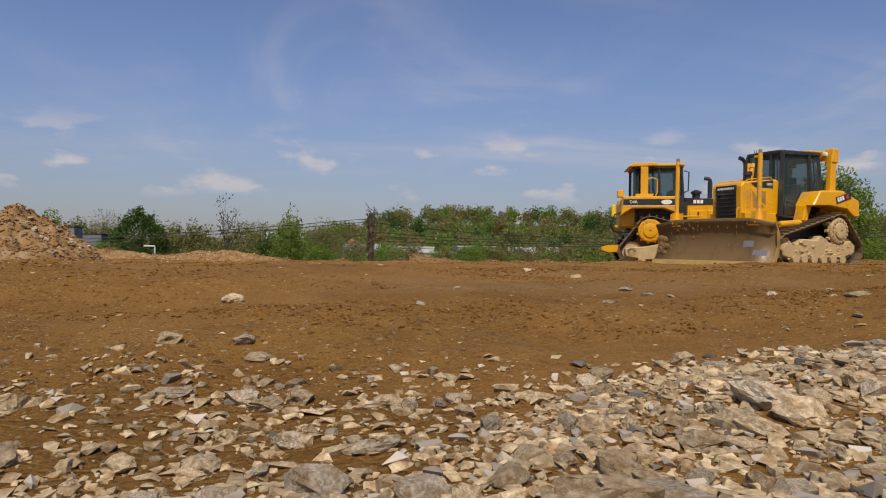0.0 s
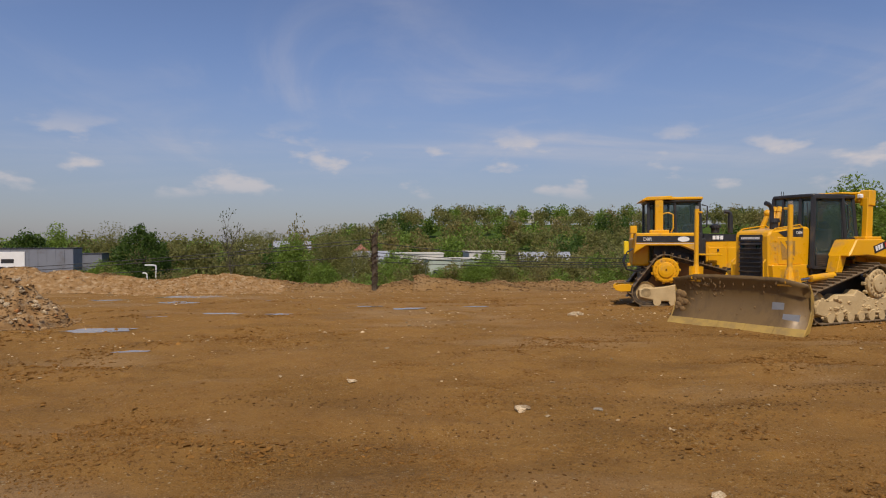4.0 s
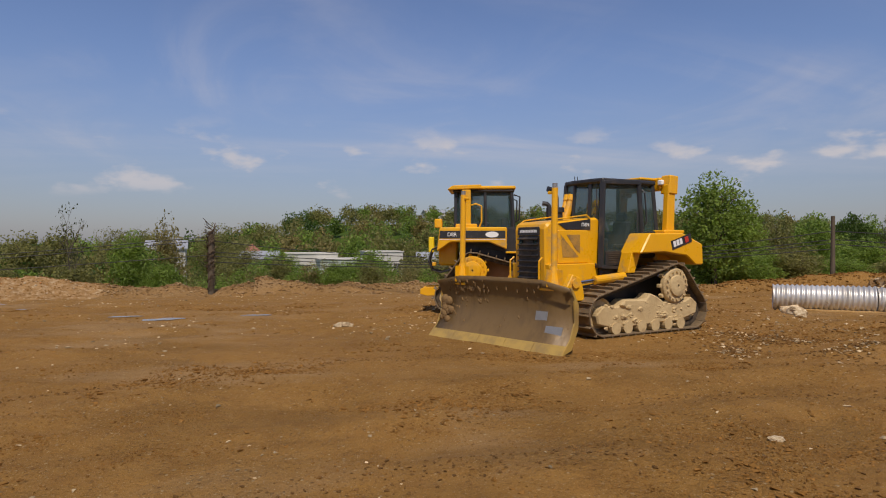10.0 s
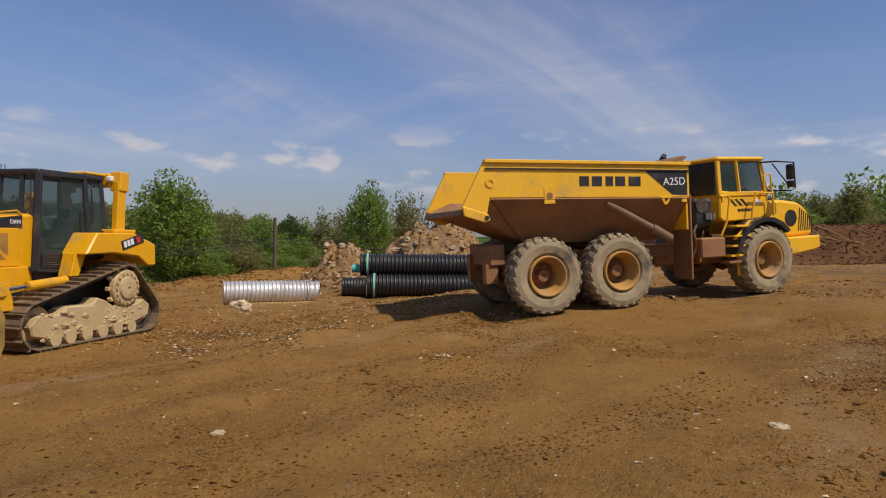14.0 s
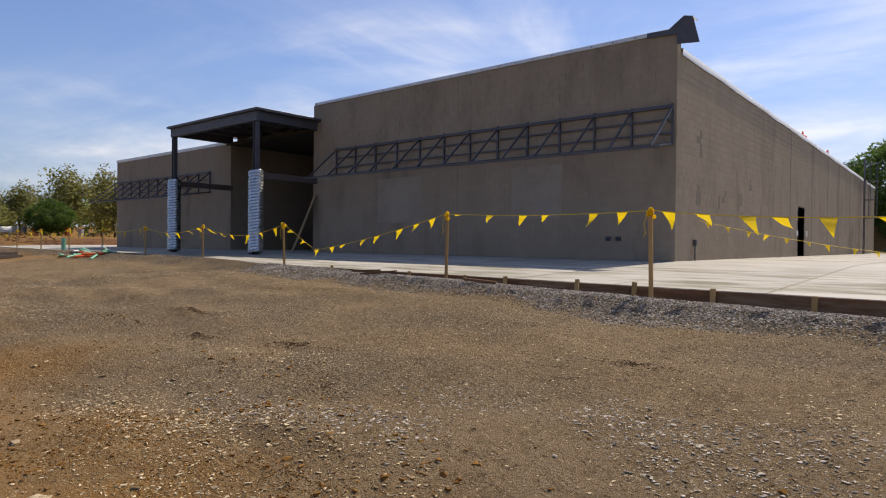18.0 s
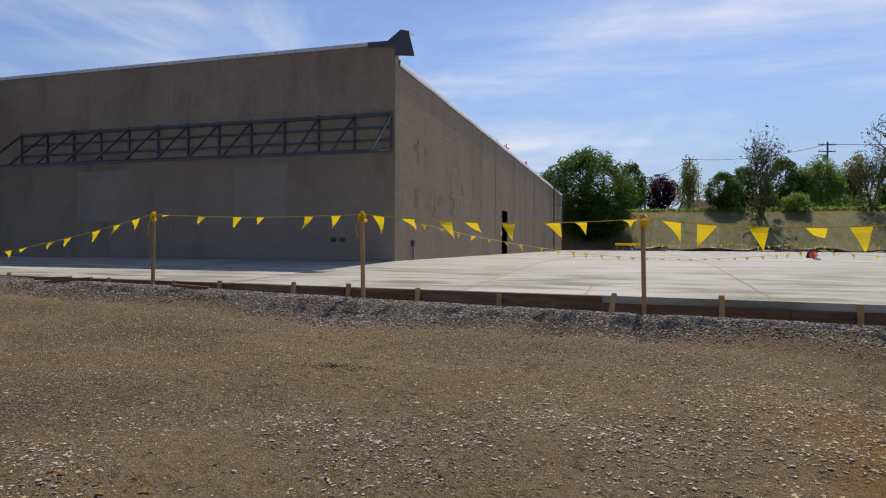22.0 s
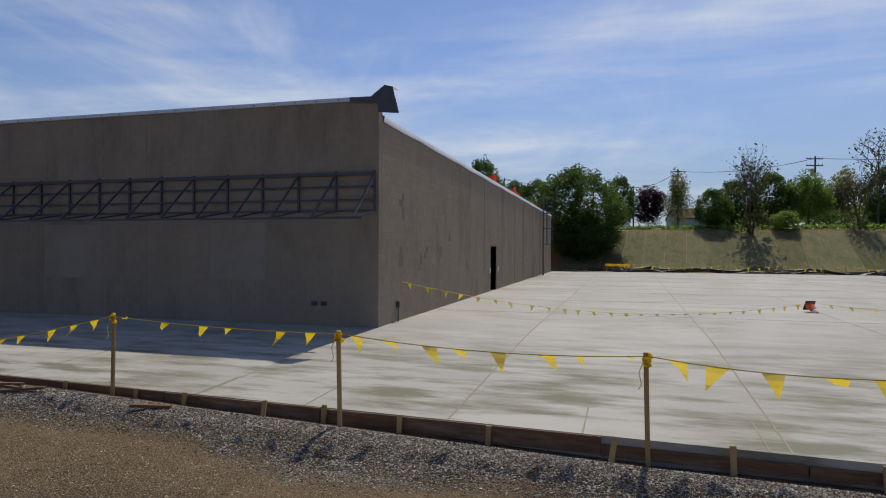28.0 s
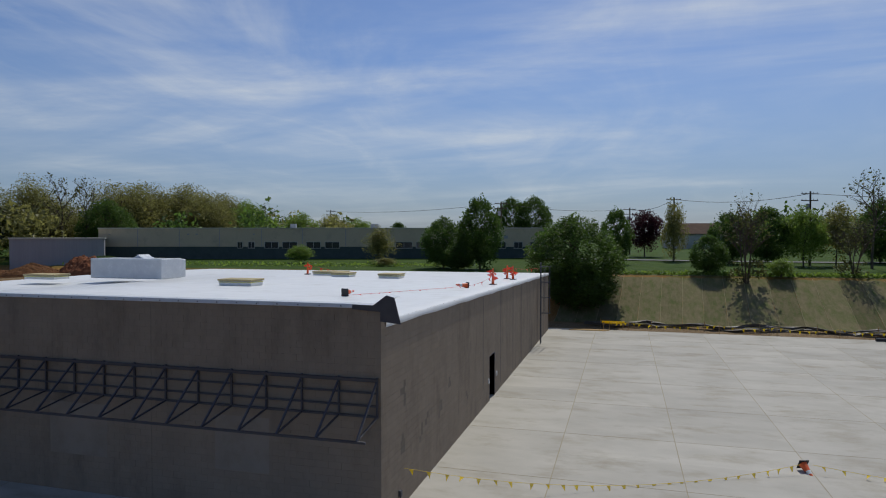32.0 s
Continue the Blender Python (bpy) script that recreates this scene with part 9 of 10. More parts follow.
def limbs(rng, h, kind):
    """Tapered trunk and limbs as rings of five; returns points, faces and the twig ends."""
    V, F, ends = [], [], []

    def stick(p, q, r0, r1, n=5):
        d = (q - p).normalized()
        m = d.to_track_quat("Z", "Y").to_matrix()
        k = len(V)
        for c, rr in ((p, r0), (q, r1)):
            for i in range(n):
                V.append(c + m @ Vector((rr * math.cos(i * math.tau / n), rr * math.sin(i * math.tau / n), 0)))
        for i in range(n):
            F.append((k + i, k + (i + 1) % n, k + n + (i + 1) % n, k + n + i))

    def grow(p, d, ln, rad, lev):
        q = p
        steps = 3 if lev < 2 else 2
        for s in range(steps):
            d = (d + Vector((rng.uniform(-1, 1), rng.uniform(-1, 1), rng.uniform(-0.2, 0.5))) * 0.16).normalized()
            n = q + d * ln / steps
            stick(q, n, rad * (1 - 0.22 * s), rad * (1 - 0.22 * (s + 1)), 6 if lev == 0 else 4)
            q = n
            if lev < deep and (s or lev):
                for b in range(2 if lev else 3):
                    a = rng.uniform(0, math.tau)
                    side = Vector((math.cos(a), math.sin(a), 0))
                    nd = (d * 0.75 + side * rng.uniform(0.5, 1.0)).normalized()
                    grow(q, nd, ln * rng.uniform(0.42, 0.62), rad * 0.42, lev + 1)
        ends.append(q)

    deep = 3 if kind in ("ba", "mu") else 2
    stems = 5 if kind == "mu" else 1
    for s in range(stems):
        a = s * math.tau / stems
        lean = Vector((math.cos(a) * 0.28, math.sin(a) * 0.28, 1)) if stems > 1 else Vector((0, 0, 1))
        grow(Vector((0, 0, -0.3)) + (lean - Vector((0, 0, 1))) * 0.6, lean.normalized(), h * (0.62 if deep == 3 else 0.58), h * (0.018 if deep == 3 else 0.024) + 0.03, 0)
    return V, F, ends


def leaf_cards(rs, P, size):
    """Small folded leaf sprays at the points."""
    n = len(P)
    a = rs.normal(size=(n, 3))
    a /= np.linalg.norm(a, axis=1)[:, None]
    b = np.cross(a, rs.normal(size=(n, 3)))
    b /= np.linalg.norm(b, axis=1)[:, None]
    s = size * rs.uniform(0.6, 1.35, (n, 1))
    nn = np.cross(a, b)
    V = np.stack([P - a * s, P + b * s * 0.55 + nn * s * 0.15, P + a * s, P - b * s * 0.55 + nn * s * 0.15], 1).reshape(-1, 3)
    F = np.arange(4 * n).reshape(-1, 4)
    return V, F


def crown_points(rs, n, r, z0, z1, clumps, spread=0.26, hollow=0.35):
    u = rs.normal(size=(clumps, 3))
    u /= np.linalg.norm(u, axis=1)[:, None]
    rad = rs.uniform(hollow, 0.92, (clumps, 1))
    C = u * rad
    C[:, :2] *= (0.78 + 0.22 * np.cos(2.0 * C[:, 2:3] + 0.5))
    size = rs.uniform(0.6, 1.25, clumps) * spread
    pick = rs.randint(0, clumps, n)
    off = rs.normal(size=(n, 3))
    off /= np.linalg.norm(off, axis=1)[:, None]
    off *= rs.uniform(0.35, 1.0, (n, 1)) ** 0.5
    P = C[pick] + off * size[pick][:, None]
    hz = (z1 - z0) / 2
    return np.stack([P[:, 0] * r, P[:, 1] * r, z0 + hz + P[:, 2] * hz], 1)


def tree_model(kind, seed, h=8.0, r=3.0, big=False):
    rng = random.Random(seed)
    rs = np.random.RandomState(seed)
    t = thing("tree", TREE_WORDS[kind], "tree")
    V, F, ends = limbs(rng, h, kind)
    far = max((math.hypot(e.x, e.y) for e in ends), default=1)
    top = max(e.z for e in ends)
    reach = 0.95 if kind in ("ba", "mu") else 0.62
    k = (min(1.0, reach * r / far), (0.98 if reach > 0.9 else 0.86) * h / top)
    V = [(v.x * k[0], v.y * k[0], v.z * k[1]) for v in V]
    soup("trunk", V, F, M_BARK, t)
    if kind in ("ba", "mu"):
        E = np.array([(e.x * k[0], e.y * k[0], e.z * k[1]) for e in ends])
        n = 260 if kind == "ba" else 420
        P = E[rs.randint(0, len(E), n)] + rs.normal(size=(n, 3)) * (0.18 if kind == "ba" else 0.24)
        if kind == "mu":
            low = crown_points(rs, 420, r * 0.55, 0.1, h * 0.30, 18)
            P = np.concatenate([P, low])
        Vc, Fc = leaf_cards(rs, P, 0.13)
    elif kind in ("ol", "tan"):
        P = crown_points(rs, 13000 if big else 4800, r, h * 0.04, h, 160 if big else 110, 0.28, 0.15)
        Vc, Fc = leaf_cards(rs, P, 0.075 if big else 0.14)
    else:
        if kind == "dk":
            P = crown_points(rs, 22000 if big else 12000, r, h * 0.05, h, 300, 0.17, 0.70)
            P = np.concatenate([P, crown_points(rs, 7000 if big else 3500, r * 0.85, -0.2, h * 0.60, 90, 0.24, 0.3)])
        else:
            P = crown_points(rs, 17000 if big else 10500, r, h * 0.10, h, 230, 0.20, 0.35)
        Vc, Fc = leaf_cards(rs, P, 0.085 if big else 0.115)
    soup("crown", Vc, Fc, LEAF[kind], t)
    return t


MODELS = {}
TREE_RNG = random.Random(77)


def plant(kind, x, y, top, r, group, base=None):
    v = TREE_RNG.randrange(2)
    z = float(lot_z(x, y)) if base is None else base
    h = max(1.2, top - z)
    m = Matrix.Translation((x, y, z - 0.1)) @ rot("Z", TREE_RNG.uniform(0, 360)) @ Matrix.Diagonal((r / 2.75, r / 2.75, h / 7.9, 1))
    big = r > 3.9
    if big:
        v += 2
    if (kind, v) not in MODELS:
        t = MODELS[kind, v] = tree_model(kind, 100 + 7 * v + len(MODELS), big=big)
        t.matrix_basis = m
    else:
        t = copy_thing(MODELS[kind, v], m @ Matrix.Diagonal([1 / s for s in MODELS[kind, v].scale] + [1]))
    t["group"] = group
    return t


for k, x, y, top, r in [("dk", -41.9, 61.8, 1.6, 3.0), ("br", -49.5, 80.5, 2.6, 3.4), ("ol", -43.9, 77.8, 1.9, 3.6), ("ol", -46.0, 87.9, 2.8, 4.0), ("dk", -28.0, 54.3, 1.9, 2.7),
                        ("ol", -35.2, 81.6, 1.7, 3.8), ("ol", -33.5, 87.5, 2.1, 3.6), ("ba", -21.4, 59.8, 3.6, 1.8), ("ol", -28.3, 94.2, 2.5, 4.6), ("ol", -26.2, 99.8, 2.6, 4.2),
                        ("tan", -19.0, 80.9, 3.1, 2.6), ("br", -13.6, 48.3, 1.0, 1.8), ("ol", -17.7, 106.4, 2.8, 5.0), ("ol", -21.0, 66.0, 0.2, 3.2)]:
    plant(k, x, y, top, r, "trees north of the lot")
for k, x, y, top, r in [("br", -11.1, 46.7, -1.0, 1.5), ("ol", -11.3, 92.0, 0.3, 4.0), ("br", -6.1, 82.2, -0.9, 3.9), ("br", -5.7, 52.2, -1.4, 2.1), ("br", 4.7, 71.8, -0.4, 3.2),
                        ("br", 2.5, 51.9, -1.0, 2.2), ("ol", 11.9, 85.9, -0.6, 3.6), ("ol", 10.2, 55.6, -0.9, 3.4), ("br", 15.4, 64.6, -0.8, 3.2), ("br", -34.9, 48.5, -0.6, 1.8), ("br", -28.9, 49.5, -0.9, 2.0), ("ol", -23.0, 50.5, -1.5, 1.7), ("ol", -17.6, 50.0, -1.3, 2.0), ("br", -1.8, 49.0, -1.7, 1.7), ("ol", 7.0, 49.5, -1.6, 1.8), ("ol", -3.6, 50.5, -0.7, 1.5), ("br", 0.9, 47.0, -1.1, 1.5), ("ol", 3.3, 47.6, -1.0, 1.6), ("br", -1.0, 47.2, -1.4, 1.3), ("ol", 0.4, 56.0, -1.2, 1.7), ("br", 5.0, 58.0, -1.5, 1.9), ("ol", 8.2, 62.0, -1.3, 2.0), ("ol", -8.6, 58.0, -0.9, 1.9)]:
    plant(k, x, y, top, r, "thicket north of the lot")
for k, x, y, top, r in [("br", 23.2, 34.9, 4.3, 2.7), ("ol", 42.8, 55.3, 3.3, 2.4), ("br", 48.5, 57.2, 2.9, 2.9), ("br", 67.6, 73.7, 3.2, 3.2), ("ol", 60.7, 59.6, 4.5, 2.4), ("br", 76.3, 79.3, 3.7, 3.4),
                        ("br", 45.8, 38.9, 5.7, 2.5), ("ol", 51.1, 38.7, 5.2, 2.1), ("ba", 61.2, 43.6, 5.9, 2.2), ("ol", 66.3, 61.0, 4.6, 2.6), ("br", 24.6, 37.4, 0.4, 2.3), ("br", 27.4, 38.0, -0.4, 2.2), ("ol", 31.5, 38.8, -0.1, 2.2)]:
    plant(k, x, y, top, r, "trees north-east of the lot")
for k, x, y, top, r in [("br", 35.0, 38.5, -0.8, 2.0), ("ol", 38.3, 38.1, -0.9, 2.0), ("ol", 67.2, 43.7, 5.6, 3.2), ("br", 52.5, 61.8, 3.2, 3.4), ("dk", 57.5, 62.2, 3.2, 3.0), ("br", 29.6, 40.8, 0.5, 2.4),
                        ("ol", 33.7, 41.0, 0.0, 2.4), ("br", 41.0, 43.0, 0.4, 2.6), ("ol", 46.5, 44.0, 1.4, 2.8), ("ol", 55.0, 46.0, 2.4, 3.0), ("br", 62.0, 50.0, 2.2, 3.2), ("ol", 72.0, 34.0, 4.4, 3.2), ("ol", 76.0, 26.0, 4.8, 3.0), ("ol", 84.0, 22.0, 5.8, 3.2)]:
    plant(k, x, y, top, r, "trees north-east of the lot")
for k, x, y, top, r in [("ol", 95.5, 2.4, 8.4, 3.0), ("ba", 100.5, -1.3, 8.1, 2.8), ("ol", 95.3, -5.6, 8.0, 2.9), ("ol", 105.0, -10.1, 8.2, 3.0), ("br", 91.7, -12.0, 8.3, 2.8), ("ol", 94.1, -15.9, 8.3, 3.4), ("br", 103.3, -21.3, 7.7, 3.4),
                        ("ol", 97.7, -23.4, 7.6, 3.6), ("ol", 91.7, -26.4, 7.8, 3.4), ("ol", 85.4, -29.6, 9.7, 3.7), ("ol", 89.7, -35.2, 10.4, 3.5), ("ol", 110.3, 6.9, 8.2, 3.4), ("ol", 100.1, 9.6, 7.0, 3.0), ("ol", 99.7, 13.4, 6.8, 3.2)]:
    plant(k, x, y, top, r, "row of trees east of the lot")
for k, x, y, top, r in [("ol", 85.6, -22.0, 4.3, 3.0), ("br", 86.9, -16.3, 4.0, 3.6), ("br", 90.1, -8.8, 3.6, 3.4), ("dk", 81.3, -26.2, 5.1, 2.6), ("ol", 83.6, -34.3, 7.8, 3.0), ("ol", 93.0, -1.0, 3.8, 3.2), ("ol", 98.0, 5.0, 4.0, 3.2), ("br", 92.0, -19.5, 5.0, 3.4), ("br", 90.0, 8.0, 4.4, 3.0)]:
    plant(k, x, y, top, r, "row of trees east of the lot")
for k, x, y, top, r in [("ol", 105.8, -92.5, 19.4, 6.2), ("ba", 94.6, -89.9, 19.3, 4.4), ("ba", 95.8, -95.9, 19.7, 4.2), ("ol", 98.5, -107.1, 19.9, 7.6), ("ol", 97.9, -114.3, 20.5, 6.8), ("ol", 91.9, -119.2, 20.5, 7.4), ("ol", 88.6, -127.7, 18.9, 7.0),
                        ("br", 81.3, -126.6, 16.9, 4.8), ("ba", 76.9, -129.3, 16.2, 3.6), ("br", 76.5, -141.1, 14.6, 4.6), ("ol", 69.3, -144.7, 14.4, 4.8), ("br", 63.6, -147.3, 13.3, 4.2), ("ba", 100.0, -92.0, 15.0, 5.0), ("dk", 93.0, -98.0, 15.5, 5.0), ("ol", 86.0, -117.0, 17.5, 6.0), ("ol", 110.0, -100.0, 17.0, 6.5)]:
    plant(k, x, y, top, r, "wood behind the far building")
    if k == "ol":
        plant(k, x + 3.0, y - 4.0, top - 0.8, r * 1.05, "wood behind the far building")
        plant(k, x - 2.5, y - 2.0, top - 2.0, r * 0.95, "wood behind the far building")
for k, x, y, top, r in [("ol", 36.3, -91.5, 10.2, 2.8), ("dk", 23.2, -81.2, 11.0, 3.0), ("dk", 18.1, -80.4, 13.6, 2.9), ("dk", 25.7, -148.2, 17.7, 4.4), ("dk", 20.6, -149.0, 18.0, 4.4), ("dk", 5.5, -68.6, 10.8, 5.0), ("dk", 1.6, -95.3, 12.5, 2.4), ("pu", -3.1, -120.3, 13.6, 3.6),
                        ("ol", -6.9, -105.1, 14.4, 2.4), ("dk", -8.5, -75.6, 8.7, 2.0), ("mu", -11.8, -72.6, 13.5, 3.7), ("dk", -14.0, -99.2, 12.0, 3.0), ("dk", -18.4, -96.4, 12.6, 3.0), ("br", -22.4, -94.7, 12.4, 3.1), ("ol", -26.7, -96.6, 13.2, 2.8)]:
    plant(k, x, y, top, r, "trees above the south slope")
# the last dark bush is added to fill out the big tree's shade
for k, x, y, top, r in [("mu", -22.3, -75.0, 11.4, 3.0), ("ba", -29.0, -90.7, 16.8, 4.4), ("br", -15.3, -74.0, 6.2, 1.5), ("dk", -34.6, -104.6, 13.9, 3.1), ("dk", 54.5, -150.9, 12.2, 2.8), ("dk", 20.5, -78.6, 7.6, 2.2), ("ol", 32.5, -84.0, 5.6, 2.0), 
                        ("dk", 70.5, -74.0, 5.8, 2.6), ("ol", 85.0, -66.0, 6.4, 3.0), ("br", 48.0, -88.5, 7.2, 2.2), ("ol", -38.0, -78.0, 11.0, 3.0), ("dk", 4.6, -66.8, 5.6, 3.6)]:
    plant(k, x, y, top, r, "bushes and trees above the south slope")


def far_woods():
    """Wooded hill and valley that close the view to the north, and woods all round the horizon."""
    rs = np.random.RandomState(31)
    acc = {k: ([], []) for k in ("br", "dk", "ol", "tan")}

    def crown(x, y, h, r, kind, n, leaf):
        z = float(lot_z(x, y))
        P = crown_points(rs, n, r, z + h * 0.05, z + h, 26, 0.42, 0.2) + np.array((x, y, 0))
        V, F = leaf_cards(rs, P, leaf)
        acc[kind][0].append(V)
        acc[kind][1].append(len(V))

    kinds = ["br", "br", "dk", "ol", "ol", "ol", "ol", "tan"]
    for i in range(520):
        y = rs.uniform(150, 400)
        x = rs.uniform(-0.75, 0.85) * y + rs.uniform(-10, 10)
        crown(x, y, rs.uniform(7.5, 11.5), rs.uniform(4.0, 6.5), kinds[rs.randint(len(kinds))], 500, 0.48)
    for i in range(170):
        y = rs.uniform(62, 150)
        x = rs.uniform(-0.9, -0.22) * y if i % 3 else rs.uniform(0.1, 0.9) * y
        crown(x, y, rs.uniform(5.5, 8.6), rs.uniform(2.6, 4.0), kinds[rs.randint(len(kinds))], 1500, 0.19)
    # low thicket right behind the heaped edge
    for i in range(170):
        x = rs.uniform(-48, 40)
        y = 45.5 + rs.uniform(0, 9) - (5.5 if x > 24 else 0) + 0.03 * abs(x)
        crown(x, y, rs.uniform(1.8, 3.3), rs.uniform(1.0, 1.9), ("br", "ol", "tan", "ol", "br")[rs.randint(5)], 850, 0.085)
    for i in range(150):
        a = rs.uniform(-1.15, 0.40)
        d = rs.uniform(120, 240)
        crown(d * math.cos(a), d * math.sin(a), rs.uniform(8, 11), rs.uniform(4, 6), ("ol", "dk", "ol", "br")[rs.randint(4)], 380, 0.48)
    for i in range(130):
        a = rs.uniform(-2.9, -1.70)
        d = rs.uniform(130, 260)
        crown(d * math.cos(a), d * math.sin(a), rs.uniform(7, 10), rs.uniform(4, 6), ("ol", "dk", "dk", "br")[rs.randint(4)], 380, 0.48)
    for i in range(60):
        a = rs.uniform(2.2, 3.4)
        d = rs.uniform(90, 200)
        crown(d * math.cos(a), d * math.sin(a), rs.uniform(7, 10), rs.uniform(4, 6), ("ol", "dk", "ol", "br")[rs.randint(4)], 300, 0.5)
    say = {"br": "bright green spring woods", "dk": "dark green woods", "ol": "olive half-leafed woods", "tan": "tan-tinged young woods"}
    for k, (vs, ns) in acc.items():
        V = np.concatenate(vs)
        ob = soup("woods", V, np.arange(len(V)).reshape(-1, 4), LEAF[k])
        tagged(ob, say[k] + " covering the hill and valley beyond the site", "woods", kind="stuff")


far_woods()


def weeds():
    """Rank grass on the crest of the slope and at the foot of the far building."""
    rs = np.random.RandomState(8)
    P = []
    for i in range(5200):
        x = rs.uniform(-60, 8) if i % 3 else rs.uniform(20, 80)
        y = (-74.3 - abs(rs.normal() * 0.7)) if i % 3 else -79 - 0.12 * (80 - x) + rs.normal() * 1.6
        P.append((x, y, float(base_z(x, y)) + rs.uniform(0.02, 0.42)))
    V, F = leaf_cards(rs, np.array(P), 0.20)
    tagged(soup("tall_weeds", V, F, LEAF["br"]), "tall green weeds along the crest of the slope", "weeds", kind="stuff")


weeds()

# ---- erosion blankets and silt fence on the south slope ----
M_BLANKET = surf("straw_blanket", (0.215, 0.178, 0.098), (0.150, 0.134, 0.066), 2.4, 0.95, 0, 1.0, 12, (0.105, 0.125, 0.040), 0.40, 1.1, dist=0.06, rand=0.22, stretch=(1.6, 0.6, 0.6))
M_SEAM = surf("pale_straw_seam", (0.36, 0.32, 0.19), (0.26, 0.23, 0.13), 3, 0.95, 0, 0.5, 20)
M_SILT = surf("black_silt_fabric", (0.080, 0.066, 0.054), (0.135, 0.110, 0.084), 2, 0.6, 0, 0.4, 9, (0.12, 0.09, 0.06), 0.2, 1.2)


def build_blankets():
    t = thing("erosion_blanket", "straw erosion blanket in seamed strips with green shoots on the slope", "erosion blanket", pose(0, -69, 0), kind="structure")
    rng = random.Random(4)
    x = 7.0
    while x > -62:
        w = rng.uniform(1.9, 2.3)
        bm = B()
        rows = []
        for i in range(9):
            y = -64.0 - 10.4 * i / 8
            dx = 0.10 * i
            rows.append([bm.verts.new((x - u * w - dx, y + 69, float(base_z(x, y)) + 0.03 + 0.025 * math.sin(u * 3.14) + rng.uniform(0, 0.03))) for u in (0.0, 0.04, 0.35, 0.68, 0.985)])
        for a, b in zip(rows, rows[1:]):
            for k in range(4):
                bm.faces.new((a[k], a[k + 1], b[k + 1], b[k]))
        part("strip", bm, M_BLANKET, t, "", True)
        seam = [(x - 0.10 * i + rng.uniform(-0.03, 0.03), -64.0 - 1.3 * i + 69, float(base_z(x, -64.0 - 1.3 * i)) + 0.065) for i in range(9)]
        part("seam", tube(B(), seam, 0.022, 5), M_SEAM, t, "pale turned seam between blanket strips")
        x -= w
    rng = random.Random(14)
    s = thing("silt_fence", "collapsed black silt fence fabric along the foot of the slope", "silt fence", pose(0, -63.2, 0))
    for lane in range(2):
        bm = B()
        pts = []
        for i in range(70):
            x = 4.0 - 0.95 * i
            y = -0.35 * lane + 0.35 * math.sin(i * 0.55 + lane) + rng.uniform(-0.12, 0.12)
            pts.append((x, y, float(base_z(x, -63.2 + y)) + 0.16 + 0.12 * lane + 0.10 * math.sin(i * 1.3) + rng.uniform(-0.05, 0.05)))
        tube(bm, pts, 0.10, 7)
        for v in bm.verts:
            v.co += Vector((0, rng.uniform(-0.20, 0.20), rng.uniform(-0.08, 0.08)))
        part("fabric", bm, M_SILT, s)
    for k in range(14):
        x = 2.5 - 4.6 * k
        part("stake", boxp((x, 0.25, float(base_z(x, -62.9)) + 0.35), (0.05, 0.05, 0.9), rot("X", rng.uniform(-20, 12)), 0.004), M_LATH, s)


build_blankets()

# ---- far buildings ----
M_BEIGE = surf("beige_panel", (0.58, 0.48, 0.33), (0.52, 0.43, 0.29), 0.3, 0.8, 0, 0.05, 20, (0.38, 0.32, 0.24), 0.2, 0.4)
M_DKBASE = surf("dark_green_base", (0.060, 0.085, 0.075), (0.045, 0.065, 0.060), 0.6, 0.7, 0, 0.05)
M_GREYB = surf("grey_sheet_wall", (0.33, 0.33, 0.35), (0.28, 0.28, 0.30), 0.5, 0.6, 0, 0.1, 8, stretch=(6, 6, 0.2))
M_PALEROOF = surf("pale_roof_sheet", (0.55, 0.53, 0.46), (0.48, 0.46, 0.40), 0.5, 0.5)
M_PALEGRN = surf("pale_green_wall", (0.42, 0.47, 0.40), (0.36, 0.41, 0.35), 0.5, 0.8)
M_OFFW = surf("offwhite_wall", (0.52, 0.51, 0.46), (0.45, 0.44, 0.40), 0.5, 0.8)
M_BRICKR = surf("red_brick_wall", (0.36, 0.10, 0.06), (0.28, 0.08, 0.05), 2.0, 0.85, 0, 0.2)
M_TENT = surf("red_tent_cloth", (0.34, 0.13, 0.09), (0.30, 0.11, 0.08), 1.0, 0.6)
M_BROOF = surf("brown_shingle_roof", (0.13, 0.085, 0.06), (0.09, 0.06, 0.045), 1.0, 0.9, 0, 0.2)
M_GREYROOF = surf("grey_metal_roof", (0.42, 0.44, 0.47), (0.36, 0.38, 0.41), 1.0, 0.4, 0.3)
M_CONT = surf("grey_container_paint", (0.20, 0.215, 0.25), (0.16, 0.175, 0.205), 0.8, 0.6, 0, 0.05, 20, (0.13, 0.11, 0.10), 0.2, 0.8)


def window_part(parent, c, w, h, ang=0.0, frame=None):
    """A framed pane that sits 6 cm proud of the wall, facing local -y."""
    wn = new("window")
    wn.parent = parent
    wn.matrix_local = Matrix.Translation(c) @ rot("Z", ang)
    bm = B()
    for cx, cz, sx, sz in ((0, h / 2, w + 0.12, 0.08), (0, -h / 2, w + 0.12, 0.08), (-w / 2, 0, 0.08, h), (w / 2, 0, 0.08, h), (0, 0, 0.06, h)):
        box(bm, (cx, 0, cz), (sx, 0.10, sz))
    part("window_frame", bm, frame or M_OFFW, wn)
    part("pane", boxp((0, 0.0, 0), (w - 0.06, 0.05, h - 0.06), None, 0), M_WINDOW, wn)


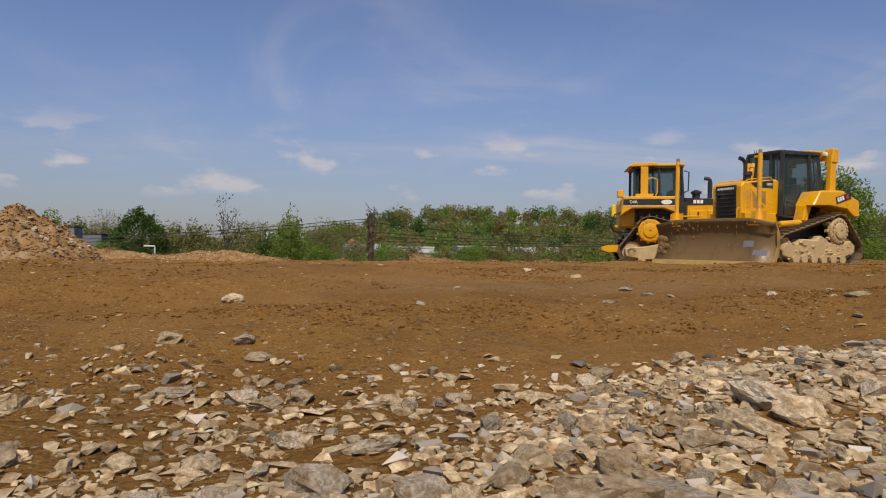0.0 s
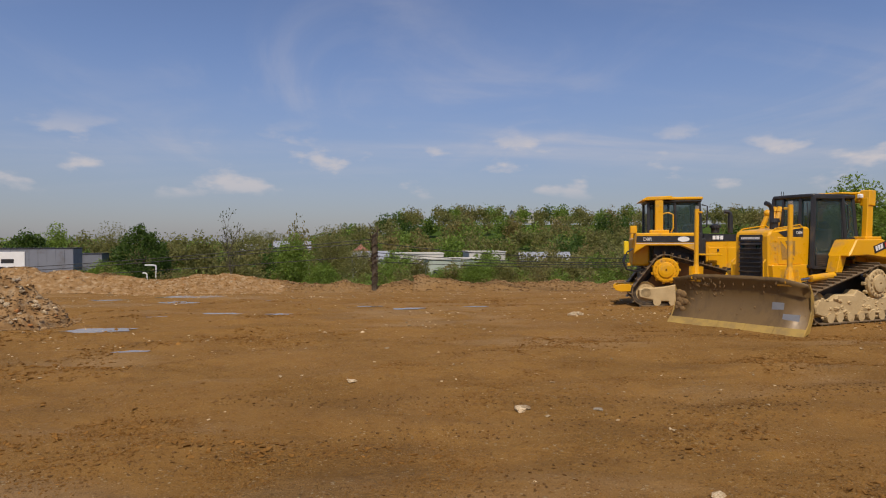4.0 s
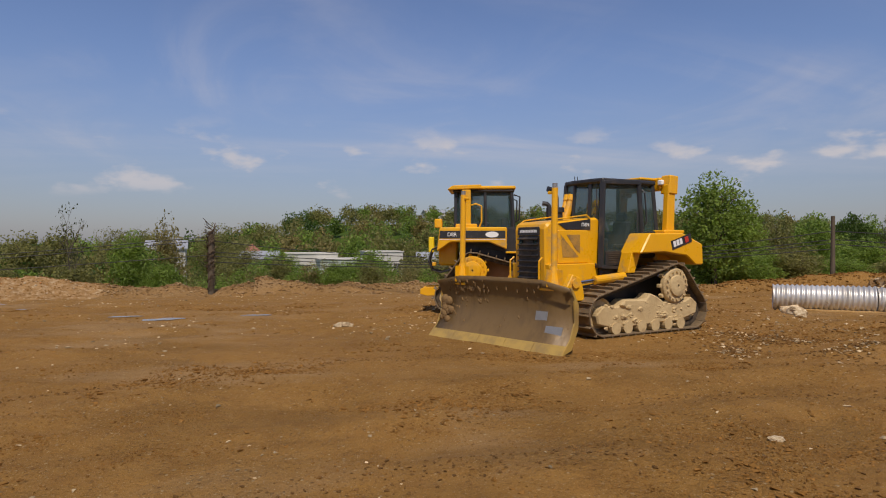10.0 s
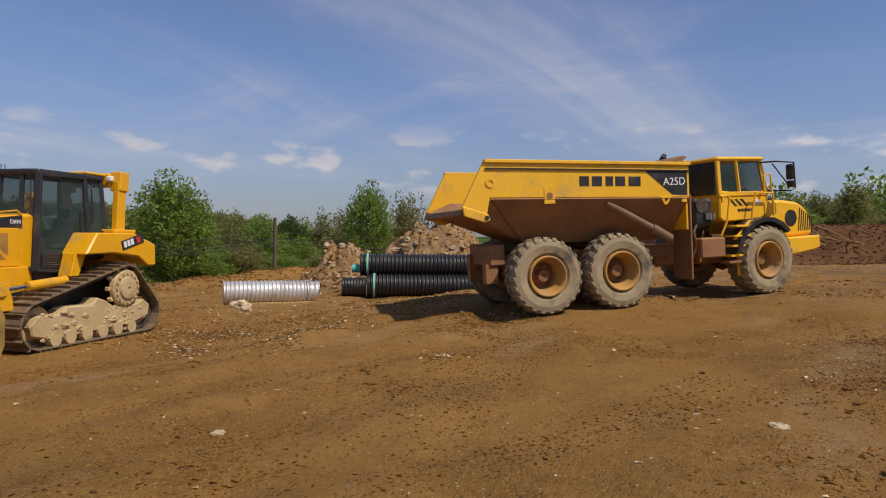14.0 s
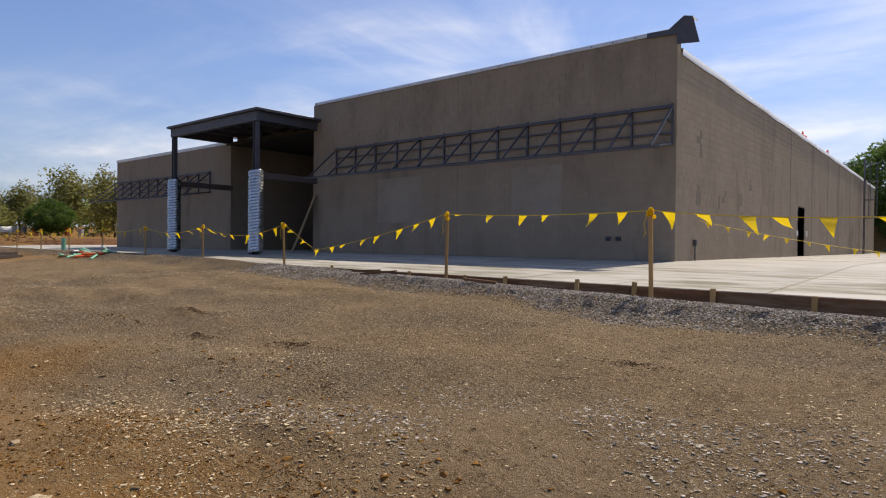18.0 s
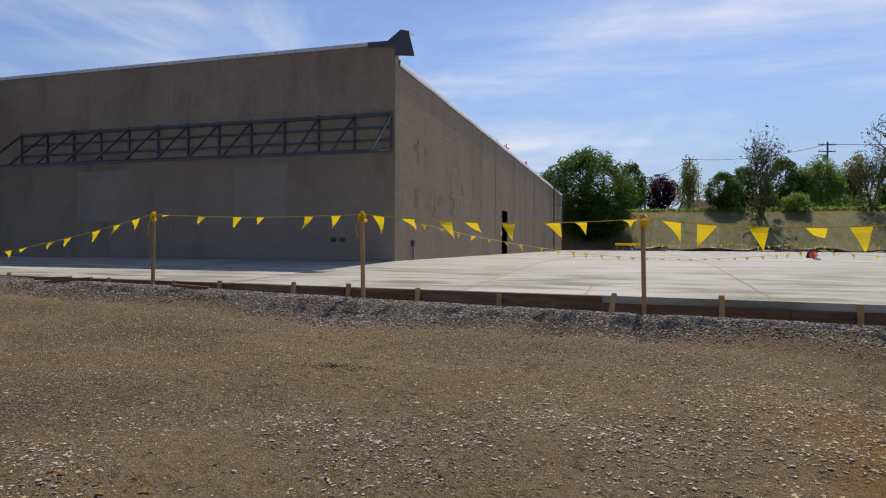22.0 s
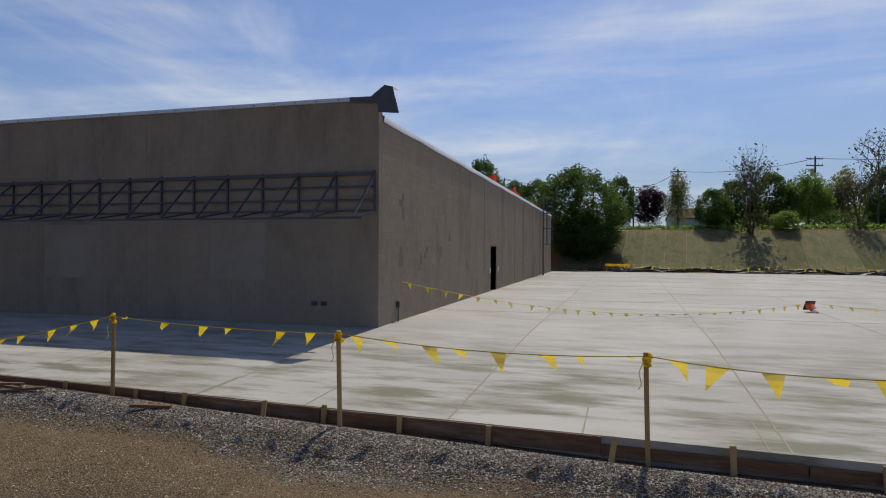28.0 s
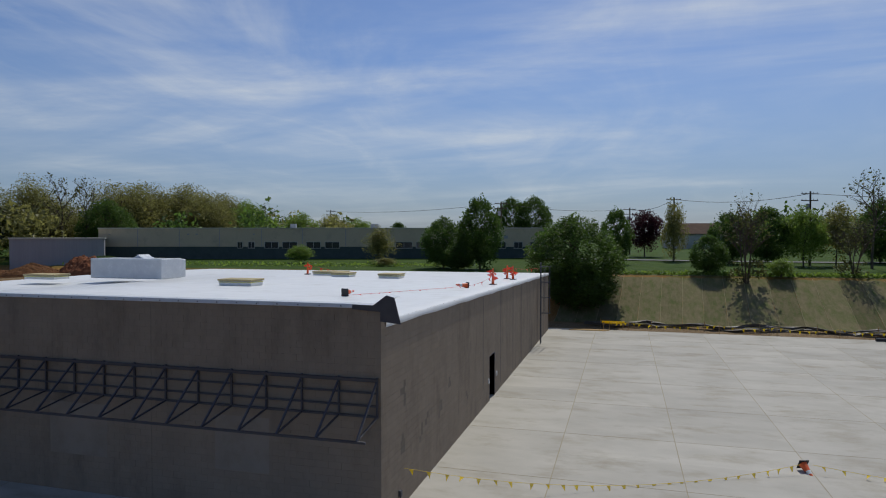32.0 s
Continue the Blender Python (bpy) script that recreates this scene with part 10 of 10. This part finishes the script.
def long_building():
    A, Bq = Vector((89.4, -92.3, 0)), Vector((12.0, -112.0, 0))
    u = (Bq - A)
    L = u.length
    ang = math.degrees(math.atan2(u.y, u.x))
    t = thing("industrial_building", "long beige industrial building with a dark green base and windows", "building", Matrix.Translation((A.x, A.y, 3.4)) @ rot("Z", ang))
    part("wall", boxp((L / 2, 9.0, 3.2 + 1.6), (L, 18.0, 3.2), None, 0.02), M_BEIGE, t)
    part("base", boxp((L / 2, 9.0, 1.6), (L - 0.2, 17.8, 3.3), None, 0.0), M_DKBASE, t, "dark green lower wall")
    part("coping", boxp((L / 2, 9.0, 6.45), (L + 0.3, 18.3, 0.14), None, 0.02), M_PALEROOF, t)
    for s in (7, 14.4, 21.5, 28.9, 36.1, 43.7, 51.0, 61.2, 69):
        part("panel_joint", boxp((s, -0.015, 4.8), (0.10, 0.03, 3.2), None, 0), M_GREYB, t)
    for a, b in ((24.7, 25.6), (26.6, 27.7), (29.5, 31.9), (32.6, 35.2), (36.8, 39.3), (40.1, 42.6), (52.4, 55.3), (56.0, 57.4), (70.1, 71.5), (72.9, 74.4), (75.7, 77.2)):
        window_part(t, ((a + b) / 2, -0.02, 3.5), b - a, 1.1)
    for s in (2, 16, 17.5, 27.6):
        part("wall_lamp", boxp((s, -0.08, 5.4), (0.3, 0.16, 0.2), None, 0.02), M_GREYB, t)
    for s, w in ((48.0, 1.4), (64.0, 1.0), (33, 1.0)):
        part("roof_vent", boxp((s, 6.0, 6.9), (w, w, 0.8), None, 0.05), M_GREYROOF, t)
    part("plaque", boxp((71.5, -0.03, 4.9), (0.7, 0.06, 0.5), None, 0), M_GREYB, t)


long_building()


def small_building(name, label, cat, c, size, ang, wall, roof, kind="gable", wins=0, eave=0.3):
    """A plain house or shed: walls, a roof with eaves, and windows on its front."""
    t = thing(name, label, cat, Matrix.Translation(c) @ rot("Z", ang))
    w, d, h = size
    part("wall", boxp((0, 0, h / 2), (w, d, h), None, 0.0), wall, t)
    bm = B()
    if kind == "gable":
        rise = min(w, d) * 0.22
        prism(bm, [(-d / 2 - eave, h - 0.05), (-d / 2 - eave, h + 0.12), (0, h + rise + 0.12), (d / 2 + eave, h + 0.12), (d / 2 + eave, h - 0.05), (0, h + rise - 0.05)], -w / 2 - eave, w / 2 + eave, "yz")
        part("gable_wall", prism(B(), [(-d / 2, h - 0.01), (0, h + rise - 0.06), (d / 2, h - 0.01)], -w / 2, w / 2, "yz"), wall, t)
    elif kind == "hip":
        rise = min(w, d) * 0.5
        base = [bm.verts.new((sx * w / 2, sy * d / 2, h)) for sx, sy in ((-1, -1), (1, -1), (1, 1), (-1, 1))]
        tip = bm.verts.new((0, 0, h + rise))
        for i in range(4):
            bm.faces.new((base[i], base[(i + 1) % 4], tip))
        bm.faces.new(base[::-1])
    else:
        box(bm, (0, 0, h + 0.1), (w + eave, d + eave, 0.22), None, 0.02)
    part("roof", bm, roof, t)
    for i in range(wins):
        window_part(t, (-w / 2 + (i + 0.5) * w / wins, -d / 2 - 0.03, h * 0.55), w / wins * 0.5, h * 0.35)
    return t


small_building("metal_building", "low grey metal building with a flat pale roof edge", "building", (86.5, -82.0, 2.8), (17, 12, 5.2), -47, M_GREYB, M_PALEROOF, "flat", 0)
small_building("low_building", "pale green flat-roofed building in the valley", "building", (3.0, 113.0, -9.2), (10, 8, 6.3), 8, M_PALEGRN, M_OFFW, "flat", 3)
small_building("low_building", "white two-storey building in the valley", "building", (-3.2, 118.0, -9.2), (9, 8, 7.2), 4, M_OFFW, M_OFFW, "flat", 4)
small_building("low_building", "white two-storey building in the valley", "building", (9.8, 122.0, -9.2), (7, 8, 7.4), 4, M_OFFW, M_OFFW, "flat", 3)
small_building("low_building", "pale green shed in the valley", "building", (-11.5, 112.0, -9.2), (6, 6, 6.4), 0, M_PALEGRN, M_GREYROOF, "gable", 2)
small_building("low_building", "white house among the trees in the valley", "building", (-22.5, 96.0, -9.0), (5, 5, 8.2), 10, M_OFFW, M_GREYROOF, "gable", 2)
small_building("low_building", "white house among the trees in the valley", "building", (-29.0, 104.0, -9.0), (5, 5, 7.8), -12, M_OFFW, M_GREYROOF, "gable", 2)
small_building("tent", "red tent roof among the valley buildings", "tent", (-14.5, 126.8, -9.0), (3.2, 3.2, 7.2), 20, M_OFFW, M_TENT, "hip", 0)
small_building("brick_building", "red brick building with a grey metal roof", "building", (20.5, 116.0, -9.2), (9, 8, 5.6), -4, M_BRICKR, M_GREYROOF, "gable", 3)
small_building("house", "white house with a brown roof beyond the trees", "house", (81.4, 88.2, -3.8), (7, 6, 2.6), -45, M_OFFW, M_BROOF, "gable", 3)
small_building("brick_building", "low red brick building beyond the bank", "building", (86.5, 83.2, -3.6), (6, 5, 3.0), -45, M_BRICKR, M_BROOF, "flat", 2)
small_building("house", "house with a broad brown roof beyond the road", "house", (-17.9, -172.0, 5.0), (16, 12, 4.0), 8, M_OFFW, M_BROOF, "gable", 3)
small_building("house", "white house high on the wooded hill", "house", (60, 372, 10.5), (12, 9, 6.0), 10, M_OFFW, M_GREYROOF, "gable", 3)
small_building("low_building", "grey house roof in the wood", "house", (112.0, -84.0, 8.0), (12, 9, 4.5), 30, M_GREYB, M_BROOF, "gable", 0)


# ---- trailers and site boxes ----
def box_trailer(label, c, size, ang, signed=False):
    t = thing("box_trailer", label, "trailer", Matrix.Translation(c) @ rot("Z", ang), "box trailers")
    w, d, h = size
    part("body", boxp((0, 0, h / 2 + 0.5), (w, d, h), None, 0.03), M_CONT, t)
    part("roof_rim", boxp((0, 0, h + 0.52), (w + 0.06, d + 0.06, 0.08), None, 0.01), M_BLK, t)
    n = int(w / 0.6)
    for i in range(n + 1):
        part("rib", boxp((-w / 2 + w * i / n, -d / 2 - 0.015, h / 2 + 0.5), (0.05, 0.03, h - 0.1), None, 0), M_CONT, t)
    for sx in (-0.3, 0.3):
        bm = B()
        cyl(bm, (sx * w, -d / 2 + 0.1, 0.42), (sx * w, d / 2 - 0.1, 0.42), 0.42, None, 16)
        part("wheel", bm, M_RUB, t)
    if signed:
        part("sign_panel", boxp((-w / 2 + 0.25 * w, -d / 2 - 0.05, h * 0.55 + 0.5), (0.42 * w, 0.04, h * 0.72), None, 0.01), M_WHITE, t, "white panel with a dark border")
        for k, (x, ww) in enumerate(((0.13, 0.10), (0.27, 0.14), (0.16, 0.18), (0.34, 0.12))):
            part("sign_bar", boxp((-w / 2 + x * w, -d / 2 - 0.075, h * (0.62 if k < 2 else 0.38) + 0.5), (ww * w, 0.012, h * 0.13), None, 0), M_BLK, t, "dark bar of unreadable lettering")
    return t


box_trailer("dark grey box trailer with a white sign panel by the bank", (-33.2, 47.6, -3.0), (6.0, 2.5, 2.4), 12, True)
box_trailer("plain dark grey box trailer by the bank", (-31.0, 52.0, -3.4), (2.0, 2.5, 2.3), 12)

M_PIPEW = surf("white_pipe_plastic", (0.70, 0.70, 0.68), (0.62, 0.62, 0.60), 3, 0.5)
for x, y, top, arm in ((-25.4, 51.1, -1.55, 0.9), (-26.1, 51.0, -2.2, 0.35)):
    zg = float(lot_z(x, y))
    t = thing("pipe_stand", "white bent pipe stand behind the bank", "pipe stand", pose(x, y, zg), "pipe stands")
    part("pipe", tube(B(), [(0, 0, -0.1), (0, 0, top - zg - 0.12), (-0.05, 0, top - zg - 0.03), (-0.14, 0, top - zg), (-arm, 0, top - zg)], 0.065, 8), M_PIPEW, t)
for x, y in ((12.3, 41.6),):
    zg = float(lot_z(x, y))
    t = thing("utility_marker", "white marker post with a small plate behind the bank", "marker post", pose(x, y, zg), "marker posts")
    part("post", boxp((0, 0, 0.55), (0.07, 0.07, 1.1), None, 0.005), M_PIPEW, t)
    part("plate", boxp((0.05, -0.05, 1.15), (0.42, 0.03, 0.30), None, 0.005), M_PIPEW, t)


# ---- utility poles and cables ----
M_CABLE = surf("black_cable", (0.02, 0.02, 0.02), (0.03, 0.03, 0.03), 4, 0.6)
M_VINE = surf("dead_vine", (0.085, 0.060, 0.042), (0.12, 0.09, 0.06), 6, 0.95, 0, 0.5, 20)


def utility_pole(x, y, top, label, arms=1, ang=0.0, r=0.15, base=None):
    zg = float(lot_z(x, y)) if base is None else base
    t = thing("utility_pole", label, "utility pole", pose(x, y, zg, 0, 0, ang), "utility poles")
    h = top - zg
    bm = B()
    cyl(bm, (0, 0, -0.2), (0, 0, h), r, r * 0.75, 10)
    part("pole", bm, M_BARK, t)
    for k in range(arms):
        z = h - 0.35 - 0.9 * k
        part("crossarm", boxp((0, -0.12, z), (2.4, 0.10, 0.12), None, 0.01), M_BARK, t)
        for sx in (-1.1, -0.55, 0.55, 1.1):
            bm = B()
            cyl(bm, (sx, -0.12, z + 0.05), (sx, -0.12, z + 0.24), 0.05, 0.035, 8)
            part("insulator", bm, M_GREYB, t)
    if arms > 1:
        bm = B()
        cyl(bm, (0.32, -0.1, h - 2.6), (0.32, -0.1, h - 1.7), 0.24, None, 12)
        part("transformer", bm, M_GREYB, t)
    return t


def cable(p, q, sag, r=0.022):
    p, q = Vector(p), Vector(q)
    pts = [p.lerp(q, i / 14) - Vector((0, 0, 4 * sag * (i / 14) * (1 - i / 14))) for i in range(15)]
    tagged(part("power_cable", tube(B(), pts, r, 5), M_CABLE), "thin black overhead cable strung between poles", "cable", "overhead cables")


vp = utility_pole(-6.6, 39.3, 0.85, "dead pole wrapped in brown vines carrying cables", 0, 0, 0.20)
rng_v = random.Random(5)
bm = B()
for k in range(46):
    z = 0.1 + 3.6 * k / 46
    a = rng_v.uniform(0, 6.28)
    tube(bm, [(0.24 * math.cos(a + 0.9 * j), 0.24 * math.sin(a + 0.9 * j), z + 0.16 * j + rng_v.uniform(-0.05, 0.05)) for j in range(5)] + [(0.42 * math.cos(a + 4), 0.42 * math.sin(a + 4), z + 0.7 + rng_v.uniform(-0.2, 0.2))], 0.022, 4)
part("vines", bm, M_VINE, vp, "dead brown vines")
utility_pole(26.7, 29.8, 1.55, "weathered wooden utility pole at the lot's edge", 0, 0, 0.13)
for dz, q, sag in ((0.55, (-75, 41, -2.2), 1.0), (0.35, (-75, 41, -2.5), 1.0), (-0.55, (-75, 43, -2.9), 0.7)):
    cable((-6.6, 39.3, dz), q, sag)
for dz, dq, sag in ((0.30, 0.75, 1.2), (-0.35, 0.30, 0.9), (-0.60, 0.10, 0.8), (-0.95, -0.2, 0.6)):
    cable((-6.6, 39.3, dz), (26.7, 29.8, dq), sag)
for dq, q in ((0.75, (70, 22, 3.0)), (0.30, (70, 22, 2.4)), (0.05, (70, 22, 2.0))):
    cable((26.7, 29.8, dq), q, 1.3)
for x, y, top, arms in ((22.5, -118.3, 14.9, 2), (-0.6, -130.3, 14.0, 2), (-7.3, -110.1, 14.7, 1), (-23.8, -97.4, 14.5, 2), (74.2, -153.5, 15.4, 2)):
    utility_pole(x, y, top, "tall wooden utility pole with crossarms by the road", arms, 20)
for p, q in (((74.2, -153.5, 15.0), (22.5, -118.3, 14.6)), ((22.5, -118.3, 14.6), (-0.6, -130.3, 13.7)), ((-0.6, -130.3, 13.7), (-7.3, -110.1, 14.4)), ((-7.3, -110.1, 14.4), (-23.8, -97.4, 14.2)), ((-23.8, -97.4, 14.2), (-60, -80, 12.5)), ((-23.8, -97.4, 10.5), (-60, -80, 8.9)), ((-23.8, -97.4, 10.0), (-60, -80, 8.4))):
    cable(p, q, 0.8, 0.035)

# road on the far field
M_ROAD = surf("pale_asphalt", (0.20, 0.195, 0.19), (0.17, 0.165, 0.16), 0.6, 0.85, 0, 0.2, 30)
bm = B()
rows = []
for i in range(30):
    x = 20 - 3.6 * i
    y = -112 + 0.30 * i + 4 * math.sin(i * 0.16)
    rows.append([bm.verts.new((x, y + dy, float(np.interp(y + dy, PY, PZ)) + 0.12)) for dy in (-1.5, 0.0, 1.5)])
for a, b in zip(rows, rows[1:]):
    for k in range(2):
        bm.faces.new((a[k], a[k + 1], b[k + 1], b[k]))
tagged(part("road", bm, M_ROAD), "pale asphalt road crossing the grass beyond the slope", "road", kind="structure")


# ---- things along the east edge ----
def site_tank(x, y, w, col, label, name="storage_tank"):
    zg = float(lot_z(x, y))
    t = thing(name, label, "tank", pose(x, y, zg, 0, 0, 80), "tanks along the east edge")
    bm = B()
    cyl(bm, (-w / 2, 0, 0.62), (w / 2, 0, 0.62), 0.5, None, 14)
    part("shell", bm, col, t)
    for s in (-0.35, 0.35):
        part("saddle", boxp((s * w, 0, 0.15), (0.2, 0.9, 0.34), None, 0.01), M_GREYB, t)


def drum(x, y, col, label):
    zg = float(lot_z(x, y))
    t = thing("drum", label, "drum", pose(x, y, zg), "drums along the east edge")
    bm = B()
    lathe(bm, [(0.02, 0.0), (0.29, 0.0), (0.29, 0.28), (0.305, 0.30), (0.29, 0.32), (0.29, 0.58), (0.305, 0.60), (0.29, 0.62), (0.29, 0.90), (0.02, 0.90)], 16)
    part("shell", bm, col, t)


def site_container():
    x, y = 84.8, -10.8
    zg = float(lot_z(x, y))
    t = thing("transformer_box", "grey steel site container with a dark roof", "container", Matrix.Translation((x, y, zg)) @ rot("Z", 80), "")
    part("body", boxp((0, 0, 0.95), (2.4, 2.2, 1.9), None, 0.03), M_CONT, t)
    part("roof", boxp((0, 0, 1.96), (2.5, 2.3, 0.10), None, 0.02), M_GREYROOF, t)
    for s in (-0.6, 0.1, 0.7):
        part("door_panel", boxp((s, 1.12, 0.95), (0.5, 0.05, 1.2), None, 0.01), M_GREYB, t)
    zt = zg + 4.2
    utility_pole(84.0, -9.0, zt, "slim pole with a small grey transformer", 0, 0, 0.08)
    tt = thing("transformer_can", "small grey transformer hung on a pole", "transformer", pose(83.9, -8.8, zg + 2.9))
    bm = B()
    cyl(bm, (0, 0, 0), (0, 0, 1.1), 0.32, None, 12)
    part("can", bm, M_PIPEW, tt)


site_container()
site_tank(86.0, -14.2, 3.4, M_PIPEW, "white horizontal tank on saddles by the trees")
site_tank(86.5, -17.6, 2.6, M_PIPEW, "white horizontal tank on saddles by the trees")
site_tank(83.5, -22.0, 2.2, M_PIPEW, "white tank beside orange barriers")
for k, (x, y) in enumerate(((84.0, -19.6), (84.2, -20.3), (83.9, -23.6), (83.8, -24.4), (83.0, -25.3), (80.5, -27.8), (80.0, -29.0), (82.6, -26.2))):
    drum(x, y, (M_ORANGE, M_RED, M_GREYB, M_CONT)[k % 4], ("orange drum", "red drum", "grey drum", "dark grey drum")[k % 4] + " standing in a row by the trees")
